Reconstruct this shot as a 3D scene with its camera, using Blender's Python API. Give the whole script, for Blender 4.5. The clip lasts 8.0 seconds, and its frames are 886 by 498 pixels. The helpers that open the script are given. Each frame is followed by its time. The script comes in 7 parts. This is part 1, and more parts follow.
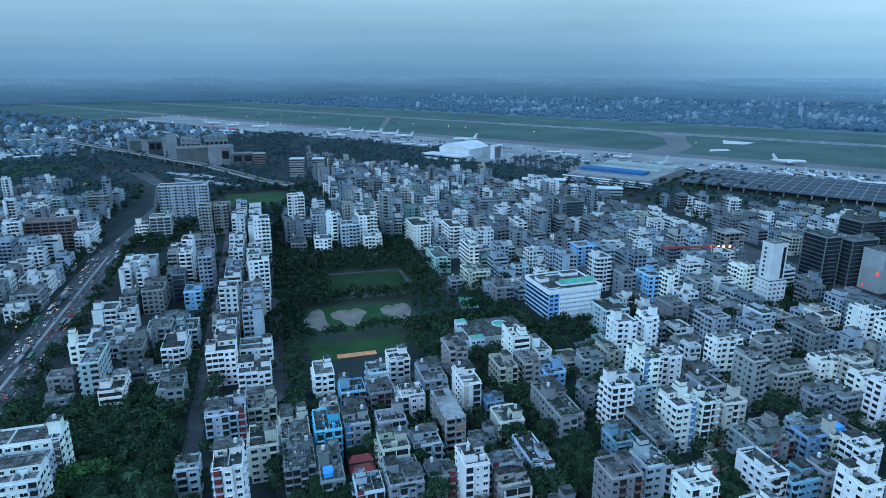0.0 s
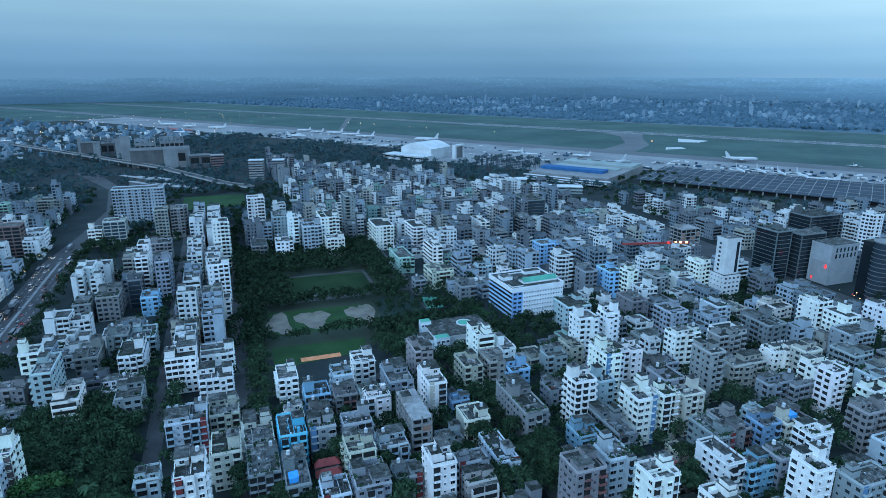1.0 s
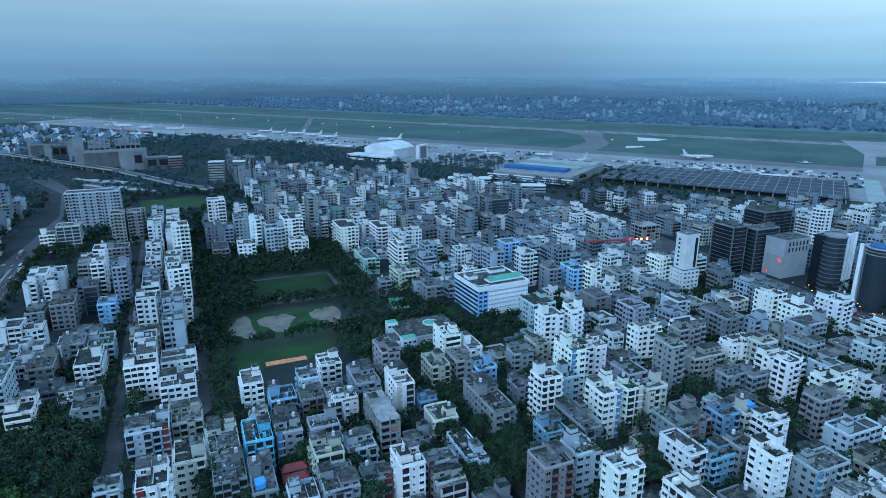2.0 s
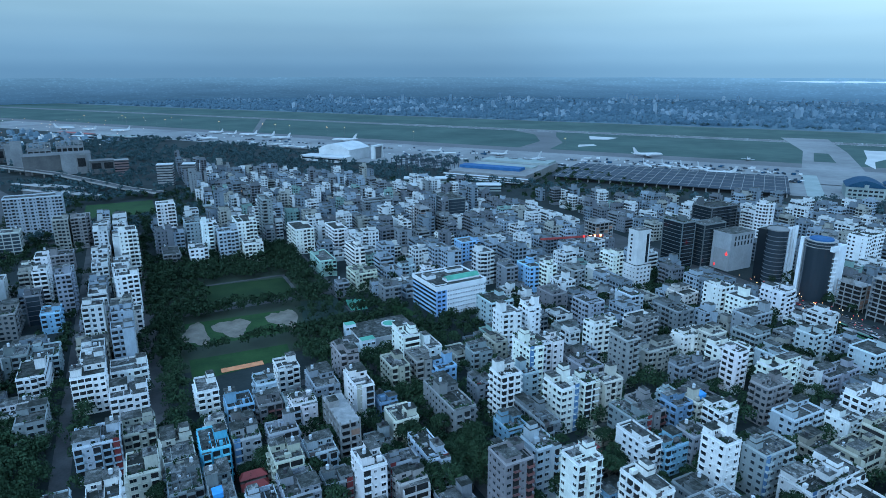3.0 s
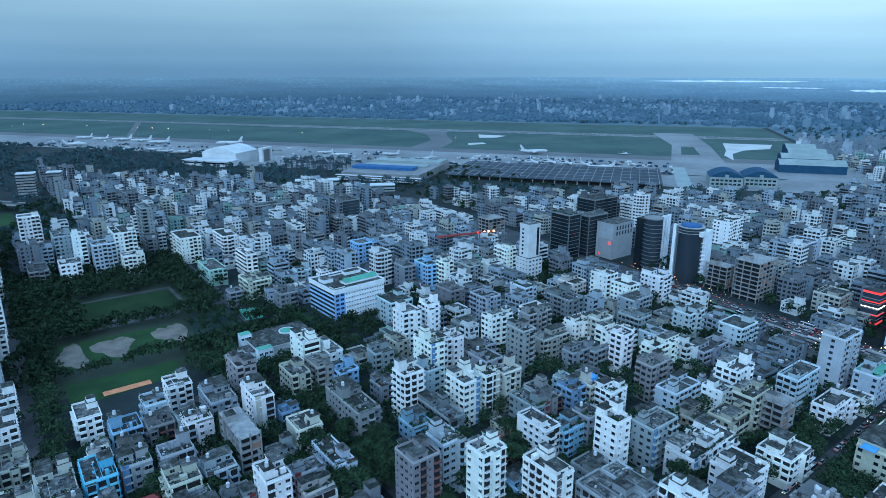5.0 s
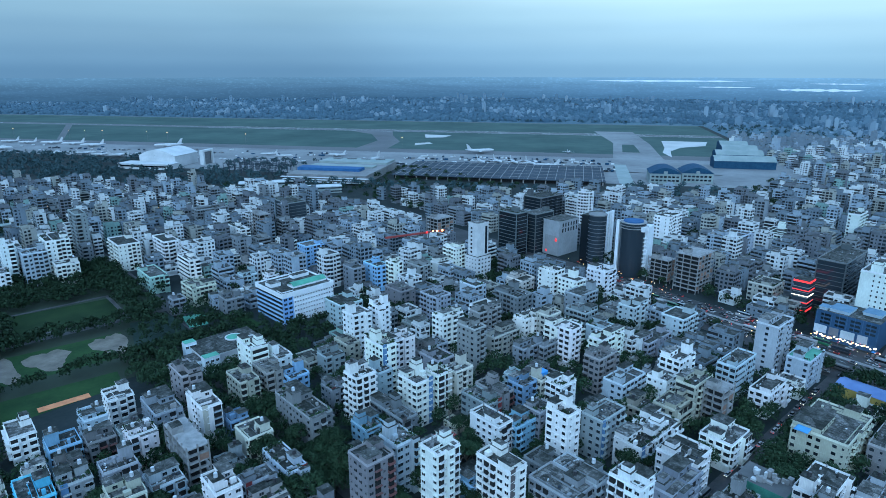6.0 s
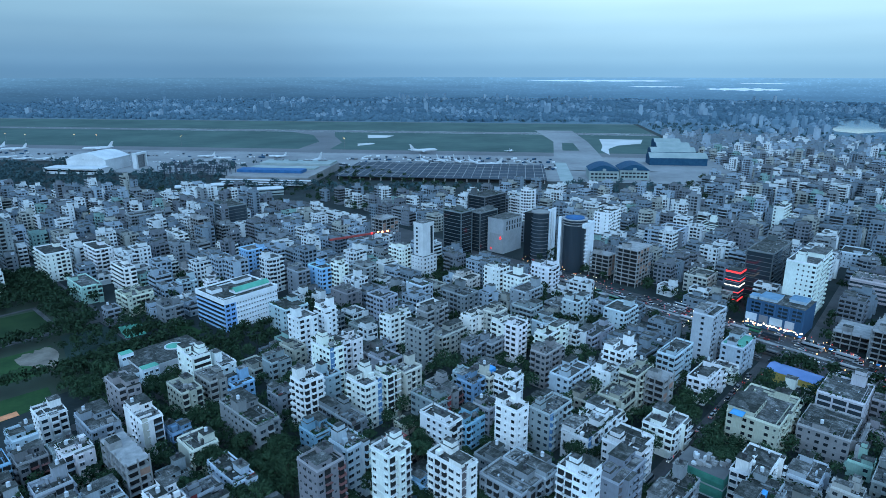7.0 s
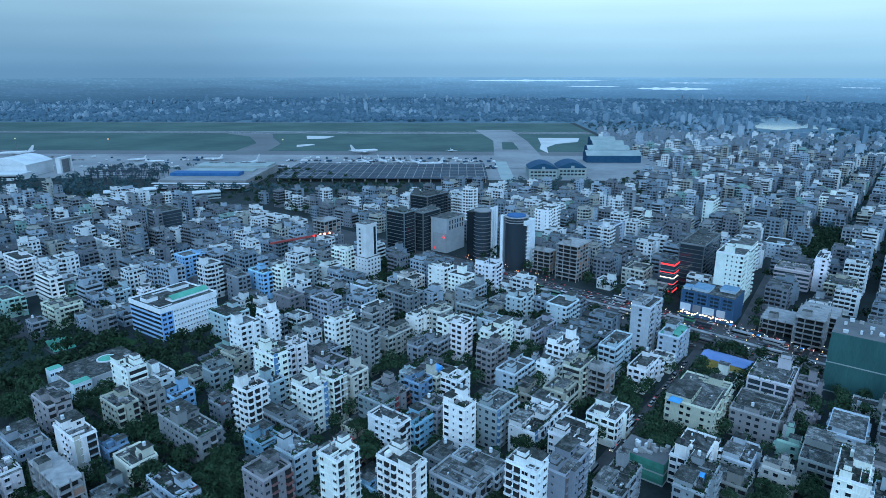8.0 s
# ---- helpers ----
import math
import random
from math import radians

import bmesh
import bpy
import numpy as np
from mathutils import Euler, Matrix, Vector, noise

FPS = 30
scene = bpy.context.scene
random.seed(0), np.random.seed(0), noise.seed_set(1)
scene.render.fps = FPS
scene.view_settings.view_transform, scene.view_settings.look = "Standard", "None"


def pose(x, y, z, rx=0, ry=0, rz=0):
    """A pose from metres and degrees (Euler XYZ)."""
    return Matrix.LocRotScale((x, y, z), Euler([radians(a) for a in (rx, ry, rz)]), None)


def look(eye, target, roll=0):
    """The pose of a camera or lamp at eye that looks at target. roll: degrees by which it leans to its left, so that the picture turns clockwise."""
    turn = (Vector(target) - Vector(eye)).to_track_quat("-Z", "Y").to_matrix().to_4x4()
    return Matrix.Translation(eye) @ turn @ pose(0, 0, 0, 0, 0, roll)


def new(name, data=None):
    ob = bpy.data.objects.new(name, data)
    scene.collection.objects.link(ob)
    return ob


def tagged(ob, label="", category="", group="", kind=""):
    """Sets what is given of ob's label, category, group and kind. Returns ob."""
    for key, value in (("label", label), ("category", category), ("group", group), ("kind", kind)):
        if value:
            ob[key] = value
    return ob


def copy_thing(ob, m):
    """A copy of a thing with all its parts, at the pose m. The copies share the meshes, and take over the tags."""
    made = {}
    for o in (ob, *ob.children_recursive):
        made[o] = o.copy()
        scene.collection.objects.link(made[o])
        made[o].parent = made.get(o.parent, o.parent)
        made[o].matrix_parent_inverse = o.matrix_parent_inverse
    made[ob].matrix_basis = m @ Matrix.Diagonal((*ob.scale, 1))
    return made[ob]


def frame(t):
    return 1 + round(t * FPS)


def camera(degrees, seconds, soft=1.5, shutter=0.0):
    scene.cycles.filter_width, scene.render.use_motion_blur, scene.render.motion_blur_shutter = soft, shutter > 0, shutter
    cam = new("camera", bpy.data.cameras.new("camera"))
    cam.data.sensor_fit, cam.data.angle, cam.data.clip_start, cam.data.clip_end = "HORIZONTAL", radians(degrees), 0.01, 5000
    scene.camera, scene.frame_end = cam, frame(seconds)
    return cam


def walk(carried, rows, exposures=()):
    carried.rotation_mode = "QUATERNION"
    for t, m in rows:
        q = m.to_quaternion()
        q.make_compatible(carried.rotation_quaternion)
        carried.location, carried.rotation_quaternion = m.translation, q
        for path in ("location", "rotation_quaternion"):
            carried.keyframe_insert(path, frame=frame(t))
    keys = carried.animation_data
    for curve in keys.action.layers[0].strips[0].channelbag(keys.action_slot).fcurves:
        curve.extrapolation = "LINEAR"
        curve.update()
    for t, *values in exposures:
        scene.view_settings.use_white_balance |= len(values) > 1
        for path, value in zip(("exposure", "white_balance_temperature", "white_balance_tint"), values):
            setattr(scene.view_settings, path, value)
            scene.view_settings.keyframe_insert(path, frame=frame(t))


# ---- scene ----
cam = camera(71.24, 8.0, soft=0.85)
EYE = 150.0      # flying height over the street level, metres
TILT = -16.04
# the camera turns to the right where it hovers: seconds, heading in degrees
TURN = ((0.0, 0.0), (0.5, -1.77), (1.0, -3.53), (1.5, -5.12), (3.0, -10.98), (3.5, -13.30), (4.0, -15.94), (4.5, -18.43),
        (6.0, -25.80), (6.5, -28.24), (7.0, -31.03), (7.5, -33.63), (8.0, -36.45))
walk(cam, [(t, pose(0, 0, EYE, 90 + TILT, 0, w)) for t, w in TURN], exposures=[(0.0, 0.0), (8.0, 0.0)])

# ---- sky, sun ----
SUN_AZIMUTH = radians(140)      # the brighter part of the dusk sky lies behind the camera
world = bpy.data.worlds.new("dusk_sky")
scene.world = world
world.use_nodes = True
wn, wl = world.node_tree.nodes, world.node_tree.links
wn.clear()
w_out = wn.new("ShaderNodeOutputWorld")
w_bg = wn.new("ShaderNodeBackground")
w_sky = wn.new("ShaderNodeTexSky")
w_sky.sky_type, w_sky.sun_disc = "NISHITA", False
w_sky.sun_elevation, w_sky.sun_rotation = radians(29), -SUN_AZIMUTH
w_co = wn.new("ShaderNodeTexCoord")
w_sep = wn.new("ShaderNodeSeparateXYZ")
wl.new(w_co.outputs["Generated"], w_sep.inputs[0])
w_ramp = wn.new("ShaderNodeValToRGB")     # overcast: dim at the misty horizon, bright overhead
w_ramp.color_ramp.interpolation = "EASE"
STOPS = ((0.0, (0.122, 0.290, 0.500)), (0.021, (0.158, 0.350, 0.570)), (0.056, (0.212, 0.425, 0.640)), (0.082, (0.26, 0.49, 0.69)),
         (0.108, (0.32, 0.56, 0.75)), (0.25, (0.42, 0.80, 1.30)), (0.6, (0.40, 0.82, 1.42)), (1.0, (0.42, 0.86, 1.52)))
while len(w_ramp.color_ramp.elements) < len(STOPS):
    w_ramp.color_ramp.elements.new(0.5)
for e, (p, c) in zip(w_ramp.color_ramp.elements, STOPS):
    e.position, e.color = p, (*c, 1)
wl.new(w_sep.outputs["Z"], w_ramp.inputs[0])
# the sky brightens gently towards the low sun, and where the cloud is thin to the right of the view


def brighter(azimuth, low, high, least, most):
    dot, rng = wn.new("ShaderNodeVectorMath"), wn.new("ShaderNodeMapRange")
    dot.operation = "DOT_PRODUCT"
    dot.inputs[1].default_value = (-math.sin(azimuth), math.cos(azimuth), 0)
    wl.new(w_co.outputs["Generated"], dot.inputs[0])
    rng.interpolation_type = "SMOOTHSTEP"
    for key, value in (("From Min", low), ("From Max", high), ("To Min", least), ("To Max", most)):
        rng.inputs[key].default_value = value
    wl.new(dot.outputs["Value"], rng.inputs["Value"])
    return rng.outputs[0]


w_side = wn.new("ShaderNodeMath")
w_side.operation = "MULTIPLY"
wl.new(brighter(SUN_AZIMUTH, -0.3, 1.0, 1.0, 1.35), w_side.inputs[0])
wl.new(brighter(radians(-78), 0.35, 1.0, 1.0, 1.9), w_side.inputs[1])
w_cl = wn.new("ShaderNodeTexNoise")
w_cl.inputs["Scale"].default_value, w_cl.inputs["Detail"].default_value = 3.0, 4
w_map = wn.new("ShaderNodeMapping")
w_map.inputs["Scale"].default_value = (1, 1, 5)
wl.new(w_co.outputs["Generated"], w_map.inputs[0])
wl.new(w_map.outputs[0], w_cl.inputs["Vector"])
w_clr = wn.new("ShaderNodeMapRange")
w_clr.inputs["To Min"].default_value, w_clr.inputs["To Max"].default_value = 0.88, 1.12
wl.new(w_cl.outputs["Fac"], w_clr.inputs["Value"])
w_mul = wn.new("ShaderNodeMath")
w_mul.operation = "MULTIPLY"
wl.new(w_side.outputs[0], w_mul.inputs[0])
wl.new(w_clr.outputs[0], w_mul.inputs[1])
w_scale = wn.new("ShaderNodeVectorMath")
w_scale.operation = "SCALE"
wl.new(w_ramp.outputs[0], w_scale.inputs[0])
wl.new(w_mul.outputs[0], w_scale.inputs["Scale"])
w_mix = wn.new("ShaderNodeMixRGB")      # a little clear sky shines through the cloud
w_mix.blend_type = "ADD"
w_mix.inputs[0].default_value = 0.003
w_tint = wn.new("ShaderNodeMixRGB")      # warmer where the cloud is thin
w_tint.blend_type = "MULTIPLY"
w_tint.inputs[2].default_value = (1.06, 0.93, 0.82, 1)
wl.new(brighter(radians(-78), 0.35, 1.0, 0.0, 1.0), w_tint.inputs[0])
wl.new(w_scale.outputs[0], w_tint.inputs[1])
wl.new(w_tint.outputs[0], w_mix.inputs[1])
wl.new(w_sky.outputs[0], w_mix.inputs[2])
wl.new(w_mix.outputs[0], w_bg.inputs[0])
wl.new(w_bg.outputs[0], w_out.inputs[0])

sun = new("sun", bpy.data.lights.new("sun", "SUN"))
sun.data.energy, sun.data.angle, sun.data.color = 1.95, radians(36), (0.465, 0.73, 1.0)
sun.matrix_world = look((0, 0, 100), (100 * math.sin(SUN_AZIMUTH), -100 * math.cos(SUN_AZIMUTH), 45))

# ---- materials ----
def nodes_of(name):
    m = bpy.data.materials.new(name)
    m.use_nodes = True
    return m, m.node_tree.nodes, m.node_tree.links, m.node_tree.nodes["Principled BSDF"]


def surface(name, dark, light, scale=0.3, rough=0.85, metal=0.0, fine=6.0, bump=0.3, stretch=(1, 1, 1), own=0.0, sheen=0.0, spec=0.5):
    """A worn surface: two tones by a broad noise, fine grain over it, and some bump. own: how far single pieces differ in tone."""
    m, n, l, b = nodes_of(name)
    co = n.new("ShaderNodeTexCoord")
    mp = n.new("ShaderNodeMapping")
    mp.inputs["Scale"].default_value = stretch
    l.new(co.outputs["Object"], mp.inputs[0])
    broad, grain = n.new("ShaderNodeTexNoise"), n.new("ShaderNodeTexNoise")
    for t, s, d in ((broad, scale, 5), (grain, fine, 3)):
        t.inputs["Scale"].default_value, t.inputs["Detail"].default_value = s, d
        l.new(mp.outputs[0], t.inputs["Vector"])
    mix = n.new("ShaderNodeMath")
    mix.operation = "MULTIPLY_ADD"
    mix.inputs[1].default_value = 0.35
    l.new(grain.outputs["Fac"], mix.inputs[0])
    l.new(broad.outputs["Fac"], mix.inputs[2])
    ramp = n.new("ShaderNodeValToRGB")
    ramp.color_ramp.elements[0].position, ramp.color_ramp.elements[1].position = 0.45, 0.9
    ramp.color_ramp.elements[0].color, ramp.color_ramp.elements[1].color = (*dark, 1), (*light, 1)
    l.new(mix.outputs[0], ramp.inputs[0])
    col = ramp.outputs[0]
    if own:
        info, hsv, rng = n.new("ShaderNodeObjectInfo"), n.new("ShaderNodeHueSaturation"), n.new("ShaderNodeMapRange")
        rng.inputs["To Min"].default_value, rng.inputs["To Max"].default_value = 1 - own, 1 + own
        l.new(info.outputs["Random"], rng.inputs["Value"])
        l.new(rng.outputs[0], hsv.inputs["Value"])
        l.new(col, hsv.inputs["Color"])
        col = hsv.outputs[0]
    l.new(col, b.inputs["Base Color"])
    b.inputs["Roughness"].default_value, b.inputs["Metallic"].default_value = rough, metal
    b.inputs["Specular IOR Level"].default_value = spec
    if sheen:
        b.inputs["Sheen Weight"].default_value, b.inputs["Sheen Roughness"].default_value = sheen, 0.6
        b.inputs["Sheen Tint"].default_value = (0.30, 0.62, 1.0, 1)
    if bump:
        bp = n.new("ShaderNodeBump")
        bp.inputs["Strength"].default_value = bump
        l.new(grain.outputs["Fac"], bp.inputs["Height"])
        l.new(bp.outputs[0], b.inputs["Normal"])
    return m


def paint_wall(name, tone=None):
    """House paint in the object's own colour, with rain streaks that run down and blotches of grime."""
    m, n, l, b = nodes_of(name)
    info, co = n.new("ShaderNodeObjectInfo"), n.new("ShaderNodeTexCoord")
    mp = n.new("ShaderNodeMapping")
    mp.inputs["Scale"].default_value = (1.5, 1.5, 0.28)
    geo = n.new("ShaderNodeNewGeometry")
    l.new(geo.outputs["Position"], mp.inputs[0])
    streak, blot = n.new("ShaderNodeTexNoise"), n.new("ShaderNodeTexNoise")
    streak.inputs["Scale"].default_value, streak.inputs["Detail"].default_value = 1.7, 7
    blot.inputs["Scale"].default_value, blot.inputs["Detail"].default_value = 0.16, 4
    l.new(mp.outputs[0], streak.inputs["Vector"])
    l.new(geo.outputs["Position"], blot.inputs["Vector"])
    s = n.new("ShaderNodeMath")
    s.operation = "ADD"
    l.new(streak.outputs["Fac"], s.inputs[0])
    l.new(blot.outputs["Fac"], s.inputs[1])
    rng = n.new("ShaderNodeMapRange")
    rng.inputs["From Min"].default_value, rng.inputs["From Max"].default_value = 0.75, 1.2
    rng.inputs["To Min"].default_value, rng.inputs["To Max"].default_value = 1.0, 0.80
    l.new(s.outputs[0], rng.inputs["Value"])
    mul = n.new("ShaderNodeVectorMath")
    mul.operation = "SCALE"
    if tone:
        mul.inputs[0].default_value = tone
    else:
        l.new(info.outputs["Color"], mul.inputs[0])
    l.new(rng.outputs[0], mul.inputs["Scale"])
    l.new(mul.outputs[0], b.inputs["Base Color"])
    b.inputs["Roughness"].default_value, b.inputs["Specular IOR Level"].default_value = 0.8, 0.3
    return m


def roof_deck(name):
    """A flat roof: dark weathered concrete in bays cast at different times, with pale worn patches, puddle stains and grit."""
    m, n, l, b = nodes_of(name)
    co, info = n.new("ShaderNodeTexCoord"), n.new("ShaderNodeObjectInfo")
    shift = n.new("ShaderNodeVectorMath")
    shift.operation = "ADD"
    l.new(co.outputs["Object"], shift.inputs[0])
    grow = n.new("ShaderNodeMath")
    grow.operation, grow.inputs[1].default_value = "MULTIPLY", 60.0
    l.new(info.outputs["Random"], grow.inputs[0])
    l.new(grow.outputs[0], shift.inputs[1])
    bay, broad, grit = n.new("ShaderNodeTexVoronoi"), n.new("ShaderNodeTexNoise"), n.new("ShaderNodeTexNoise")
    bay.distance = "CHEBYCHEV"
    bay.inputs["Scale"].default_value = 0.30
    for t, sc, d in ((broad, 0.55, 6), (grit, 3.2, 4)):
        t.inputs["Scale"].default_value, t.inputs["Detail"].default_value, t.inputs["Roughness"].default_value = sc, d, 0.62
        l.new(shift.outputs[0], t.inputs["Vector"])
    l.new(shift.outputs[0], bay.inputs["Vector"])
    grey = n.new("ShaderNodeRGBToBW")
    l.new(bay.outputs["Color"], grey.inputs[0])
    total = None
    for out, k in ((grey.outputs[0], 0.34), (broad.outputs["Fac"], 1.05), (grit.outputs["Fac"], 0.55), (info.outputs["Random"], 0.30)):
        q = n.new("ShaderNodeMath")
        q.operation, q.inputs[1].default_value = "MULTIPLY_ADD", k
        l.new(out, q.inputs[0])
        if total is None:
            q.inputs[2].default_value = -0.62
        else:
            l.new(total, q.inputs[2])
        total = q.outputs[0]
    ramp = n.new("ShaderNodeValToRGB")
    for p, c in ((0.35, (0.022, 0.026, 0.022)), (0.62, (0.084, 0.085, 0.082))):
        ramp.color_ramp.elements.new(p).color = (*c, 1)
    ramp.color_ramp.elements[0].position, ramp.color_ramp.elements[0].color = 0.08, (0.008, 0.010, 0.008, 1)
    ramp.color_ramp.elements[3].position, ramp.color_ramp.elements[3].color = 0.86, (0.28, 0.275, 0.265, 1)
    l.new(total, ramp.inputs[0])
    l.new(ramp.outputs[0], b.inputs["Base Color"])
    b.inputs["Roughness"].default_value, b.inputs["Specular IOR Level"].default_value = 0.9, 0.25
    bp = n.new("ShaderNodeBump")
    bp.inputs["Strength"].default_value = 0.4
    l.new(grit.outputs["Fac"], bp.inputs["Height"])
    l.new(bp.outputs[0], b.inputs["Normal"])
    return m


def glow(name, color, strength):
    m, n, l, b = nodes_of(name)
    b.inputs["Base Color"].default_value = (*color, 1)
    b.inputs["Emission Color"].default_value, b.inputs["Emission Strength"].default_value = (*color, 1), strength
    return m


def glass(name, tone, rough=0.12):
    """Window glass with a dark room behind it; no two panes alike."""
    m, n, l, b = nodes_of(name)
    geo, ramp = n.new("ShaderNodeNewGeometry"), n.new("ShaderNodeValToRGB")
    ramp.color_ramp.elements[0].color = (*[c * 0.4 for c in tone], 1)
    ramp.color_ramp.elements[1].color = (*[c * 2.2 for c in tone], 1)
    info, add, fr = n.new("ShaderNodeObjectInfo"), n.new("ShaderNodeMath"), n.new("ShaderNodeMath")
    fr.operation = "FRACT"
    l.new(geo.outputs["Random Per Island"], add.inputs[0])
    l.new(info.outputs["Random"], add.inputs[1])
    l.new(add.outputs[0], fr.inputs[0])
    l.new(fr.outputs[0], ramp.inputs[0])
    l.new(ramp.outputs[0], b.inputs["Base Color"])
    b.inputs["Roughness"].default_value, b.inputs["Specular IOR Level"].default_value = rough, 0.4
    return m


WALL = paint_wall("house_paint")
GLASS = glass("window_glass", (0.016, 0.021, 0.026))
# near-black tone that paints shade on flat sheets and boxes; some roof goods wear it too
SHADE = surface("shade_tone", (0.008, 0.009, 0.010), (0.028, 0.029, 0.031), 0.5, spec=0.2)
ROOF = roof_deck("roof_concrete")
CEMENT = surface("bare_cement", (0.16, 0.16, 0.16), (0.32, 0.315, 0.31), 0.3, 0.9, own=0.15)
TANK_B = surface("black_plastic", (0.02, 0.02, 0.022), (0.05, 0.05, 0.055), 0.8, 0.45)
TANK_W = surface("steel_tank", (0.45, 0.47, 0.5), (0.7, 0.72, 0.75), 0.8, 0.4, 0.3)
LEAF = surface("leaves", (0.009, 0.024, 0.013), (0.044, 0.082, 0.042), 0.35, 0.85, fine=1.5, bump=0, own=0.35, spec=0.1)
# belt leaves, bluer and paler: distance haze is put into the tone
LEAF_HAZED = surface("hazed_leaves", (0.024, 0.052, 0.058), (0.058, 0.102, 0.110), 0.2, 0.85, fine=0.8, bump=0, spec=0.1)
LEAF_B = surface("bright_leaves", (0.02, 0.06, 0.02), (0.06, 0.15, 0.04), 0.35, 0.75, fine=1.5, bump=0, own=0.2, spec=0.25)
BARK = surface("bark", (0.05, 0.04, 0.03), (0.12, 0.1, 0.08), 1.0)
GROUND = surface("town_ground", (0.010, 0.017, 0.017), (0.030, 0.040, 0.040), 0.035, 0.95, fine=0.5, bump=0.1, spec=0.2)
ASPHALT = surface("asphalt", (0.026, 0.026, 0.028), (0.06, 0.06, 0.06), 0.08, 0.85, fine=0.8)
LANE = surface("lane_paving", (0.028, 0.029, 0.031), (0.080, 0.080, 0.080), 0.1, 0.9, fine=0.9)
GRASS = surface("mown_grass", (0.010, 0.034, 0.012), (0.024, 0.066, 0.020), 0.05, 0.95, fine=0.5, spec=0.2)
# airfield grass is paled and blued: haze over it is put into the colour
TURF = surface("hazed_grass", (0.026, 0.060, 0.054), (0.060, 0.106, 0.092), 0.007, 0.95, fine=0.035, spec=0.2)
SAND = surface("worn_earth", (0.10, 0.085, 0.068), (0.20, 0.17, 0.138), 0.12, 0.95, fine=0.6)
CLAY = surface("orange_mat", (0.50, 0.16, 0.07), (0.72, 0.27, 0.12), 0.3, 0.9)
APRON = surface("apron_concrete", (0.13, 0.135, 0.14), (0.25, 0.255, 0.255), 0.01, 0.9, fine=0.1, spec=0.3)
TARMAC = surface("runway_tarmac", (0.066, 0.070, 0.076), (0.112, 0.116, 0.120), 0.01, 0.85, fine=0.1)
WHITE = surface("white_sheet", (0.40, 0.42, 0.43), (0.56, 0.57, 0.58), 0.05, 0.6, fine=0.4)
GREY = surface("grey_cladding", (0.13, 0.13, 0.13), (0.22, 0.22, 0.22), 0.06, 0.7, fine=0.5)
BLUE = surface("blue_sheet", (0.020, 0.085, 0.200), (0.034, 0.125, 0.27), 0.2, 0.8, spec=0.15)
TEAL = surface("teal_sheet", (0.012, 0.050, 0.095), (0.022, 0.075, 0.130), 0.2, 0.85, spec=0.12)
RAW = surface("raw_concrete", (0.065, 0.068, 0.070), (0.13, 0.13, 0.13), 0.06, 0.9, fine=0.4)
TARP = surface("blue_tarpaulin", (0.02, 0.22, 0.55), (0.05, 0.34, 0.72), 0.5, 0.6)
NET = surface("green_net", (0.012, 0.060, 0.060), (0.030, 0.115, 0.108), 0.10, 0.9, fine=1.4, stretch=(1, 1, 0.25))
NET_B = surface("fresh_green_net", (0.016, 0.115, 0.085), (0.045, 0.21, 0.155), 0.25, 0.9, fine=1.4)
GREENROOF = surface("green_sheet", (0.04, 0.22, 0.15), (0.08, 0.36, 0.25), 0.2, 0.6)
REDROOF = surface("red_sheet", (0.22, 0.03, 0.03), (0.36, 0.06, 0.05), 0.2, 0.7)
PALE = surface("pale_sheet", (0.19, 0.24, 0.23), (0.29, 0.33, 0.32), 0.05, 0.8, spec=0.2)
DECK = surface("grey_decking", (0.030, 0.043, 0.056), (0.055, 0.072, 0.090), 0.03, 0.9, fine=0.5, spec=0.15)
STEEL = surface("dull_steel", (0.10, 0.11, 0.12), (0.20, 0.21, 0.22), 0.3, 0.5, 0.4)
WATER = surface("still_water", (0.02, 0.04, 0.05), (0.03, 0.05, 0.06), 0.01, 0.06, bump=0.0, spec=1.0)
DARKGLASS = glass("tinted_glass", (0.02, 0.028, 0.035), 0.08)
LAMP = glow("warm_lamp", (1.0, 0.50, 0.20), 5.0)
LAMP_W = glow("white_lamp", (1.0, 0.84, 0.66), 4.0)
LAMP_R = glow("red_lamp", (1.0, 0.04, 0.04), 1.3)
TYRE = surface("tyre_rubber", (0.015, 0.015, 0.015), (0.03, 0.03, 0.03), 2.0)
CARPAINT = surface("car_paint", (0.10, 0.10, 0.105), (0.30, 0.30, 0.30), 0.01, 0.3, own=0.9)
# woods and fields of the plain carry the distance haze in their base colour
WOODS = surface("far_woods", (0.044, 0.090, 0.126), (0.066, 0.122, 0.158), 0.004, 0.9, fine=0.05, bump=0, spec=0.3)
PLAIN = surface("hazed_fields", (0.058, 0.115, 0.150), (0.088, 0.150, 0.180), 0.003, 0.9, fine=0.02, bump=0, spec=0.2)

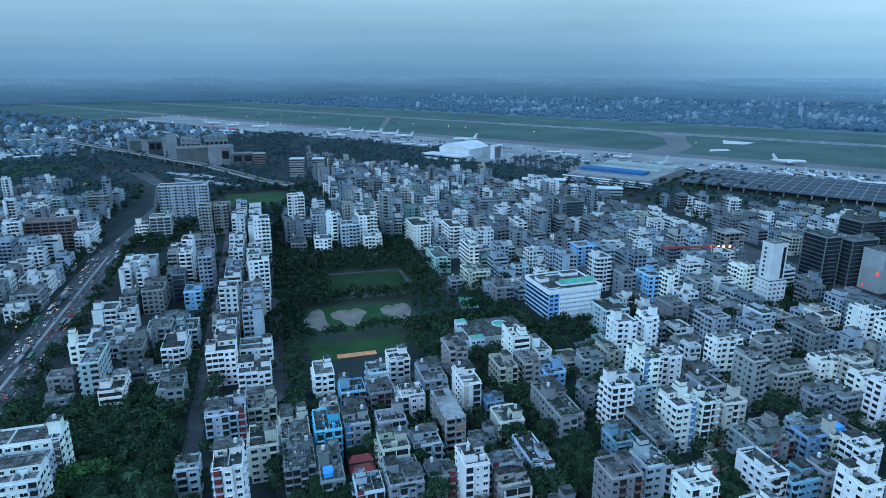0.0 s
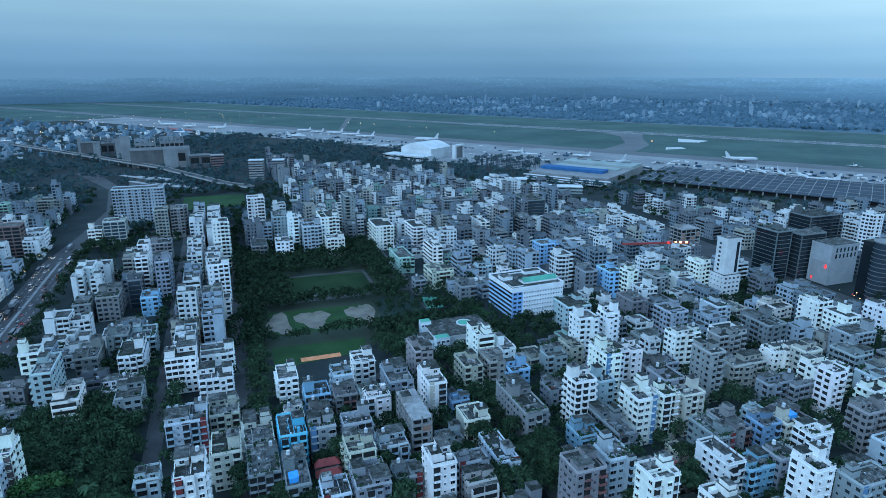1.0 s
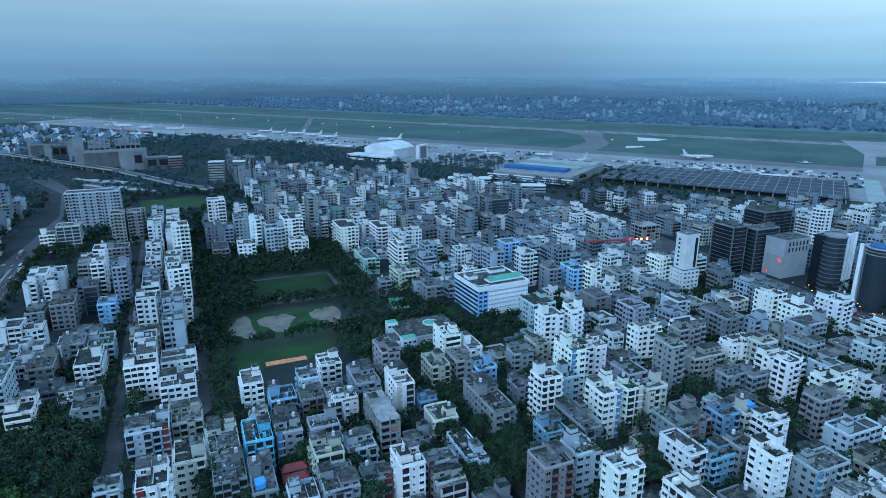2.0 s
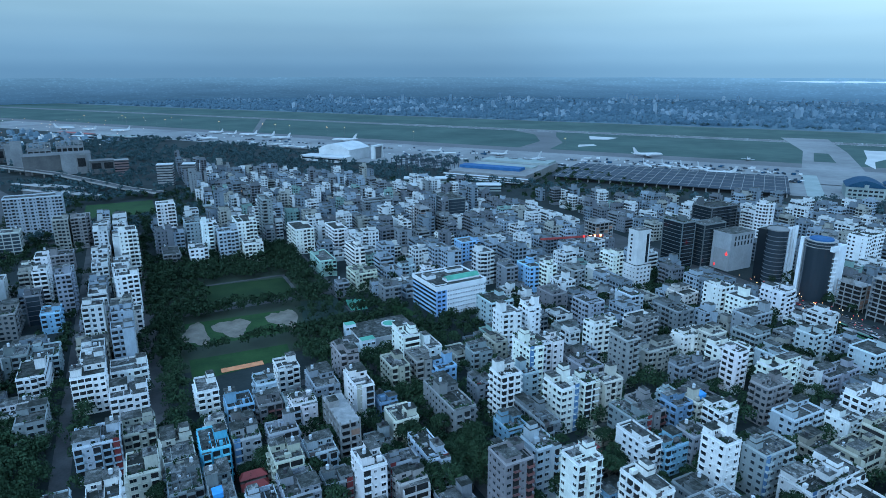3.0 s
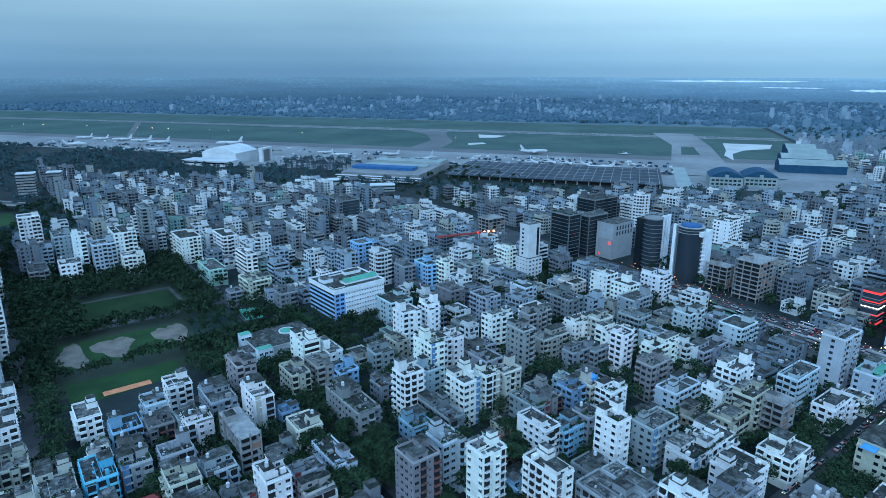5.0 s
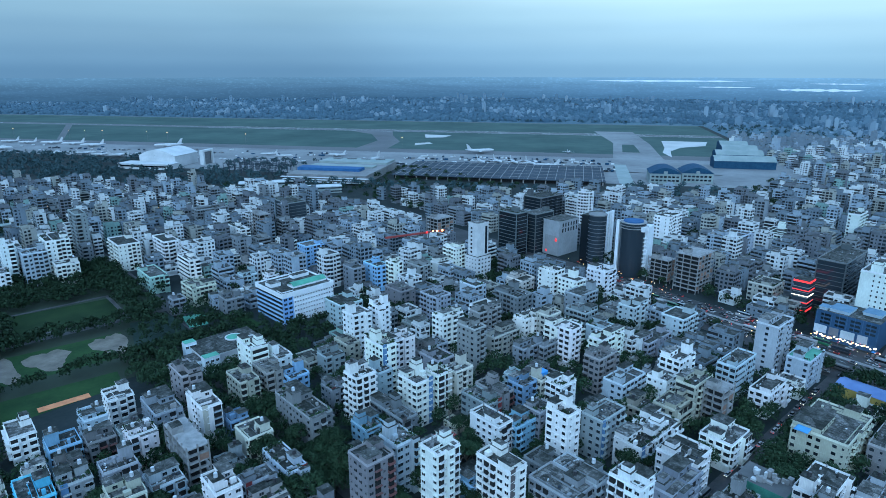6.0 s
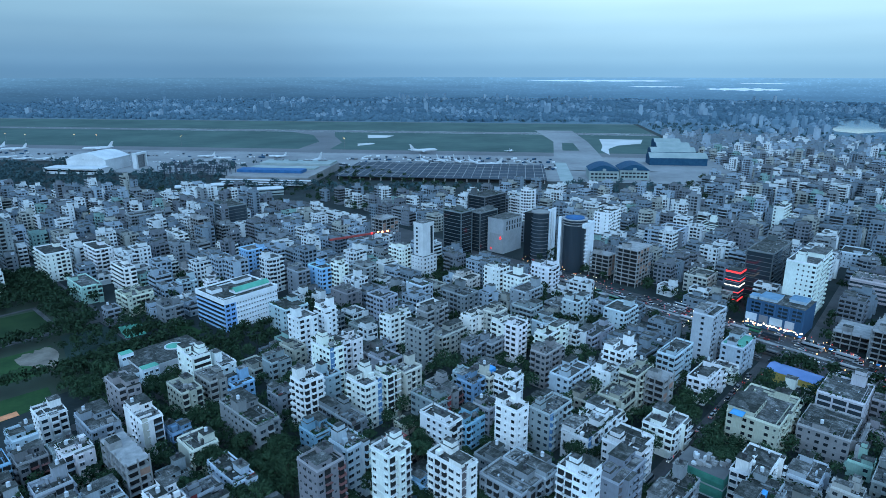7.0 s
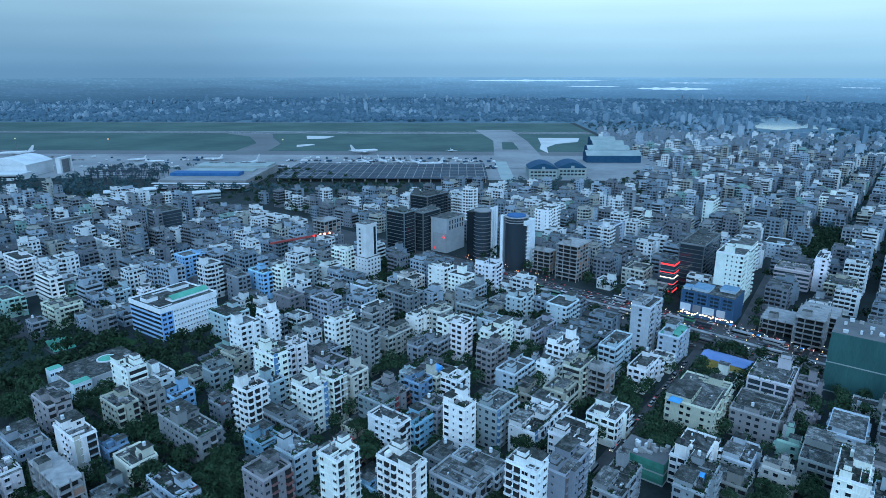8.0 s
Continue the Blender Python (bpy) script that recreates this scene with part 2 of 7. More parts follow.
# ---- mesh helpers ----
class Solid:
    """Collects boxes and faces, each with a material, into one mesh."""

    def __init__(self):
        self.v, self.f, self.k, self.mats = [], [], [], []

    def slot(self, mat):
        if mat not in self.mats:
            self.mats.append(mat)
        return self.mats.index(mat)

    def face(self, pts, mat):
        i = len(self.v)
        self.v += [tuple(p) for p in pts]
        self.f.append(tuple(range(i, i + len(pts))))
        self.k.append(self.slot(mat))

    def box(self, x0, x1, y0, y1, z0, z1, mat, top=None, taper=0.0):
        i, s = len(self.v), self.slot(mat)
        t = taper
        self.v += [(x0, y0, z0), (x1, y0, z0), (x1, y1, z0), (x0, y1, z0),
                   (x0 + t, y0 + t, z1), (x1 - t, y0 + t, z1), (x1 - t, y1 - t, z1), (x0 + t, y1 - t, z1)]
        self.f += [(i, i + 3, i + 2, i + 1), (i + 4, i + 5, i + 6, i + 7), (i, i + 1, i + 5, i + 4),
                   (i + 1, i + 2, i + 6, i + 5), (i + 2, i + 3, i + 7, i + 6), (i + 3, i, i + 4, i + 7)]
        self.k += [s, self.slot(top) if top else s, s, s, s, s]

    def tube(self, p, q, r0, r1, mat, n=8, caps=True):
        p, q = Vector(p), Vector(q)
        a = (q - p).normalized().orthogonal().normalized()
        b = (q - p).normalized().cross(a)
        i, s = len(self.v), self.slot(mat)
        for c, r in ((p, r0), (q, r1)):
            for j in range(n):
                w = 2 * math.pi * j / n
                self.v.append(tuple(c + a * (r * math.cos(w)) + b * (r * math.sin(w))))
        for j in range(n):
            k = (j + 1) % n
            self.f.append((i + j, i + k, i + n + k, i + n + j))
            self.k.append(s)
        if caps:
            self.f += [tuple(i + j for j in reversed(range(n))), tuple(i + n + j for j in range(n))]
            self.k += [s, s]

    def loft(self, w, d, profile, mat, top=None, cx=0.0, cy=0.0):
        """One closed body of rectangular rings: (how far it stands out, height) from the foot to the top."""
        i, s = len(self.v), self.slot(mat)
        for e, z in profile:
            x, y = w / 2 + e, d / 2 + e
            self.v += [(cx - x, cy - y, z), (cx + x, cy - y, z), (cx + x, cy + y, z), (cx - x, cy + y, z)]
        for r in range(len(profile) - 1):
            for j in range(4):
                k, o = (j + 1) % 4, i + 4 * r
                self.f.append((o + j, o + k, o + 4 + k, o + 4 + j))
                self.k.append(s)
        n = i + 4 * (len(profile) - 1)
        self.f += [(i + 3, i + 2, i + 1, i), (n, n + 1, n + 2, n + 3)]
        self.k += [s, self.slot(top) if top else s]

    def rim(self, w, d, t, z0, z1, mat):
        """A parapet: one closed ring round a rectangle."""
        i, s = len(self.v), self.slot(mat)
        for e, z in ((0, z0), (0, z1), (-t, z1), (-t, z0)):
            x, y = w / 2 + e, d / 2 + e
            self.v += [(-x, -y, z), (x, -y, z), (x, y, z), (-x, y, z)]
        for r in range(4):
            for j in range(4):
                k, a, b = (j + 1) % 4, i + 4 * r, i + 4 * ((r + 1) % 4)
                self.f.append((a + j, a + k, b + k, b + j))
                self.k.append(s)

    def turned(self, start, m):
        """Moves all that was added since start by the pose m."""
        for q in range(start, len(self.v)):
            self.v[q] = tuple(m @ Vector(self.v[q]))

    def mesh(self, name, smooth=False):
        m = bpy.data.meshes.new(name)
        m.from_pydata(self.v, [], self.f)
        for mat in self.mats:
            m.materials.append(mat)
        m.polygons.foreach_set("material_index", self.k)
        if smooth:
            m.polygons.foreach_set("use_smooth", [True] * len(self.f))
        m.update()
        return m


def part(name, data, parent, at=None, label="", color=None, kind=""):
    """One mesh object under a thing or a part."""
    ob = new(name, data.mesh(name) if isinstance(data, Solid) else data)
    ob.parent = parent
    if at is not None:
        ob.matrix_basis = at
    if color:
        ob.color = color
    return tagged(ob, label=label, kind=kind)


def thing(name, m, label, category, group="", kind="", data=None):
    ob = new(name, data)
    ob.matrix_basis = m
    return tagged(ob, label, category, group, kind)


GRID = radians(16)      # the streets run 16 degrees off the first heading


def town(u, v, z=0.0, turn=0.0):
    """A pose in the street grid: metres along and across it."""
    c, s = math.cos(GRID), math.sin(GRID)
    return pose(u * c - v * s, u * s + v * c, z, 0, 0, 16 + turn)


def field(s, n, z=0.0, turn=0.0):
    """A pose in the airfield's frame: metres along the runway and away from the town."""
    a = radians(-38)
    return pose(s * math.cos(a) - n * math.sin(a), s * math.sin(a) + n * math.cos(a), z, 0, 0, -38 + turn)


def sheet(name, m, rects, z, mat, label="", category="", steps=1):
    """Flat paving as one structure mesh: rectangles x0, x1, y0, y1 in the pose m, or outlines as lists of corners."""
    s = Solid()
    for r in rects:
        if isinstance(r[0], (tuple, list)):
            s.face([(x, y, z) for x, y in r], mat)
        else:
            s.face([(r[0], r[2], z), (r[1], r[2], z), (r[1], r[3], z), (r[0], r[3], z)], mat)
    ob = new(name, s.mesh(name))
    ob.matrix_basis = m
    return tagged(ob, label, category, kind="structure")

# ---- ground, roads, park, airfield ----
def disc(r0, r1, n, z, mat, name):
    s = Solid()
    for j in range(n):
        a, b = 2 * math.pi * j / n, 2 * math.pi * (j + 1) / n
        pts = [(r0 * math.cos(a), r0 * math.sin(a), z), (r1 * math.cos(a), r1 * math.sin(a), z), (r1 * math.cos(b), r1 * math.sin(b), z)]
        s.face(pts + [(r0 * math.cos(b), r0 * math.sin(b), z)] if r0 else pts, mat)
    return s.mesh(name)


ground = tagged(new("ground", disc(0, 4900, 96, 0, GROUND, "ground")), "dark earth and scrub between the houses", "ground", kind="structure")

TOWN = town(0, 0)
AIR = field(0, 0)
road_1 = sheet("road_1", TOWN, [[(-146, 60), (-121, 60), (-121, 560), (-146, 560)],
                                [(-146, 560), (-121, 560), (-120, 640), (-136, 640)],
                                [(-136, 640), (-120, 640), (-114, 760), (-128, 760)],
                                [(-128, 760), (-114, 760), (-128, 900), (-146, 905)],
                                [(-146, 905), (-128, 900), (-190, 1080), (-215, 1070)]], 0.12, ASPHALT, "wide grey asphalt road with traffic", "road")
road_2 = sheet("road_2", TOWN, [[(318, -120), (366, -120), (384, 90), (338, 90)], [(338, 90), (384, 90), (398, 260), (364, 260)], [(364, 260), (398, 260), (420, 620), (390, 620)]], 0.12, ASPHALT,
               "wide asphalt avenue through the town with traffic", "road")
sheet("road_3", TOWN, [(-42, -35, 60, 620), (-5.5, 2.5, 60, 640), (101, 109, 60, 285), (116, 123, 300, 640)], 0.10, LANE, "narrow paved town street", "road")
sheet("road_4", TOWN, [(100, 346, 74, 82), [(386, 61), (530, 70), (530, 80), (386, 71)], (2, 345, 278, 284), (-34, 700, 400, 405), (-120, 110, 640, 648)], 0.08, LANE, "paved side street between apartment houses", "road")

park = sheet("ground_park", TOWN, [(3, 115, 318, 535)], 0.06, surface("park_floor", (0.008, 0.018, 0.009), (0.024, 0.038, 0.02), 0.05, 0.95), "dark grassy park ground", "park")
sheet("ground_cricket", TOWN, [[(15, 306), (66, 312), (68, 330), (16, 333)]], 0.10, GRASS, "bright green practice lawn in the park", "lawn")
sheet("ground_football", TOWN, [[(18, 349), (80, 347), (84, 383), (18, 387)]], 0.10, GRASS, "worn green football pitch in the park", "pitch")
sheet("ground_upper", TOWN, [[(36, 413), (93, 415), (95, 450), (38, 455)]], 0.10, surface("thin_grass", (0.008, 0.024, 0.009), (0.019, 0.042, 0.014), 0.06, 0.95, spec=0.15), "thin dry lawn ringed by a path", "lawn")
sheet("ground_side", TOWN, [[(84, 355), (113, 349), (118, 388), (92, 394)]], 0.10, surface("hard_court", (0.012, 0.030, 0.026), (0.028, 0.050, 0.042), 0.08, 0.9, spec=0.2), "dark green hard court", "court")
rnd = random.Random(5)
for cu, cv, ru, rv, z in ((23, 367, 7, 17, 0.14), (44, 368, 10, 14, 0.18), (75, 367, 9, 17, 0.14)):
    pts = []
    for j in range(26):
        a = 2 * math.pi * j / 26
        k = 1 + 0.22 * math.sin(3 * a + cu) + rnd.uniform(-0.1, 0.1)
        pts.append((cu + ru * k * math.cos(a), cv + rv * k * math.sin(a)))
    sheet("ground_bare", TOWN, [[(cu, cv), p, q] for p, q in zip(pts, pts[1:] + pts[:1])], z, SAND, "bare trodden earth on the pitch", "ground")
mat_strip = Solid()
mat_strip.box(29.5, 51.0, 309.8, 314.6, 0.1, 0.24, CLAY)
tagged(new("cricket_mat", mat_strip.mesh("cricket_mat")), "long orange practice pitch mat on the lawn", "mat").matrix_basis = TOWN
path = Solid()
for x0, x1, y0, y1 in ((36, 94, 455, 457.5), (93.5, 96, 413, 457.5), (36, 94, 410, 412)):
    path.box(x0, x1, y0, y1, 0.0, 0.16, LANE)
tagged(new("path", path.mesh("path")), "pale earth path round the lawn", "path", kind="structure").matrix_basis = TOWN
sheet("ground_school", TOWN, [[(138, 335), (153, 337), (150, 366), (143, 366)]], 0.10, GRASS, "narrow green school lawn", "lawn")
sheet("ground_court", TOWN, [[(117, 362), (128, 360), (133, 380), (120, 383)]], 0.16, GREENROOF, "green painted sports court", "court")
sheet("ground_club", TOWN, [(-50, 20, 738, 816)], 0.10, GRASS, "green playing field among trees", "pitch")
sheet("ground_meadow", town(0, 0), [(-420, -300, 950, 1160), (-400, -240, 760, 900)], 0.08, GRASS, "open green meadow by the highway", "meadow")

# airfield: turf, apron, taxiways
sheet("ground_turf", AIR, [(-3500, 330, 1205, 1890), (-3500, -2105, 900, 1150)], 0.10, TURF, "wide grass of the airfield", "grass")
sheet("pavement_apron", AIR, [(-2100, 250, 985, 1150), (-700, -420, 880, 985), (40, 215, 880, 990), (250, 335, 905, 1150), (215, 250, 860, 985)], 0.14, APRON, "pale concrete aircraft apron", "apron")
sheet("pavement_taxiway", AIR, [(-3500, 330, 1150, 1205), (-3500, 330, 1886, 1902)], 0.18, TARMAC, "grey taxiway along the apron", "taxiway")
sheet("pavement_runway", AIR, [(-3500, 330, 1560, 1612)], 0.16, TARMAC, "long dark grey runway", "runway")
sheet("pavement_links", AIR, [[(-440, 1205), (-375, 1205), (-385, 1330), (-440, 1460), (-470, 1560), (-590, 1560), (-500, 1480), (-440, 1340)],
                              [(-1162, 1205), (-1144, 1205), (-1440, 1560), (-1462, 1560)]], 0.20, TARMAC, "curved grey link taxiway", "taxiway")
sheet("pavement_pad", AIR, [[(60, 1075), (150, 1090), (150, 1400), (135, 1670), (40, 1670), (75, 1400)]], 0.22, APRON, "broad pale concrete cross taxiway", "taxiway")
sheet("ground_island", AIR, [[(85, 1240), (118, 1240), (116, 1375), (92, 1375)]], 0.28, TURF, "grass island between the taxiways", "grass")
sheet("pavement_strip", AIR, [(60, 80, 840, 1070)], 0.26, PALE, "white concrete strip leading to the apron", "pavement")
for outline in ([(-370, 1500), (-300, 1490), (-310, 1440), (-350, 1425)], [(-345, 1310), (-318, 1330), (-306, 1310), (-335, 1270)],
                [(182, 1466), (278, 1464), (260, 1383), (206, 1341), (178, 1278), (168, 1184), (160, 1250), (173, 1334)]):
    sheet("ground_sand", AIR, [outline], 0.24, surface("white_sand", (0.36, 0.355, 0.345), (0.50, 0.49, 0.48), 0.02, 0.9), "heap of pale sand on the airfield", "sand")
shoulder = Solid()
for j in range(49):
    s0 = -2400 + j * 55
    shoulder.box(s0, s0 + 28, 1585.5, 1587, 0.16, 0.20, WHITE)
for s0, s1, n0, n1 in ((-1000, 320, 1562, 1563.5), (-1000, 320, 1608, 1609.5)):
    shoulder.box(s0, s1, n0, n1, 0.16, 0.20, WHITE)
tagged(new("runway_marking", shoulder.mesh("runway_marking")), "white painted runway lines", "marking", kind="structure").matrix_basis = AIR

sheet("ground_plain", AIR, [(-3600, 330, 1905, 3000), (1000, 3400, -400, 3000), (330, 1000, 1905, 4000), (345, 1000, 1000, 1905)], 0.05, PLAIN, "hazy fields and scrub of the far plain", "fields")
sheet("ground_sandy", pose(0, 0, 0), [[(-570, 812), (-500, 812), (-478, 850), (-535, 862)]], 0.1, SAND, "bare sandy lot by the highway", "ground")
# water far off
POND = [(1695, 804), (1711, 870), (1824, 945), (1917, 953), (2028, 1035), (2184, 1079), (2220, 1025), (2084, 944), (2089, 914), (1951, 837), (1863, 730), (1804, 732), (1824, 795)]
sheet("water_1", pose(0, 0, 0), [POND], 0.3, WATER, "bright still pond mirroring the sky", "water")


def by_pond(x, y):
    """True over the pond and on the bank before it, which stays open."""
    for k in (0.985, 1.0, 1.03, 1.06, 1.1):
        inside = False
        for (ax, ay), (bx, by) in zip(POND, POND[1:] + POND[:1]):
            if (ay > y * k) != (by > y * k) and x * k < ax + (bx - ax) * (y * k - ay) / (by - ay):
                inside = not inside
        if inside:
            return True
    return False

# the haze that closes the view, painted as emission on a ring
haze, hn, hl, hb = nodes_of("far_haze")
hn.remove(hb)
em = hn.new("ShaderNodeEmission")
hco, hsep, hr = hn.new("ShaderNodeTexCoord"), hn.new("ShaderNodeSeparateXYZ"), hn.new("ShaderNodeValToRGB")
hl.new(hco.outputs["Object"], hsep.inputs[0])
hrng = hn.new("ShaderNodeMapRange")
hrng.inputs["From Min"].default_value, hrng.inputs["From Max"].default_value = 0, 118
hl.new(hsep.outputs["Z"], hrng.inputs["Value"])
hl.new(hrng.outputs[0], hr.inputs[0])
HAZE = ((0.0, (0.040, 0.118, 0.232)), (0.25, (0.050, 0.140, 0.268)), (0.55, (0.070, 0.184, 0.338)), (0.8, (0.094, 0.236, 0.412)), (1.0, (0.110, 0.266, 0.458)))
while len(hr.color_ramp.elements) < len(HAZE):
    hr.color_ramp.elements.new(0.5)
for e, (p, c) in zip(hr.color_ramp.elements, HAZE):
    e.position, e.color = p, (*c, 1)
hno, hmp, hsc = hn.new("ShaderNodeTexNoise"), hn.new("ShaderNodeMapping"), hn.new("ShaderNodeVectorMath")      # dim far towns in the haze
hmp.inputs["Scale"].default_value = (0.0035, 0.0035, 0.045)
hno.inputs["Scale"].default_value, hno.inputs["Detail"].default_value = 1.0, 3
hsc.operation = "SCALE"
hmr = hn.new("ShaderNodeMapRange")
hmr.inputs["From Min"].default_value, hmr.inputs["From Max"].default_value = 0.3, 0.7
hmr.inputs["To Min"].default_value, hmr.inputs["To Max"].default_value = 0.93, 1.13
hl.new(hco.outputs["Object"], hmp.inputs[0])
hl.new(hmp.outputs[0], hno.inputs["Vector"])
hl.new(hno.outputs["Fac"], hmr.inputs["Value"])
dots, dmp, dmr, dsum = hn.new("ShaderNodeTexNoise"), hn.new("ShaderNodeMapping"), hn.new("ShaderNodeMapRange"), hn.new("ShaderNodeMath")      # pale specks of far houses
dmp.inputs["Scale"].default_value = (0.055, 0.055, 0.16)
dots.inputs["Scale"].default_value, dots.inputs["Detail"].default_value, dots.inputs["Roughness"].default_value = 1.0, 4, 0.7
dmr.inputs["From Min"].default_value, dmr.inputs["From Max"].default_value = 0.52, 0.78
dmr.inputs["To Min"].default_value, dmr.inputs["To Max"].default_value = 0.0, 0.42
dsum.operation = "ADD"
hl.new(hco.outputs["Object"], dmp.inputs[0])
hl.new(dmp.outputs[0], dots.inputs["Vector"])
hl.new(dots.outputs["Fac"], dmr.inputs["Value"])
hl.new(hmr.outputs[0], dsum.inputs[0])
hl.new(dmr.outputs[0], dsum.inputs[1])
hl.new(hr.outputs[0], hsc.inputs[0])
hdot, hside, hmul = hn.new("ShaderNodeVectorMath"), hn.new("ShaderNodeMapRange"), hn.new("ShaderNodeMath")      # painted brighter below the bright part of the sky
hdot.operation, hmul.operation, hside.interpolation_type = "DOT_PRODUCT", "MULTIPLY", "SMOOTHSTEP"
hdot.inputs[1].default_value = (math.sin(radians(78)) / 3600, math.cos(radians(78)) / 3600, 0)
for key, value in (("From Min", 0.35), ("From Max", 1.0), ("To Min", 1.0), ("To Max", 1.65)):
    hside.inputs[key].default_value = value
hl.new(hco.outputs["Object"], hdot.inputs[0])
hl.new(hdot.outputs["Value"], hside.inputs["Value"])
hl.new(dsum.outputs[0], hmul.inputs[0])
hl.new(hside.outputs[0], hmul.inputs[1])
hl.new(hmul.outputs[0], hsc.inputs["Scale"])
hl.new(hsc.outputs[0], em.inputs[0])
hl.new(em.outputs[0], hn["Material Output"].inputs[0])
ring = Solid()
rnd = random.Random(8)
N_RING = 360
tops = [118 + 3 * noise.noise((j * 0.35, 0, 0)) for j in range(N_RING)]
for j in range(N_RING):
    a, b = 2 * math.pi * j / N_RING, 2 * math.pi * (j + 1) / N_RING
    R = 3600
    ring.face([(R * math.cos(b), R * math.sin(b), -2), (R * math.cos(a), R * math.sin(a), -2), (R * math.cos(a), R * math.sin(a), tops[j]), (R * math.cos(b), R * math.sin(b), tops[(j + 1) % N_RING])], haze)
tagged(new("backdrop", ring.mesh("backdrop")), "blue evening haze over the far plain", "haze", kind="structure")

# the wide river far away, a pale line in the haze
river = Solid()
# flat strips that glow: the gleam of the sky is painted in
shine = glow("painted_river_shine", (0.36, 0.51, 0.61), 0.62)
for a0, a1, z0, z1 in ((-38.5, -51.2, 94, 107), (-53.36, -59.25, 51, 71.2), (-47.16, -51.94, 66.9, 74.3), (-68.29, -71.04, 72.2, 77.4), (-55.59, -59.54, 87.5, 94.6)):
    n = 12
    for j in range(n):
        p, q = radians(a0 + (a1 - a0) * j / n), radians(a0 + (a1 - a0) * (j + 1) / n)
        taper = [math.sin(math.pi * min(1, max(0, k / n))) ** 0.5 for k in (j, j + 1)]
        mid = (z0 + z1) / 2
        c, d = [(z1 - z0) * (0.28 + 0.14 * math.sin(3.7 * (a0 + k))) * t for k, t in zip((j, j + 1), taper)]
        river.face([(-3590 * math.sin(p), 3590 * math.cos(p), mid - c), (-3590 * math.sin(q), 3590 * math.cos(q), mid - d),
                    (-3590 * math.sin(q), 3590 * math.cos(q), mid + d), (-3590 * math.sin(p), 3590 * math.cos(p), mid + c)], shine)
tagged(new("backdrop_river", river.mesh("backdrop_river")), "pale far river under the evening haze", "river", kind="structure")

# ---- apartment houses ----
STOREY = 3.05
PAINT = {"w": (0.84, 0.835, 0.815), "i": (0.42, 0.485, 0.54), "g": (0.25, 0.28, 0.305), "c": (0.45, 0.44, 0.39), "p": (0.315, 0.315, 0.32),
         "y": (0.52, 0.51, 0.45), "b": (0.22, 0.40, 0.56), "t": (0.10, 0.46, 0.66), "r": (0.225, 0.22, 0.23), "k": (0.34, 0.33, 0.32),
         "n": (0.20, 0.18, 0.17), "d": (0.10, 0.115, 0.125), "s": (0.28, 0.30, 0.31), "e": (0.30, 0.46, 0.41), "B": (0.10, 0.26, 0.50),
         "P": (0.48, 0.40, 0.42), "R": (0.20, 0.13, 0.12), "q": (0.55, 0.57, 0.58)}
WORD = {"w": "white painted", "i": "pale bluish-white", "g": "weathered grey", "c": "cream painted", "p": "dull beige", "y": "pale yellow", "b": "light blue painted",
        "t": "bright turquoise-blue", "r": "grey and brick-red", "k": "low red-roofed", "n": "unfinished bare concrete", "d": "dark glazed", "s": "grey clad",
        "e": "pale green", "B": "deep blue", "P": "pinkish striped", "R": "dark brown", "q": "pale banded"}


def window_mesh(w, h):
    """A sliding window: glass, frame, mid bar and the concrete sun ledge over it. It faces -y, its middle at the origin."""
    s = Solid()
    s.box(-w / 2, w / 2, -0.03, 0.02, -h / 2, h / 2, GLASS)
    for x0, x1, z0, z1 in ((-w / 2 - 0.07, w / 2 + 0.07, -h / 2 - 0.12, -h / 2), (-0.03, 0.03, -h / 2, h / 2)):
        s.box(x0, x1, -0.07, 0.02, z0, z1, WALL)
    s.box(-w / 2 - 0.15, w / 2 + 0.15, -0.50, 0.02, h / 2 + 0.04, h / 2 + 0.14, WALL)
    return s


def balcony_mesh(w, rail):
    """A balcony: a near-black sheet painted as the shade behind it, the slab, and a parapet or a railing of bars."""
    s = Solid()
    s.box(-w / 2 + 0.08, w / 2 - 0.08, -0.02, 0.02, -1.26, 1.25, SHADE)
    s.box(-w / 2, w / 2, -1.15, 0.02, -1.42, -1.27, WALL)
    if rail:
        s.box(-w / 2, w / 2, -1.14, -1.08, -0.42, -0.36, STEEL)
        n = max(4, int(w / 0.5))
        for j in range(n + 1):
            x = -w / 2 + 0.03 + j * (w - 0.06) / n
            s.box(x - 0.025, x + 0.025, -1.13, -1.09, -1.27, -0.42, STEEL)
    else:
        s.box(-w / 2, w / 2, -1.15, -1.03, -1.27, -0.45, WALL)
        for x in (-w / 2, w / 2 - 0.12):
            s.box(x, x + 0.12, -1.03, 0.02, -1.27, -0.45, WALL)
    return s


WINDOWS = {k: window_mesh(k[0] * 0.95, k[1] * 0.96).mesh("window") for k in ((0.8, 1.1), (1.6, 1.5), (2.3, 1.65))}
BALCONIES = {k: balcony_mesh(*k).mesh("balcony") for k in ((2.6, False), (2.6, True), (3.4, False), (3.4, True))}
placed = []        # footprints taken: u, v, half width, half depth
N_HOUSE = [0]


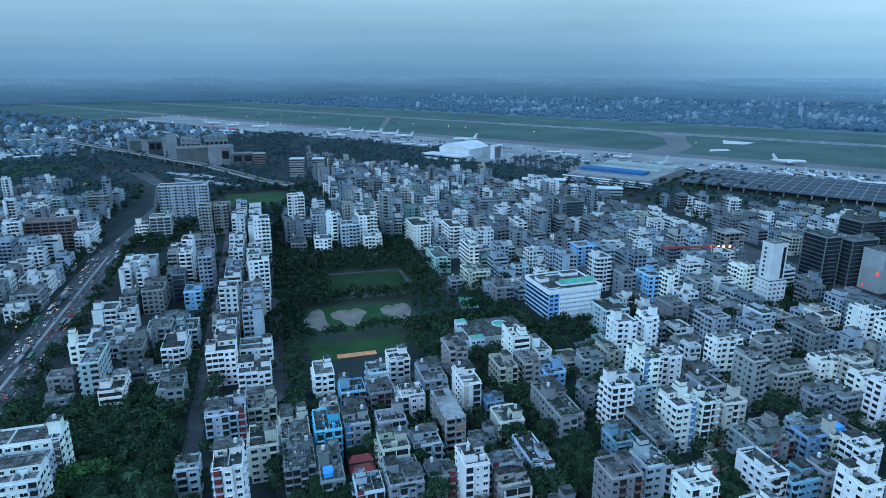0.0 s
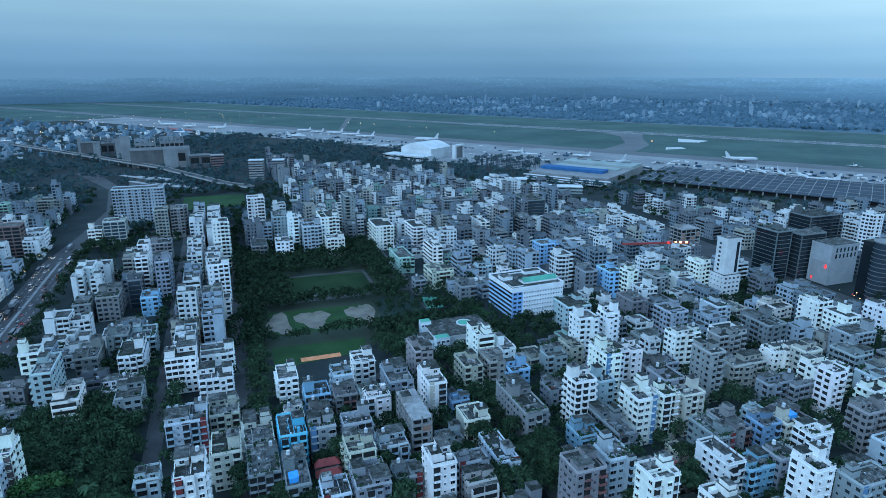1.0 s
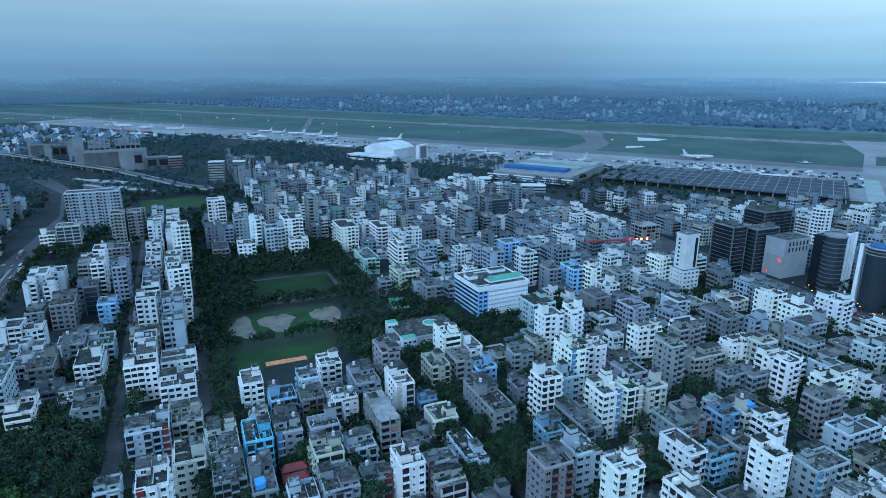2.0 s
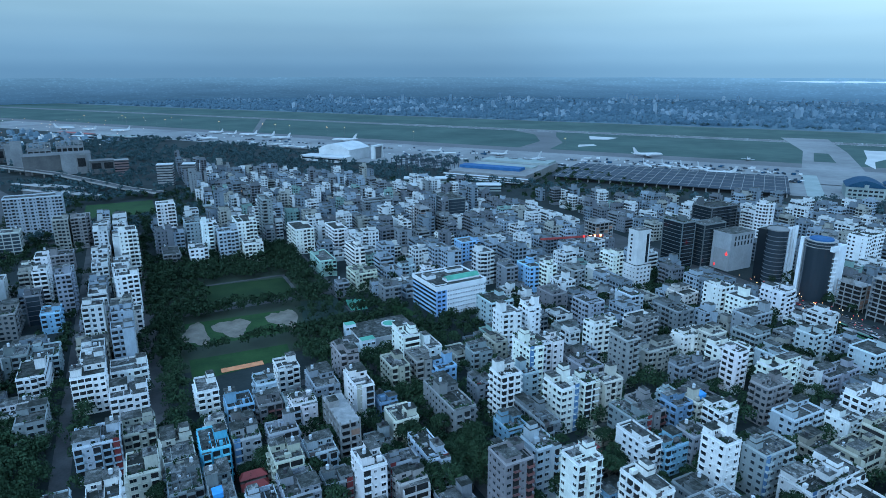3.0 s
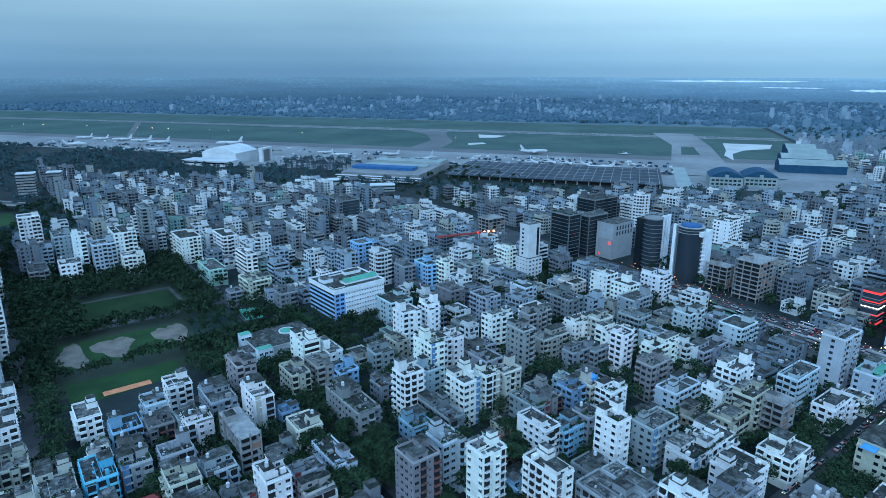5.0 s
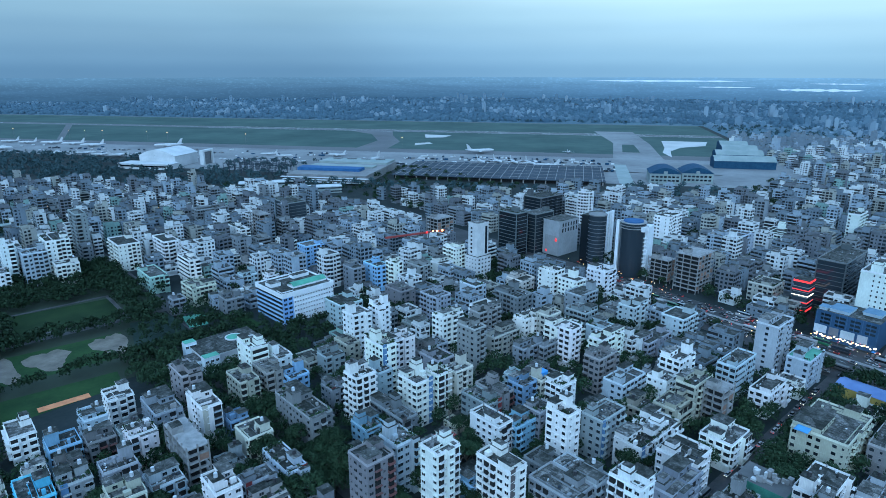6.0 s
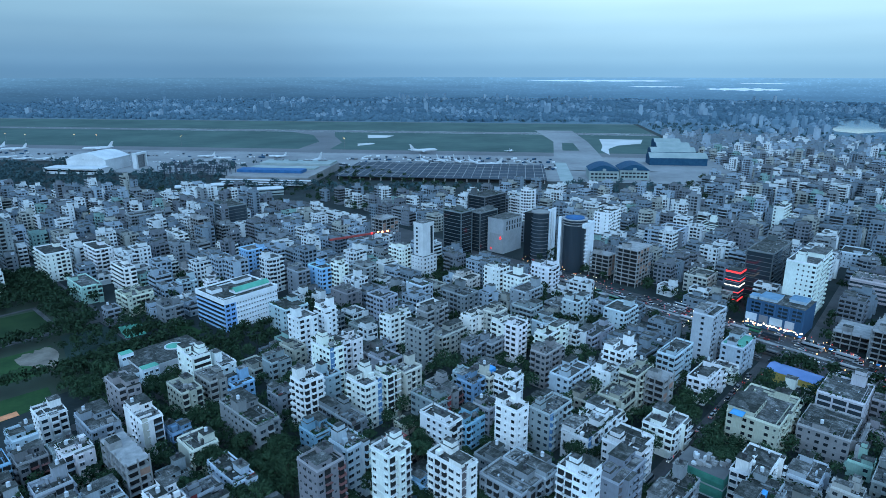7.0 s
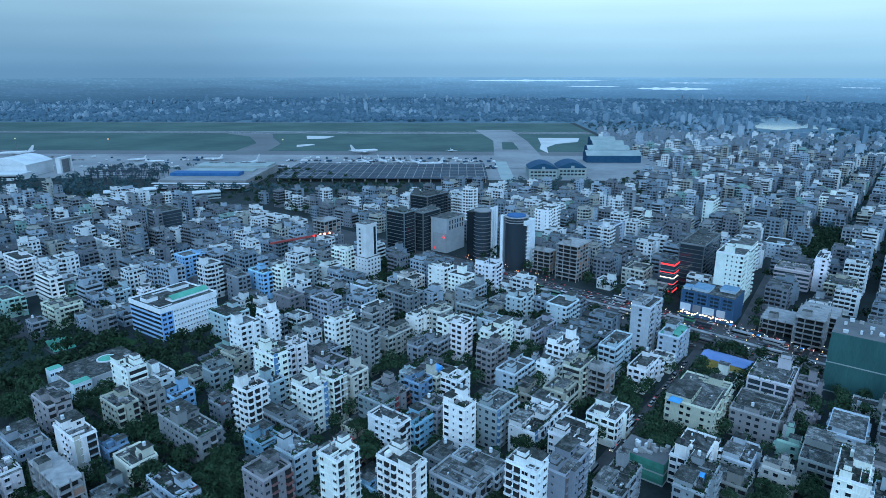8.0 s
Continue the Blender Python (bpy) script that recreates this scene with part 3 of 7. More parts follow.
def face_plan(rng, length, floors, blank, glassy):
    """Openings of one wall: (kind, key, along, storey)."""
    if not blank and length > 7 and floors < 7 and rng.random() < 0.12:      # galleries along the whole wall
        return [("gallery", length - 0.7, 0, f) for f in range(1, floors)] + [("window", (1.6, 1.5), x, 0) for x in (-length / 4, length / 4)]
    bays = max(1, int(length / 2.75))
    step = length / bays
    kinds = []
    for b in range(bays):
        r = rng.random()
        if blank:
            kinds.append("blank" if r < 0.25 else "small" if r < 0.55 else "mid")
        else:
            kinds.append("balcony" if r < 0.42 else "mid" if r < 0.68 else "wide" if r < 0.86 else "small")
    out = []
    for b, k in enumerate(kinds):
        if k == "blank":
            continue
        x = -length / 2 + (b + 0.5) * step
        rail = rng.random() < 0.35
        for f in range(floors):
            if f == 0 and k == "balcony":
                continue
            if k == "balcony" and step >= 2.7:
                out.append(("balcony", (3.4 if step > 3.7 else 2.6, rail), x, f))
            else:
                out.append(("window", (0.8, 1.1) if k == "small" else (2.3, 1.65) if k == "wide" and step > 2.8 else (1.6, 1.5), x, f))
    return out


def gallery_mesh(length):
    """A balcony as long as the wall: a near-black sheet painted as the shade inside, with piers, slab and parapet."""
    s = Solid()
    k = length / 2
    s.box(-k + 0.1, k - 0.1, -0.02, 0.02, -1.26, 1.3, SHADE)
    s.box(-k, k, -1.3, 0.02, -1.42, -1.27, WALL)
    s.box(-k, k, -1.3, -1.18, -1.27, -0.4, WALL)
    n = max(2, int(length / 3.5))
    for j in range(n + 1):
        x = -k + 0.2 + j * (length - 0.4) / n
        s.box(x - 0.17, x + 0.17, -1.28 if j in (0, n) else -0.12, 0.02, -1.27, 1.3, WALL)
    return s


def trim(color):
    """The lighter paint of ledges, rails and parapets."""
    return (*[min(0.8, c * 1.35 + 0.06) for c in color[:3]], 1)


def roof_clutter(rng, w, d, h, color, root, near, floors_pent=0.0):
    """Roof slab, parapet, stair house with its tank, plinths and planters."""
    r = Solid()
    r.box(-w / 2 + 0.14, w / 2 - 0.14, -d / 2 + 0.14, d / 2 - 0.14, h - 0.2, h + 0.06, ROOF)
    part("roof", r, root, color=color)
    p = Solid()
    p.rim(w, d, 0.14, h, h + 0.95, WALL)
    part("parapet", p, root, color=trim(color))
    sw, sd = min(4.2, w * 0.42), min(5.5, d * 0.38)
    x = rng.choice((-1, 1)) * (w / 2 - sw / 2 - 0.25)
    y = rng.choice((-0.25, 0.1, 0.3)) * (d - sd)
    top = h + rng.choice((2.7, 2.7, 3.4, 5.2))
    st = Solid()
    st.loft(sw, sd, ((0, h), (0, top), (0.25, top), (0.25, top + 0.16)), WALL, ROOF, x, y)
    part("stair_house", st, root, color=color)
    if floors_pent and rng.random() < floors_pent:      # a part storey set back on the roof
        pw, pd = w * rng.uniform(0.42, 0.62), d * rng.uniform(0.35, 0.6)
        px = -math.copysign(w / 2 - pw / 2 - 0.14, x)
        py = rng.choice((-1, 1, 1)) * (d / 2 - pd / 2 - 0.14)
        q = Solid()
        q.loft(pw, pd, ((0, h), (0, h + 2.75), (0.3, h + 2.75), (0.3, h + 2.95)), WALL, ROOF, px, py)
        pent = part("roof_storey", q, root, color=color)
        for k in range(max(1, int(pw / 3))):
            part("window", WINDOWS[(1.6, 1.5)], pent, pose(px - pw / 2 + (k + 0.5) * pw / max(1, int(pw / 3)), py - pd / 2, h + 1.45), color=color)
    if near or rng.random() < 0.5:
        m = rng.choice((TANK_B, TANK_W, CEMENT))
        tk = Solid()
        if m is CEMENT:
            tk.box(x - sw / 2 + 0.3, x + sw / 2 - 0.3, y - sd / 2 + 0.4, y + sd / 2 - 0.8, top + 0.16, top + 1.8, WALL, ROOF)
        else:
            tk.tube((x, y, top + 0.16), (x, y, top + 1.7), 0.7, 0.62, m, 10)
        part("water_tank", tk, root, color=color)
    if near:
        for k in range(rng.randint(1, 4)):
            px, py, pw, pd = rng.uniform(-w / 2 + 1.0, w / 2 - 2.6), rng.uniform(-d / 2 + 1.0, d / 2 - 2.4), rng.uniform(0.6, 2.6), rng.uniform(0.6, 1.8)
            q = Solid()
            q.box(px, px + pw, py, py + pd, h + 0.06, h + rng.uniform(0.4, 2.2), rng.choice((CEMENT, ROOF, WALL, WALL)))
            part("roof_shed", q, root, color=color)
    if near or rng.random() < 0.6:      # low partition walls, column stubs, pipes, stacked goods
        q = Solid()
        for k in range(rng.randint(2, 4)):
            a, b = rng.uniform(-w / 2 + 0.8, w / 2 - 0.8), rng.uniform(-d / 2 + 0.8, d / 2 - 0.8)
            if rng.random() < 0.5:
                q.box(-w / 2 + 0.2, a, b, b + 0.14, h, h + rng.uniform(0.5, 1.1), WALL)
            else:
                q.box(a, a + 0.14, -d / 2 + 0.2, b, h, h + rng.uniform(0.5, 1.1), WALL)
        nx, ny = max(2, int(w / 3.6)), max(2, int(d / 3.6))
        for i in range(nx + 1):
            for j in range(ny + 1):
                if (i in (0, nx) or j in (0, ny)) and rng.random() < 0.45:
                    x0, y0 = -w / 2 + 0.2 + i * (w - 0.6) / nx, -d / 2 + 0.2 + j * (d - 0.6) / ny
                    q.box(x0 - 0.1, x0 + 0.22, y0 - 0.1, y0 + 0.22, h, h + rng.uniform(1.1, 1.7), CEMENT)
        for k in range(rng.randint(8, 20)):
            a, b, c = rng.uniform(-w / 2 + 0.5, w / 2 - 1.4), rng.uniform(-d / 2 + 0.5, d / 2 - 1.4), rng.uniform(0.2, 0.8)
            q.box(a, a + rng.uniform(0.3, 1.1), b, b + c, h, h + rng.uniform(0.15, 0.9), rng.choice((CEMENT, RAW, DECK, SHADE, TANK_W, ROOF)))
        for k in range(rng.randint(1, 3)):
            a = rng.uniform(-w / 2 + 0.6, w / 2 - 0.6)
            q.tube((a, -d / 2 + 0.5, h + 0.25), (a + rng.uniform(-1, 1), d / 2 - 0.5, h + 0.25), 0.07, 0.07, STEEL, 5)
        part("roof_furniture", q, root, kind="stuff", color=color)
    if near and (rng.random() < 0.05 or PAINT["y"][0] < color[0] * 1.2 and color[2] < 0.42 and color[0] > 0.5):
        tp = Solid()
        px, py, pw, pd = rng.uniform(-w / 2 + 0.6, 0), rng.uniform(-d / 2 + 0.6, 0), rng.uniform(2.5, 4.5), rng.uniform(2.5, 5)
        tp.face([(px, py, h + 2.1), (px + pw, py, h + 2.3), (px + pw, py + pd, h + 2.5), (px, py + pd, h + 2.3)], TARP)
        tp.face([(px, py, h + 2.1), (px, py, h + 0.3), (px + pw, py, h + 0.3), (px + pw, py, h + 2.3)], TARP)
        for qx, qy in ((px, py), (px + pw, py), (px + pw, py + pd), (px, py + pd)):
            tp.tube((qx, qy, h), (qx, qy, h + 2.2), 0.06, 0.06, STEEL, 5)
        part("roof_tarp", tp, root, label="bright blue tarpaulin shelter")
    if rng.random() < (0.5 if near else 0.3):
        pl = Solid()
        for k in range(rng.randint(8, 26)):
            side = rng.random() < 0.5
            px = rng.uniform(-w / 2 + 0.6, w / 2 - 0.6) if side else rng.choice((-1, 1)) * (w / 2 - 0.7)
            py = rng.choice((-1, 1)) * (d / 2 - 0.7) if side else rng.uniform(-d / 2 + 0.6, d / 2 - 0.6)
            pl.box(px - 0.35, px + 0.35, py - 0.35, py + 0.35, h + 0.06, h + 0.45, CEMENT)
            for t in range(9):
                c = Vector((px + rng.gauss(0, 0.4), py + rng.gauss(0, 0.4), h + 0.55 + rng.random() * 1.0))
                a, b = [Vector((rng.gauss(0, 1), rng.gauss(0, 1), rng.gauss(0, 1))).normalized() * 0.45 for _ in "ab"]
                pl.face([c - a, c + b, c + a, c - b], LEAF)
        part("roof_planting", pl, root, kind="stuff", label="green potted plants along the roof edge")


def storey_profile(floors, ledge):
    """The outline of a house wall: a ledge at each floor, or only a cornice."""
    out = [(0, 0)]
    for f in range(1, floors + 1):
        e, z = (0.28 if f == floors else ledge), f * STOREY - 0.12
        if e:
            out += [(0, z - 0.2), (e, z - 0.2), (e, z), (0, z)]
    return out + [(0, floors * STOREY)]


def openings_rest(rest, at, kind, key):
    """The same openings, cheaper, for walls seen from afar."""
    if kind == "window":
        a, b = key[0] * 0.475, key[1] * 0.48
        rest.face([at @ Vector(p) for p in ((-a, -0.04, -b), (a, -0.04, -b), (a, -0.04, b), (-a, -0.04, b))], GLASS)
        rest.face([at @ Vector(p) for p in ((-a - 0.1, -0.45, b + 0.1), (a + 0.1, -0.45, b + 0.1), (a + 0.1, 0, b + 0.14), (-a - 0.1, 0, b + 0.14))], WALL)
    elif kind == "gallery":
        k = key / 2
        # gallery shade painted as a near-black quad on the wall
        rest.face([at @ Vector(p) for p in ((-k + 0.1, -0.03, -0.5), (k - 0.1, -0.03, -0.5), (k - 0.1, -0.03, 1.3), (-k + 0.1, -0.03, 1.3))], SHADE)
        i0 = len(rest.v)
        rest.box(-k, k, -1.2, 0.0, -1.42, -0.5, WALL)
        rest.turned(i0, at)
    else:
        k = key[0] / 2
        # balcony shade, again a near-black quad on the wall
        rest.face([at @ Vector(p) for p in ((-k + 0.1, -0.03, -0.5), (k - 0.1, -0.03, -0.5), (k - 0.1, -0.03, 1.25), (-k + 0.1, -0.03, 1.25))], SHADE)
        i0 = len(rest.v)
        rest.box(-k, k, -1.1, 0.0, -1.42, -0.5, WALL)
        rest.turned(i0, at)


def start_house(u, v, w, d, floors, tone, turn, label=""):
    N_HOUSE[0] += 1
    rng = random.Random(1000 + N_HOUSE[0])
    placed.append((u, v, w / 2, d / 2))
    j = rng.uniform(0.85, 1.05) if tone in "wity" else rng.uniform(0.65, 1.25)
    hue = [k * rng.uniform(0.95, 1.05) for k in (1.0, 1.0, 0.98)]      # no two coats of paint alike
    color = (*[min(0.84, c * j * k) for c, k in zip(PAINT[tone], hue)], 1)
    root = thing("apartment_building", town(u, v, 0, turn), label or "%s apartment house of %d storeys with a flat roof" % (WORD[tone], floors), "building", "apartment houses")
    return rng, color, root


def house(u, v, w, d, floors, tone, near=False, turn=0.0):
    """A flat-roofed apartment house on the street grid."""
    if tone == "k" and floors < 3:
        return red_house(u, v, w, d, floors)
    if tone == "n":
        return frame_house(u, v, w, d, floors, near)
    if tone in "dsRPBq":
        return office(u, v, w, d, floors, tone)
    rng, color, root = start_house(u, v, w, d, floors, tone, turn)
    h = floors * STOREY
    body = Solid()
    ledge = 0.14 if rng.random() < 0.6 else 0
    body.loft(w, d, storey_profile(floors, ledge), WALL)
    cells = max(1, int(w / 2.75))
    bays = []      # parts of the front that step out: from, to, how far
    if cells > 1 and rng.random() < 0.75:
        a = rng.randint(0, cells - 1)
        b = min(cells, a + rng.choice((1, 1, 2)))
        if b - a < cells:
            bays.append((-w / 2 + a * w / cells, -w / 2 + b * w / cells, rng.uniform(0.9, 1.9)))
    for a, b, out in bays:
        top = h + rng.choice((0.0, 0.95, 0.95, 1.3)) - (STOREY if floors > 4 and rng.random() < 0.2 else 0)
        body.loft(b - a - 0.1, out, ((0, 0), (0, top)), WALL, ROOF, (a + b) / 2, -d / 2 - out / 2 + 0.02)
    part("wall", body, root, color=color)
    roof_clutter(rng, w, d, h, color, root, near, 0.6 if math.hypot(u, v) < 460 else 0.0)
    walls = ((0, -d / 2, 0, w, False), (-w / 2, 0, -90, d, True), (w / 2, 0, 90, d, True), (0, d / 2, 180, w, False))
    far_side = v * 0.287 + u > 0      # which flank looks towards the hovering camera
    accent = {"r": (0.20, 0.085, 0.08, 1), "i": (0.30, 0.42, 0.50, 1)}.get(tone, color) if rng.random() < 0.6 else color
    if tone not in "ri":
        accent = trim(color) if tone != "w" or rng.random() < 0.6 else (0.34, 0.40, 0.45, 1)
    rest = Solid()
    for i, (x, y, rz, length, blank) in enumerate(walls):
        m = pose(x, y, 0, 0, 0, rz)
        seen = i == 0 or math.hypot(u, v) < 215 and (i == 1 and far_side or i == 2 and not far_side)
        if i == 3 and near:
            continue
        long_mesh = None
        for kind, key, along, f in face_plan(rng, length, floors, blank and rng.random() < 0.6, False):
            step_out = 0.0
            for a, b, out in bays if i == 0 else ():
                if kind == "gallery" or a < along < b:
                    step_out = out
            at = m @ pose(along, -step_out, f * STOREY + 1.55)
            if near and seen and kind == "gallery":
                long_mesh = long_mesh or gallery_mesh(key).mesh("balcony")
                part("balcony", long_mesh, root, at, color=accent)
            elif near and seen:
                part(kind, (WINDOWS if kind == "window" else BALCONIES)[key], root, at, color=accent if kind == "balcony" else color)
            else:
                openings_rest(rest, at, kind, key)
    if near and tone in "wig" and rng.random() < 0.5:      # a stair bay in another paint
        tall = Solid()
        px = rng.choice((-1, 1)) * (w / 2 - 1.25)
        tall.box(px - 1.1, px + 1.1, -d / 2 - 0.09, -d / 2, 0.2, h + rng.choice((0.5, 1.4)), WALL)
        part("wall_panel", tall, root, color=rng.choice(((0.20, 0.035, 0.035, 1), (0.10, 0.22, 0.38, 1), (0.13, 0.11, 0.11, 1), (0.5, 0.47, 0.40, 1))), label="stair bay painted in a second colour")
    if rest.f:
        part("glazing", rest, root, color=color, kind="stuff")
    return root


def red_house(u, v, w, d, floors):
    """A low house under hipped red sheet roofs."""
    rng, color, root = start_house(u, v, w, d, floors, "k", 0, "low old house under faded red sheet roofs")
    h = floors * STOREY
    b = Solid()
    b.loft(w, d, ((0, 0), (0, h)), WALL)
    part("wall", b, root, color=color)
    for y0, y1, z in ((-d / 2 - 0.5, 0.0, h), (0.0, d / 2 + 0.5, h + 1.2)):
        r = Solid()
        a, c, e = (-w / 2 - 0.5, w / 2 + 0.5), (y0 + y1) / 2, z + 1.9
        lo = [(a[0], y0, z), (a[1], y0, z), (a[1], y1, z), (a[0], y1, z)]
        hi = [(a[0] + 2, c, e), (a[1] - 2, c, e)]
        for f in ((lo[0], lo[1], hi[1], hi[0]), (lo[1], lo[2], hi[1]), (lo[2], lo[3], hi[0], hi[1]), (lo[3], lo[0], hi[0]), lo[::-1]):
            r.face(f, REDROOF)
        part("roof", r, root, label="faded red hipped sheet roof")
    for f in range(floors):
        for k in range(3):
            part("window", WINDOWS[(1.6, 1.5)], root, pose(-w / 2 + (k + 0.5) * w / 3, -d / 2, f * STOREY + 1.5), color=color)
    return root


def frame_house(u, v, w, d, floors, near):
    """A bare concrete frame: slabs, columns, a few brick infills, no glass yet."""
    rng, color, root = start_house(u, v, w, d, floors, "n", 0, "unfinished concrete building frame of %d open storeys" % floors)
    core = Solid()
    # a near-black box stands for the shade between the slabs
    core.box(-w / 2 + 1.6, w / 2 - 1.6, -d / 2 + 1.6, d / 2 - 1.6, 0, floors * STOREY - 0.35, SHADE)
    part("wall", core, root, label="near-black core box standing in for shade")
    slab = Solid()
    slab.box(-w / 2, w / 2, -d / 2, d / 2, -0.42, 0.0, CEMENT)
    slab = slab.mesh("floor_slab")
    for f in range(1, floors + 1):
        part("floor_slab", slab, root, pose(0, 0, f * STOREY))
    n, k = max(2, int(w / 4.5)), max(2, int(d / 4.5))
    col = Solid()
    col.box(-0.25, 0.25, -0.25, 0.25, 0, floors * STOREY + 1.2, CEMENT)
    col = col.mesh("column")
    for a in range(n + 1):
        for b in range(k + 1):
            if a in (0, n) or b in (0, k):
                part("column", col, root, pose(-w / 2 + 0.25 + a * (w - 0.5) / n, -d / 2 + 0.25 + b * (d - 0.5) / k, 0))
    inf = Solid()
    inf.box(-1.8, 1.8, -0.08, 0.08, 0, 2.7, surface("infill_brick", (0.20, 0.11, 0.08), (0.34, 0.20, 0.15), 0.4))
    inf = inf.mesh("infill_panel")
    for f in range(floors):
        for a in range(n):
            if rng.random() < 0.3:
                part("infill_panel", inf, root, pose(-w / 2 + (a + 0.5) * w / n, -d / 2 + 0.3, f * STOREY))
    st = Solid()
    st.loft(4, 5, ((0, floors * STOREY), (0, floors * STOREY + 2.8)), CEMENT, ROOF, -w / 4, d / 6)
    part("stair_house", st, root)
    return root


def office(u, v, w, d, floors, tone, turn=0.0, fins=True):
    """A glazed office block: tinted glass behind floor bands, uprights at the corners."""
    rng, color, root = start_house(u, v, w, d, floors, tone, turn, "%s office block of %d storeys with ribbon windows" % (WORD[tone], floors))
    h = floors * STOREY
    body = Solid()
    body.loft(w - 0.5, d - 0.5, ((0, 0), (0, h)), DARKGLASS if tone != "B" else BLUE)
    part("wall", body, root, color=color)
    deep = {"P": 1.5, "s": 1.1, "R": 1.0, "q": 0.8, "d": 0.35}.get(tone, 0.5)
    band = Solid()
    band.loft(w, d, ((0, -deep / 2), (0, deep / 2)), WALL)
    band = band.mesh("floor_band")
    for f in range(1, floors + 1):
        part("floor_band", band, root, pose(0, 0, f * STOREY - deep / 2 + 0.3), color=color)
    if tone != "P":
        pier = Solid()
        pier.box(-0.35, 0.35, -0.35, 0.35, 0, h + 0.5, WALL)
        pier = pier.mesh("pier")
        n, k = max(2, int(w / 5.5)), max(2, int(d / 5.5))
        for a in range(n + 1):
            for b in range(k + 1):
                if a in (0, n) and b in (0, k) or tone != "d" and (a in (0, n) or b in (0, k)):
                    part("pier", pier, root, pose(-w / 2 + 0.22 + a * (w - 0.44) / n, -d / 2 + 0.22 + b * (d - 0.44) / k, 0), color=color)
    roof_clutter(rng, w, d, h + 0.3, color, root, False)
    return root


def block(u, v, w, d, floors, tone):
    return house(u, v, w, d, floors, tone, near=math.hypot(u, v) < 275)


def green_top(root, w, d, floors):
    """A terrace painted green over the roof slab."""
    s = Solid()
    s.box(-w / 2 + 0.3, w / 2 - 0.3, -d / 2 + 0.3, d / 2 - 0.3, floors * STOREY + 0.065, floors * STOREY + 0.12, GREENROOF)
    part("roof_terrace", s, root, label="roof terrace painted green")

# ---- trees ----
def leaves(s, rng, centre, radius, n, size, mat):
    """A clump: leaf sprays that lie roughly along its rounded outside, thick near the rim and thin inside."""
    cx, cy, cz = centre
    k = s.slot(mat)
    for _ in range(n):
        d = Vector((rng.gauss(0, 1), rng.gauss(0, 1), abs(rng.gauss(0, 0.9)) - 0.25)).normalized()
        c = Vector((cx, cy, cz)) + d * radius * (0.62 + 0.42 * rng.random())
        nrm = (d + Vector((rng.gauss(0, 0.38), rng.gauss(0, 0.38), rng.gauss(0, 0.38)))).normalized()
        a = nrm.cross(Vector((rng.gauss(0, 1), rng.gauss(0, 1), rng.gauss(0, 1)))).normalized()
        b = nrm.cross(a)
        q = size * rng.uniform(0.6, 1.3)
        i = len(s.v)
        s.v += [tuple(c - a * q), tuple(c + b * q * 0.7), tuple(c + a * q), tuple(c - b * q * 0.7)]
        s.f.append((i, i + 1, i + 2, i + 3))
        s.k.append(k)


def tree_kind(seed, height, spread, mat, clumps, per, size):
    rng = random.Random(seed)
    t, c = Solid(), Solid()
    fork = height * 0.42
    t.tube((0, 0, -0.3), (0.1, 0.1, fork), 0.04 * height * 0.6, 0.025 * height * 0.6, BARK, 7)
    for j in range(clumps):
        a, r = 2.4 * j + rng.uniform(-0.3, 0.3), spread * math.sqrt((j + 0.5) / clumps) * rng.uniform(0.75, 1.05)
        z = height * (0.86 - 0.34 * (r / spread) ** 2) + rng.uniform(-0.6, 0.6)
        e = (r * math.cos(a), r * math.sin(a), z)
        t.tube((0.1, 0.1, fork * rng.uniform(0.75, 1.0)), e, 0.16, 0.05, BARK, 5)
        leaves(c, rng, e, spread * rng.uniform(0.30, 0.44), per, size, mat)
    return t.mesh("trunk"), c.mesh("crown")


def palm_kind(seed, height):
    rng = random.Random(seed)
    t, c = Solid(), Solid()
    t.tube((0, 0, -0.3), (0.5, 0.3, height), 0.22, 0.14, BARK, 7)
    for j in range(17):
        a, up = 2.4 * j, rng.uniform(-0.2, 0.9)
        p, d = Vector((0.5, 0.3, height)), Vector((math.cos(a), math.sin(a), up)).normalized()
        side = d.cross(Vector((0, 0, 1))).normalized()
        for k in range(6):
            q = p + d * 0.75
            w = 0.55 * math.sin(math.pi * (k + 0.7) / 6.6)
            c.face([p - side * w, p + side * w, q + side * w, q - side * w], LEAF)
            p, d = q, (d + Vector((0, 0, -0.22))).normalized()
    return t.mesh("trunk"), c.mesh("crown")


KINDS = [tree_kind(1, 11, 5.0, LEAF, 15, 135, 0.33), tree_kind(2, 13, 5.8, LEAF, 18, 135, 0.35), tree_kind(3, 9, 3.8, LEAF, 12, 120, 0.30),
         tree_kind(4, 12, 4.2, LEAF, 13, 125, 0.31), tree_kind(5, 7, 2.8, LEAF, 9, 120, 0.26)]
BRIGHT = tree_kind(6, 10, 5.2, LEAF_B, 13, 95, 0.5)
PALMS = [palm_kind(7, 9.5), palm_kind(8, 7.5)]


TREES = []


def tree(m, kind, label, name="tree", category="tree"):
    root = thing(name, m, label, category, "trees of the town")
    part("trunk", kind[0], root)
    part("crown", kind[1], root)
    return root


def on_road(u, v):
    """Keeps crowns off the carriageways."""
    mid = 348 + 34 * (v + 120) / 380 if v < 260 else 381 + 24 * (v - 260) / 360
    return -146 < u < -121 or abs(u - mid) < 17 or (u > 100 and 73.5 < v < 82.5) or -42 < u < -35 or -4 < u < 1


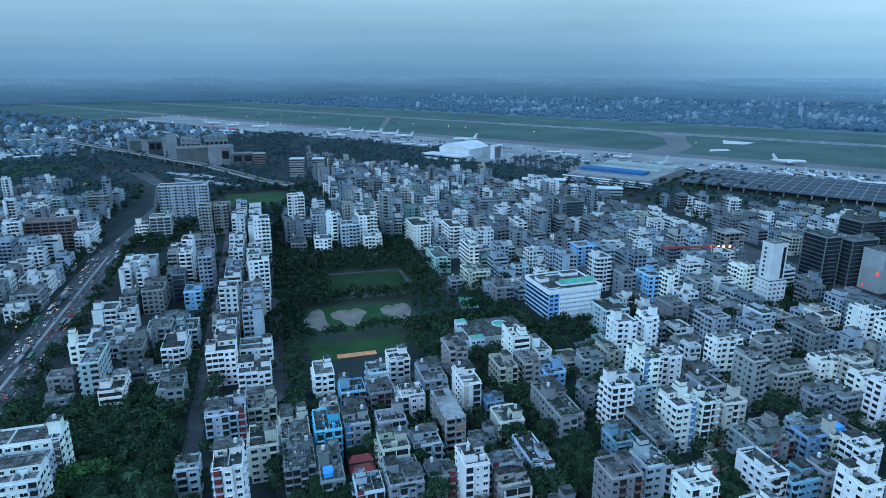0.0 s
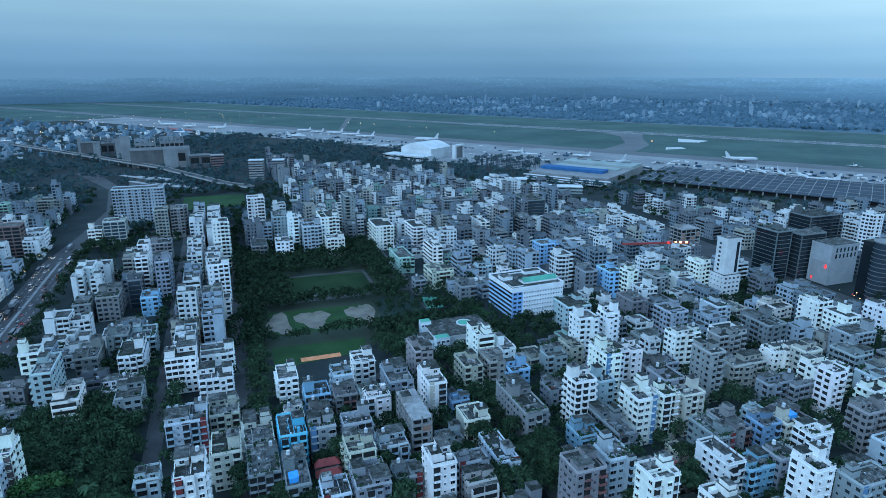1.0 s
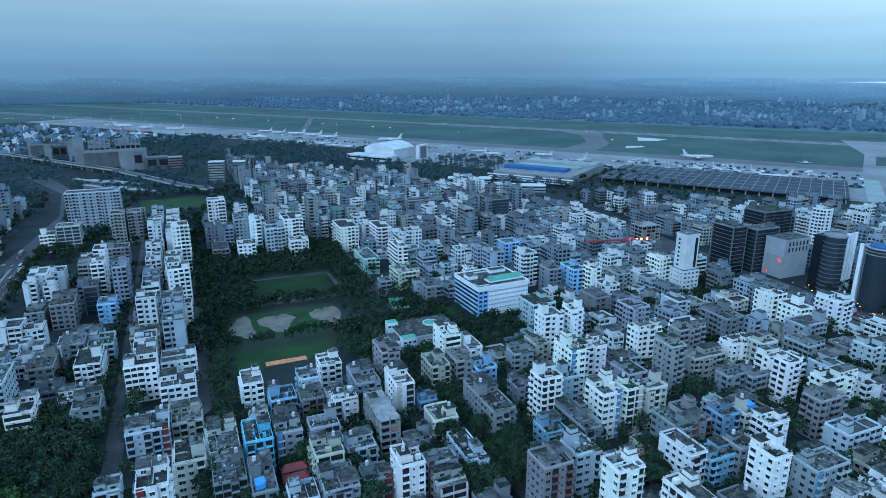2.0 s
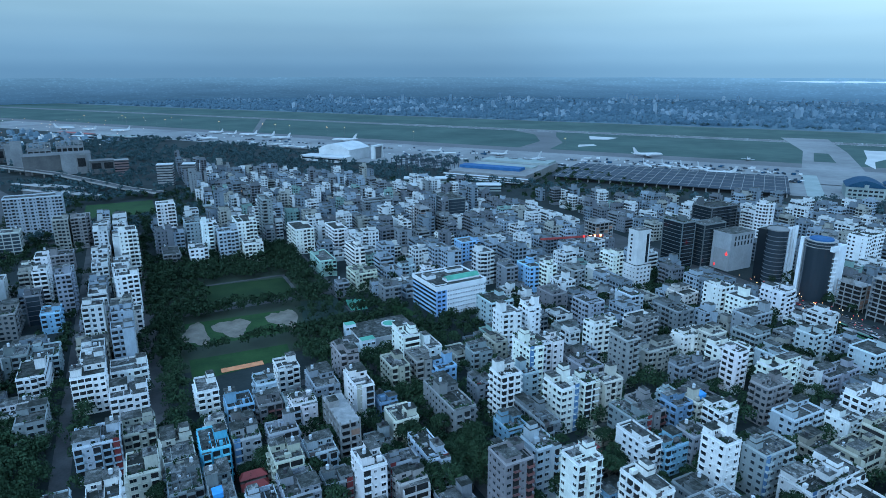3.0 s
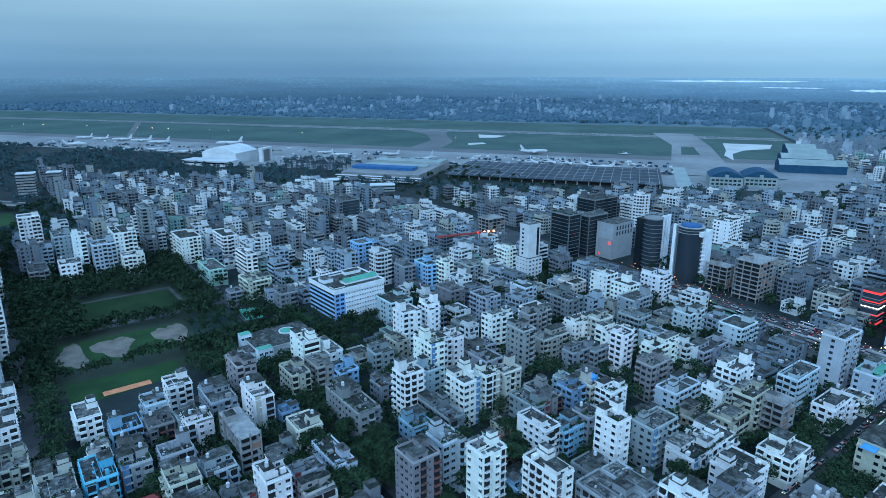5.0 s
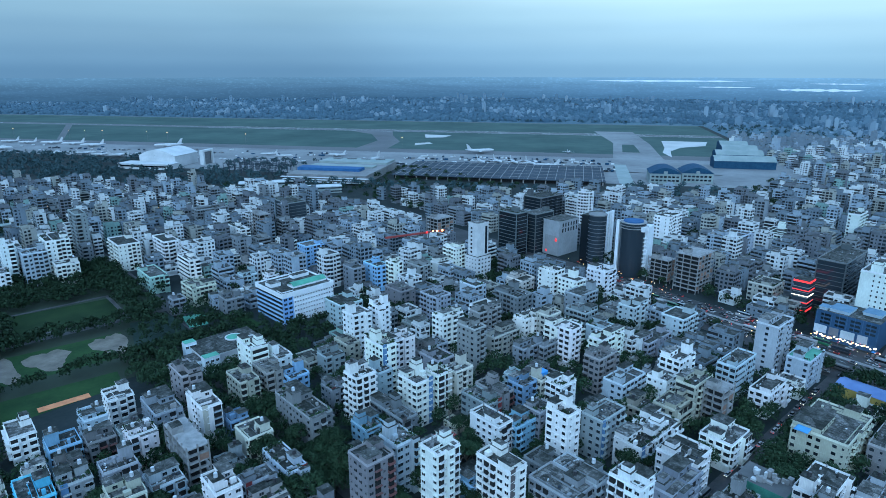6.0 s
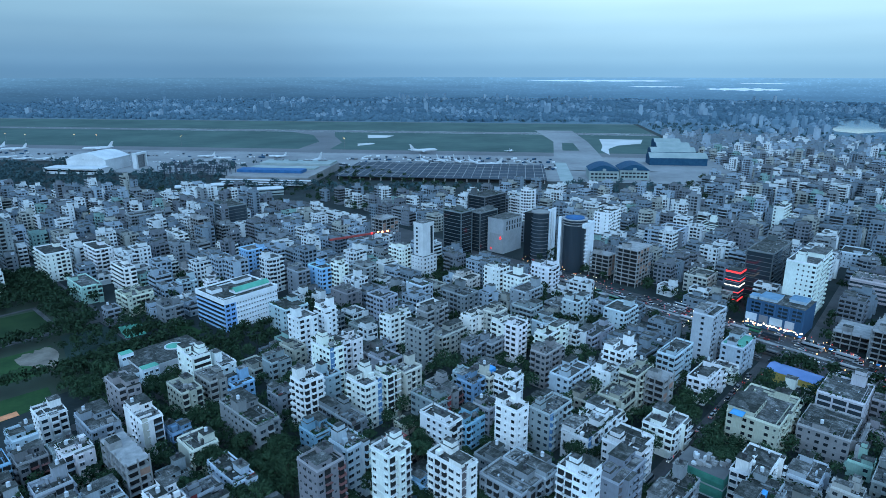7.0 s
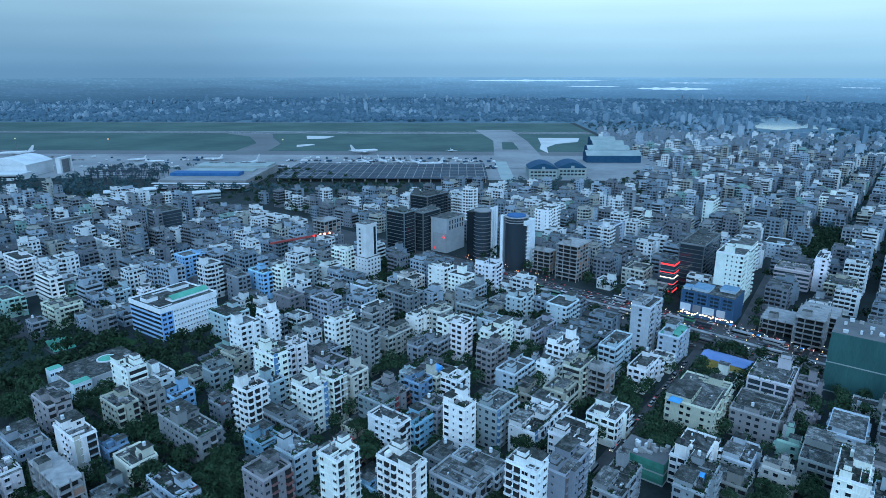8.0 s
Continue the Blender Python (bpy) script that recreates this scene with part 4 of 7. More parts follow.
def wood(outline, count, seed, keep=None, gap=4.5, palms=0.0, label="broad dark green tree with a dense crown"):
    """Trees scattered over a rectangle of the street grid, none closer than gap."""
    rng = random.Random(seed)
    u0, u1, v0, v1 = outline
    spots = []
    for _ in range(count * 14):
        if len(spots) >= count:
            break
        u, v = rng.uniform(u0, u1), rng.uniform(v0, v1)
        if (keep and not keep(u, v)) or any((u - a) ** 2 + (v - b) ** 2 < gap * gap for a, b in spots):
            continue
        if taken(u, v, 0.8, 0.8, 0.3) or on_road(u, v):
            continue
        spots.append((u, v))
        s = rng.uniform(0.75, 1.15)
        m = town(u, v, 0, rng.uniform(0, 360)) @ Matrix.Diagonal((s, s, s * rng.uniform(0.85, 1.1), 1))
        if rng.random() < palms:
            TREES.append((u * u + v * v, m, rng.choice(PALMS), "grey-green palm with arching fronds", "palm_tree"))
        else:
            TREES.append((u * u + v * v, m, rng.choice(KINDS), label, "tree"))


def lawns(u, v):
    return not (12 < u < 72 and 286 < v < 336 or 15 < u < 88 and 341 < v < 390 or 34 < u < 97 and 402 < v < 459 or 84 < u < 119 and 342 < v < 395)


def quads_mesh(name, verts, quads, mat):
    """A mesh straight from arrays: vertices and four-sided faces."""
    m = bpy.data.meshes.new(name)
    m.vertices.add(len(verts))
    m.vertices.foreach_set("co", np.asarray(verts, dtype=np.float32).ravel())
    m.loops.add(len(quads) * 4)
    m.loops.foreach_set("vertex_index", np.asarray(quads, dtype=np.int32).ravel())
    m.polygons.add(len(quads))
    m.polygons.foreach_set("loop_start", np.arange(0, len(quads) * 4, 4, dtype=np.int32))
    m.materials.append(mat)
    m.update(calc_edges=True)
    return m


def canopy(name, spots, label, per=26, size=1.5, mat=None, seed=1, lobes=5):
    """Tree crowns past counting: x, y, height and radius each; every crown a heap of rounded lobes clad in sprays of leaves, in one mesh."""
    g = np.random.default_rng(seed)
    p = np.asarray(spots, dtype=float)
    m = len(p)
    a0 = g.random((m, lobes)) * 2 * np.pi
    r0 = np.sqrt(g.random((m, lobes))) * 0.62 * p[:, 3:4]
    lift = p[:, 2:3] * (0.80 - 0.34 * (r0 / (0.62 * p[:, 3:4])) ** 2 + 0.10 * (g.random((m, lobes)) - 0.5))
    own = p[:, 3:4] * (0.36 + 0.22 * g.random((m, lobes)))
    lobe = np.stack([p[:, 0:1] + r0 * np.cos(a0), p[:, 1:2] + r0 * np.sin(a0), lift, own], 2).reshape(-1, 4)
    q = np.repeat(lobe, per // lobes, axis=0)
    n = len(q)
    d = g.normal(size=(n, 3))
    d[:, 2] = np.abs(d[:, 2]) - 0.35
    d /= np.linalg.norm(d, axis=1)[:, None]
    c = q[:, :3] + d * (q[:, 3] * (0.75 + 0.35 * g.random(n)))[:, None]
    nrm = d + g.normal(size=(n, 3)) * 0.35
    a = np.cross(nrm, g.normal(size=(n, 3)))
    a /= np.linalg.norm(a, axis=1)[:, None]
    b = np.cross(nrm, a)
    b /= np.linalg.norm(b, axis=1)[:, None]
    w = (size * q[:, 3] / 2.2 * (0.6 + 0.8 * g.random(n)))[:, None]
    v = np.stack([c - a * w, c + b * w * 0.8, c + a * w, c - b * w * 0.8], 1).reshape(-1, 3)
    ob = new(name, quads_mesh(name, v, np.arange(n * 4).reshape(-1, 4), mat or LEAF))
    return tagged(ob, label, "trees", kind="stuff")

def far_crowns(name, spots, label, mat, seed):
    """Far woods: each crown a low uneven dome, all in one mesh."""
    g = np.random.default_rng(seed)
    p = np.asarray(spots, dtype=float)
    m, ways = len(p), 6
    a = np.arange(ways) * 2 * np.pi / ways
    rings = []
    for reach, lift in ((1.0, 0.0), (0.92, 0.62), (0.45, 0.97)):
        r = p[:, 3:4] * reach * (0.8 + 0.4 * g.random((m, ways)))
        z = p[:, 2:3] * lift * (0.9 + 0.2 * g.random((m, ways)))
        rings.append(np.stack([p[:, 0:1] + r * np.cos(a), p[:, 1:2] + r * np.sin(a), z], 2))
    v = np.concatenate(rings, 1).reshape(-1, 3)
    quads = [(ways * k + j, ways * k + (j + 1) % ways, ways * (k + 1) + (j + 1) % ways, ways * (k + 1) + j) for k in range(2) for j in range(ways)] + [(12, 13, 14, 15), (12, 15, 16, 17)]
    f = (np.asarray(quads)[None] + (np.arange(m) * 3 * ways)[:, None, None]).reshape(-1, 4)
    mesh = quads_mesh(name, v, f, mat)
    mesh.polygons.foreach_set("use_smooth", [True] * len(f))
    return tagged(new(name, mesh), label, "trees", kind="stuff")


# ---- landmarks ----
def blue_school():
    """Six storeys, blue and white bands on the flank, rows of small windows in the white front, green barrel roof."""
    placed.append((179, 341, 22, 22))
    root = thing("school_building", town(179.5, 344, 0, 3), "white and blue school block with a green barrel roof", "building")
    w, d, h = 37, 32, 19.5
    body = Solid()
    body.loft(w, d, ((0, 0), (0, h - 2.2), (0.35, h - 2.2), (0.35, h)), WALL)
    part("wall", body, root, color=(0.78, 0.80, 0.82, 1))
    corner = Solid()
    corner.box(-w / 2 - 0.06, -w / 2 + 7.5, -d / 2 - 0.06, -d / 2 + 0.1, 0, h - 2.2, WALL)
    part("corner_panel", corner, root, color=(0.24, 0.43, 0.68, 1))
    band = Solid()
    band.box(-w / 2 - 0.25, -w / 2, -d / 2 + 0.3, d / 2 - 0.3, 0, 1.25, WALL)
    band = band.mesh("flank_band")
    strip = Solid()
    strip.box(-w / 2 - 0.06, -w / 2, -d / 2 + 0.3, d / 2 - 0.3, 0, 1.55, GLASS)
    strip = strip.mesh("flank_glazing")
    for f in range(6):
        part("flank_band", band, root, pose(0, 0, f * 2.9 + 0.2), color=(0.30, 0.47, 0.68, 1))
        part("flank_glazing", strip, root, pose(0, 0, f * 2.9 + 1.45))
    for f in range(6):
        for k in range(15):
            part("window", WINDOWS[(0.8, 1.1)], root, pose(-w / 2 + 8.7 + k * 1.95, -d / 2, f * 2.9 + 1.6), color=(0.78, 0.80, 0.82, 1))
        for k in range(2):
            part("window", WINDOWS[(2.3, 1.65)], root, pose(-w / 2 + 2.0 + k * 3.4, -d / 2 - 0.06, f * 2.9 + 1.6), color=(0.2, 0.42, 0.76, 1))
    deck = Solid()
    deck.box(-w / 2 + 0.3, w / 2 - 0.3, -d / 2 + 0.3, d / 2 - 0.3, h, h + 0.1, ROOF)
    part("roof", deck, root)
    n, x0, x1, y0, y1 = 8, -7, w / 2 - 1, -d / 2 + 6, -d / 2 + 13
    barrel = Solid()
    for j in range(n):
        a, b = math.pi * j / n, math.pi * (j + 1) / n
        ya, yb, za, zb = y0 + (y1 - y0) * j / n, y0 + (y1 - y0) * (j + 1) / n, h + 1.2 + 2.0 * math.sin(a), h + 1.2 + 2.0 * math.sin(b)
        barrel.face([(x0, ya, za), (x1, ya, za), (x1, yb, zb), (x0, yb, zb)], GREENROOF)
    barrel.box(x0, x1, y0, y1, h + 0.1, h + 1.2, WALL)
    part("barrel_roof", barrel, root, label="green sheet barrel roof", color=(0.7, 0.72, 0.74, 1))
    for x, y, sx, sy, z in ((-13, 4, 7, 7, 2.4), (-13, -10, 8, 6, 0.8), (9, 9, 12, 5, 2.2), (-4, 12, 18, 2, 1.0)):
        b = Solid()
        b.loft(sx, sy, ((0, h + 0.1), (0, h + z)), WALL, ROOF, x, y)
        part("roof_house", b, root, color=(0.72, 0.74, 0.76, 1))
    rim = Solid()
    rim.rim(w + 0.7, d + 0.7, 0.2, h, h + 0.9, WALL)
    part("parapet", rim, root, color=(0.78, 0.80, 0.82, 1))


def ring_hall():
    """A low wide hall: flat grey roof with a ringed green skylight, white wings with teal tops."""
    placed.append((114, 309, 20, 18))
    root = thing("assembly_hall", town(119, 311, 0, 0), "low hall with a ringed green skylight on its grey roof", "building")
    h = 8
    body = Solid()
    body.loft(34, 24, ((0, 0), (0, h - 1), (0.5, h - 1), (0.5, h)), WALL, ROOF)
    part("wall", body, root, color=(0.5, 0.52, 0.54, 1))
    glass_dome = Solid()
    for j in range(24):
        a, b = 2 * math.pi * j / 24, 2 * math.pi * (j + 1) / 24
        for ra, za, rb, zb in ((4.0, 0.7, 2.2, 1.3), (2.2, 1.3, 0.01, 1.6)):
            glass_dome.face([(5 + ra * math.cos(a), 2 + ra * math.sin(a), h + za), (5 + ra * math.cos(b), 2 + ra * math.sin(b), h + za),
                             (5 + rb * math.cos(b), 2 + rb * math.sin(b), h + zb), (5 + rb * math.cos(a), 2 + rb * math.sin(a), h + zb)], GREENROOF)
    part("skylight", glass_dome, root, label="round green skylight")
    hoop = Solid()
    for j in range(24):
        a, b = 2 * math.pi * j / 24, 2 * math.pi * (j + 1) / 24
        hoop.tube((5 + 4.2 * math.cos(a), 2 + 4.2 * math.sin(a), h + 0.5), (5 + 4.2 * math.cos(b), 2 + 4.2 * math.sin(b), h + 0.5), 0.5, 0.5, WHITE, 6, False)
    part("skylight_rim", hoop, root, label="white rim")
    for x, y, sx, sy, hh in ((-20, -4, 8, 12, 6), (-14, -13, 8, 5, 9), (-17, 8, 6, 5, 10.5), (-29, 2, 12, 5, 5)):
        b = Solid()
        b.loft(sx, sy, ((0, 0), (0, hh)), WALL, GREENROOF if hh > 8 else ROOF, x, y)
        wing = part("wing", b, root, color=(0.66, 0.74, 0.78, 1))
        for k in range(3):
            part("window", WINDOWS[(1.6, 1.5)], wing, pose(x - sx / 2 + (k + 0.5) * sx / 3, y - sy / 2, hh - 2.4), color=(0.66, 0.74, 0.78, 1))


def netted_tower(u, v, w, d, h, net=None):
    """A tower under construction, wrapped in green safety net, with pale bands at the lifts."""
    placed.append((u, v, w / 2, d / 2))
    root = thing("netted_building", town(u, v), "building under construction wrapped in green safety net", "building", "netted buildings")
    b = Solid()
    b.loft(w, d, ((0, 0), (0.15, h * 0.3), (0, h * 0.5), (0.2, h * 0.75), (0, h)), net or NET, RAW)
    part("safety_net", b, root)
    t = Solid()
    t.loft(w + 0.5, d + 0.5, ((0, 0), (0, 0.5)), PALE)
    t = t.mesh("catch_board")
    for k in (0.02, 0.5):
        part("catch_board", t, root, pose(0, 0, h * k))
    rng = random.Random(int(h * 10))
    for k in range(16):
        c = Solid()
        x, y = rng.uniform(-w / 2 + 1, w / 2 - 3), rng.uniform(-d / 2 + 1, d / 2 - 3)
        c.box(x, x + rng.uniform(0.5, 2.5), y, y + rng.uniform(0.5, 2.5), h, h + rng.uniform(0.6, 2.6), rng.choice((CEMENT, WHITE)))
        part("formwork", c, root)


def slender_tower():
    """A tall white tower that steps in above its broader foot."""
    placed.append((314, 312, 8, 8))
    root = thing("apartment_building", town(314, 312), "slim tall white tower with a dark window strip", "building")
    white = (0.60, 0.60, 0.60, 1)
    b = Solid()
    b.loft(14, 13, ((0, 0), (0, 19)), WALL, ROOF)
    part("wall", b, root, color=white)
    b = Solid()
    b.loft(11.5, 9.5, ((0, 19), (0, 42.5), (0.2, 42.5), (0.2, 44)), WALL, ROOF)
    part("shaft", b, root, color=white)
    for x, ww in ((3.4, 2.2),):
        s = Solid()
        s.box(x - ww / 2, x + ww / 2, -4.85, -4.7, 20, 41, GLASS)
        part("window_strip", s, root)
    for z in (21, 24, 27, 30, 33, 36, 39):
        s = Solid()
        s.box(-5.85, -5.7, 0.5, 2.2, z, z + 1.4, GLASS)
        part("window", s, root)
    for f in range(6):
        for k in range(4):
            part("window", WINDOWS[(1.6, 1.5)], root, pose(-5.2 + 3.4 * k, -6.5, f * 3.05 + 1.6), color=white)
            part("window", WINDOWS[(0.8, 1.1)], root, pose(-7, -4.6 + 3 * k, f * 3.05 + 1.6, 0, 0, -90), color=white)


def disc_tower():
    """Dark curved glass between white slabs, with a round blue deck on top."""
    placed.append((412, 246, 13, 13))
    root = thing("office_tower", town(409, 243, 0, 4), "dark glass tower with white end slabs and blue roof deck", "building")
    h = 41
    g = Solid()
    g.tube((0, -1, 0), (0, -1, h), 9.4, 9.4, DARKGLASS, 28)
    part("glass_drum", g, root)
    for x, y, sx, sy, hh in ((-5.4, 8.4, 2.0, 2.4, h + 1), (5.5, -10.4, 9, 5, h - 2)):
        b = Solid()
        b.box(x - sx / 2, x + sx / 2, y - sy / 2, y + sy / 2, 0, hh, WALL)
        part("side_slab", b, root, color=(0.74, 0.77, 0.8, 1))
    b = Solid()
    b.box(-4.5, 3, -12.2, -9.6, h - 5.5, h - 2, WALL)
    part("cross_beam", b, root, color=(0.74, 0.77, 0.8, 1))
    for k in range(9):
        b = Solid()
        b.box(-1.2, 1.2, -12.6, -9.4, 5 + 3.1 * k, 5.5 + 3.1 * k, WALL)
        part("balcony", b, root, color=(0.74, 0.77, 0.8, 1))
    for z in (h - 4, h - 2, h):
        b = Solid()
        b.tube((0, -1, z), (0, -1, z + 0.5), 9.8, 9.8, CEMENT, 28)
        part("ring_band", b, root)
    b = Solid()
    b.tube((0, -1, h + 0.5), (0, -1, h + 1.4), 7.5, 7.2, BLUE, 28)
    part("roof_deck", b, root, label="round blue roof deck")


def fin_tower():
    """A glass tower with a rounded dark front and tall white fins."""
    placed.append((418, 281, 13, 10))
    root = thing("office_tower", town(416, 279, 0, 2), "glass office tower with tall white fins", "building")
    h = 40
    b = Solid()
    b.loft(22, 15, ((0, 0), (0, h)), DARKGLASS, ROOF)
    part("wall", b, root)
    b = Solid()
    b.tube((-7, -5, 0), (-7, -5, h + 1), 7, 7, DARKGLASS, 24)
    part("glass_drum", b, root)
    for f in range(1, 13):
        c = Solid()
        c.tube((-7, -5, f * 3.05), (-7, -5, f * 3.05 + 0.5), 7.15, 7.15, STEEL, 24)
        part("ring_band", c, root)
    for x, ww in ((1.5, 3.6), (6.0, 1.4), (9.5, 3.2)):
        f = Solid()
        f.box(x - ww / 2, x + ww / 2, -8.6, -7.4, 0, h + 2.5, WALL)
        part("fin", f, root, color=(0.74, 0.77, 0.80, 1))
    c = Solid()
    c.tube((-7, -5, h + 1), (-7, -5, h + 1.8), 7.3, 7.3, GREY, 24)
    part("roof_rim", c, root)


def sign_block():
    """A plain grey slab with a lit red emblem and slit windows at the top."""
    placed.append((419, 316, 14, 10))
    root = thing("office_tower", town(418, 316, 0, 0), "plain grey office slab with a lit red emblem", "building")
    b = Solid()
    b.loft(26, 17, ((0, 0), (0, 29), (0.2, 29), (0.2, 30)), WALL, ROOF)
    part("wall", b, root, color=(0.34, 0.36, 0.38, 1))
    b = Solid()
    b.box(-13.3, -12.9, -8.4, 6, 0, 17, WALL)
    part("front_panel", b, root, color=(0.30, 0.31, 0.32, 1))
    for k in range(6):
        for z in (20, 24.5):
            s = Solid()
            s.box(-9 + 3.7 * k, -7.6 + 3.7 * k, -8.58, -8.45, z, z + 3.2, GLASS)
            part("window", s, root)
    s = Solid()
    s.box(-13.5, -13.3, -6.0, -5.2, 12.2, 15.4, LAMP_R)
    s.box(-13.5, -13.3, -6.7, -4.5, 13.0, 14.0, LAMP_R)
    part("emblem", s, root, label="glowing red emblem")
    s = Solid()
    s.box(-13.5, -13.3, 3.7, 4.9, 2, 4, LAMP_R)
    part("emblem", s, root, label="glowing red emblem")


def blue_mall():
    """A broad blue shopping block with billboards and shop lights along its foot."""
    placed.append((398, 90, 13, 17))
    root = thing("shopping_block", town(397.5, 89.5, 0, -2), "deep blue shopping block with billboards and shop lights", "building")
    h = 17
    b = Solid()
    b.loft(22, 32, ((0, 0), (0, h)), WALL, ROOF)
    part("wall", b, root, color=(0.028, 0.085, 0.165, 1))
    for k, (y, ww, c) in enumerate(((12.5, 6.5, (0.6, 0.65, 0.7, 1)), (5.5, 5, (0.2, 0.2, 0.22, 1)), (-1.5, 7, (0.55, 0.6, 0.62, 1)), (-9, 5, (0.5, 0.5, 0.52, 1)))):
        s = Solid()
        s.box(-11.3, -11.0, y - ww / 2, y + ww / 2, 3.6, 8.2, WALL)
        part("billboard", s, root, color=c)
    for x, y, sx, sy in ((-3, 5, 12, 10), (4, -9, 10, 9), (-7, 13, 6, 4)):
        s = Solid()
        s.loft(sx, sy, ((0, h), (0, h + 1.4), (0.4, h + 1.4), (0.4, h + 1.8)), WALL, surface("pale_blue_sheet", (0.10, 0.19, 0.27), (0.16, 0.27, 0.36), 0.2, 0.8, spec=0.2), x, y)
        part("roof_house", s, root, color=(0.4, 0.5, 0.58, 1))
    for k in range(4):
        for f in range(3):
            s = Solid()
            s.box(-11.1, -10.95, -14.6 + 7.6 * k, -9.6 + 7.6 * k, 9.4 + 2.4 * f, 10.7 + 2.4 * f, DARKGLASS)
            part("window_band", s, root)
    rng = random.Random(14)
    for k in range(22):
        y, a, z = -15.4 + 1.43 * k + rng.uniform(-0.6, 0.6), rng.uniform(0.25, 0.8), rng.uniform(1.4, 3.0)
        s = Solid()
        s.box(-11.6, -11.1, y - a, y + a, z, z + rng.uniform(0.3, 0.8), rng.choice((LAMP_W, LAMP_W, LAMP)))
        part("shop_light", s, root, label="lit shop sign")
    for k in range(9):
        s = Solid()
        s.box(-11.12, -10.9, -15.9 + 3.9 * k, -15.6 + 3.9 * k, 3.4, 17.0, WALL)
        part("rib", s, root, color=(0.05, 0.12, 0.21, 1))


def screen_tower():
    placed.append((419, 124, 6, 6))
    root = thing("shop_tower", town(419, 124), "narrow shop tower with lit red sign bands", "building")
    b = Solid()
    b.loft(10, 9, ((0, 0), (0, 24)), DARKGLASS, ROOF)
    part("wall", b, root)
    for z, t in ((22.4, 1.1), (17, 0.45), (9, 0.5), (3.5, 0.8), (13.5, 0.3)):
        s = Solid()
        s.loft(10.6, 9.6, ((0, z), (0, z + t)), LAMP_R if t > 0.4 else LAMP_W)
        part("sign_band", s, root, label="glowing sign band")
    for f in range(7):
        s = Solid()
        s.loft(10.3, 9.3, ((0, f * 3.2 + 3), (0, f * 3.2 + 3.4)), CEMENT)
        part("floor_band", s, root)


def market_hall():
    """A low hall beside the avenue: yellow walls, blue sheet roof with a low ridge."""
    placed.append((324, 62, 8, 13))
    root = thing("market_hall", town(324, 62, 0, -4), "low yellow hall under a blue sheet roof", "building")
    b = Solid()
    b.loft(11.5, 23, ((0, 0), (0, 5.5)), WALL)
    part("wall", b, root, color=(0.50, 0.36, 0.10, 1))
    part("roof", arched_roof(12.3, 23.8, 5.5, 7.0, surface("lavender_sheet", (0.10, 0.17, 0.33), (0.15, 0.23, 0.42), 0.15, 0.8, spec=0.2), BLUE, 2), root)


def arched_roof(w, d, h0, h1, mat, end, n=12):
    """A barrel or low arched roof along y, with its end walls."""
    s = Solid()
    p = [(-w / 2 + w * j / n, h0 + (h1 - h0) * math.sin(math.pi * j / n)) for j in range(n + 1)]
    for (xa, za), (xb, zb) in zip(p, p[1:]):
        s.face([(xa, -d / 2, za), (xb, -d / 2, zb), (xb, d / 2, zb), (xa, d / 2, za)], mat)
    for y in (-d / 2, d / 2):
        s.face([(x, y, z) for x, z in (p if y > 0 else p[::-1])], end)
    return s


market_hall()
blue_school()
ring_hall()
netted_tower(340, 2, 24, 34, 31)
netted_tower(213.5, 64.5, 12.5, 17.5, 9.5, NET_B)
placed.append((199, 60, 9, 13))      # its cleared yard
slender_tower()
disc_tower()
fin_tower()
sign_block()
blue_mall()
screen_tower()
# apartment houses one by one: centre along and across the street grid, width, depth, storeys, paint
block(155.6, 84.9, 8.0, 11.5, 9, "w")
block(135.1, 121.6, 8.0, 15.6, 8, "w")
block(122.2, 138.1, 10.1, 9.0, 9, "w")
block(150.4, 108.1, 12.0, 18.0, 5, "g")
block(104.2, 153.5, 11.1, 11.3, 8, "r")
block(168.6, 77.4, 18.2, 9.0, 8, "g")
block(25.9, 184.3, 9.5, 10.8, 4, "i")
block(37.9, 183.1, 11.9, 14.4, 5, "g")
block(61.5, 177.6, 8.6, 12.6, 7, "w")
block(74.8, 172.9, 10.8, 7.0, 4, "p")
block(135.1, 133.9, 8.0, 7.7, 3, "b")
block(51.7, 184.8, 9.6, 9.0, 4, "g")
block(161.3, 107.4, 8.6, 18.6, 5, "g")
block(74.6, 180.5, 11.0, 7.0, 5, "g")
block(129.5, 148.0, 11.3, 9.0, 6, "w")
block(-19.8, 195.8, 9.4, 15.0, 8, "w")
block(186.4, 65.5, 22.0, 9.5, 4, "g")
block(120.2, 159.1, 9.3, 10.5, 7, "i")
block(14.3, 199.3, 8.2, 21.4, 4, "g")
block(160.1, 123.2, 9.7, 11.1, 4, "g")
block(200.3, 42.7, 20.9, 10.0, 5, "g")
block(26.4, 203.9, 8.9, 9.0, 2, "k")
block(38.4, 202.9, 10.5, 12.2, 5, "c")
block(88.8, 187.4, 8.0, 20.2, 4, "i")
block(3.6, 208.8, 11.1, 19.2, 4, "g")
block(51.6, 205.8, 10.8, 10.8, 4, "i")
block(195.2, 87.3, 14.2, 13.8, 6, "w")
block(-35.7, 214.0, 8.0, 9.0, 4, "i")
block(177.0, 127.8, 8.0, 10.5, 8, "w")
block(-8.9, 219.7, 10.3, 15.0, 5, "y")
block(76.7, 209.0, 9.6, 9.0, 2, "g")
block(223.3, -0.1, 22.0, 9.0, 8, "w")
block(163.1, 153.1, 8.0, 16.2, 5, "w")
block(40.8, 220.3, 11.3, 9.0, 5, "g")
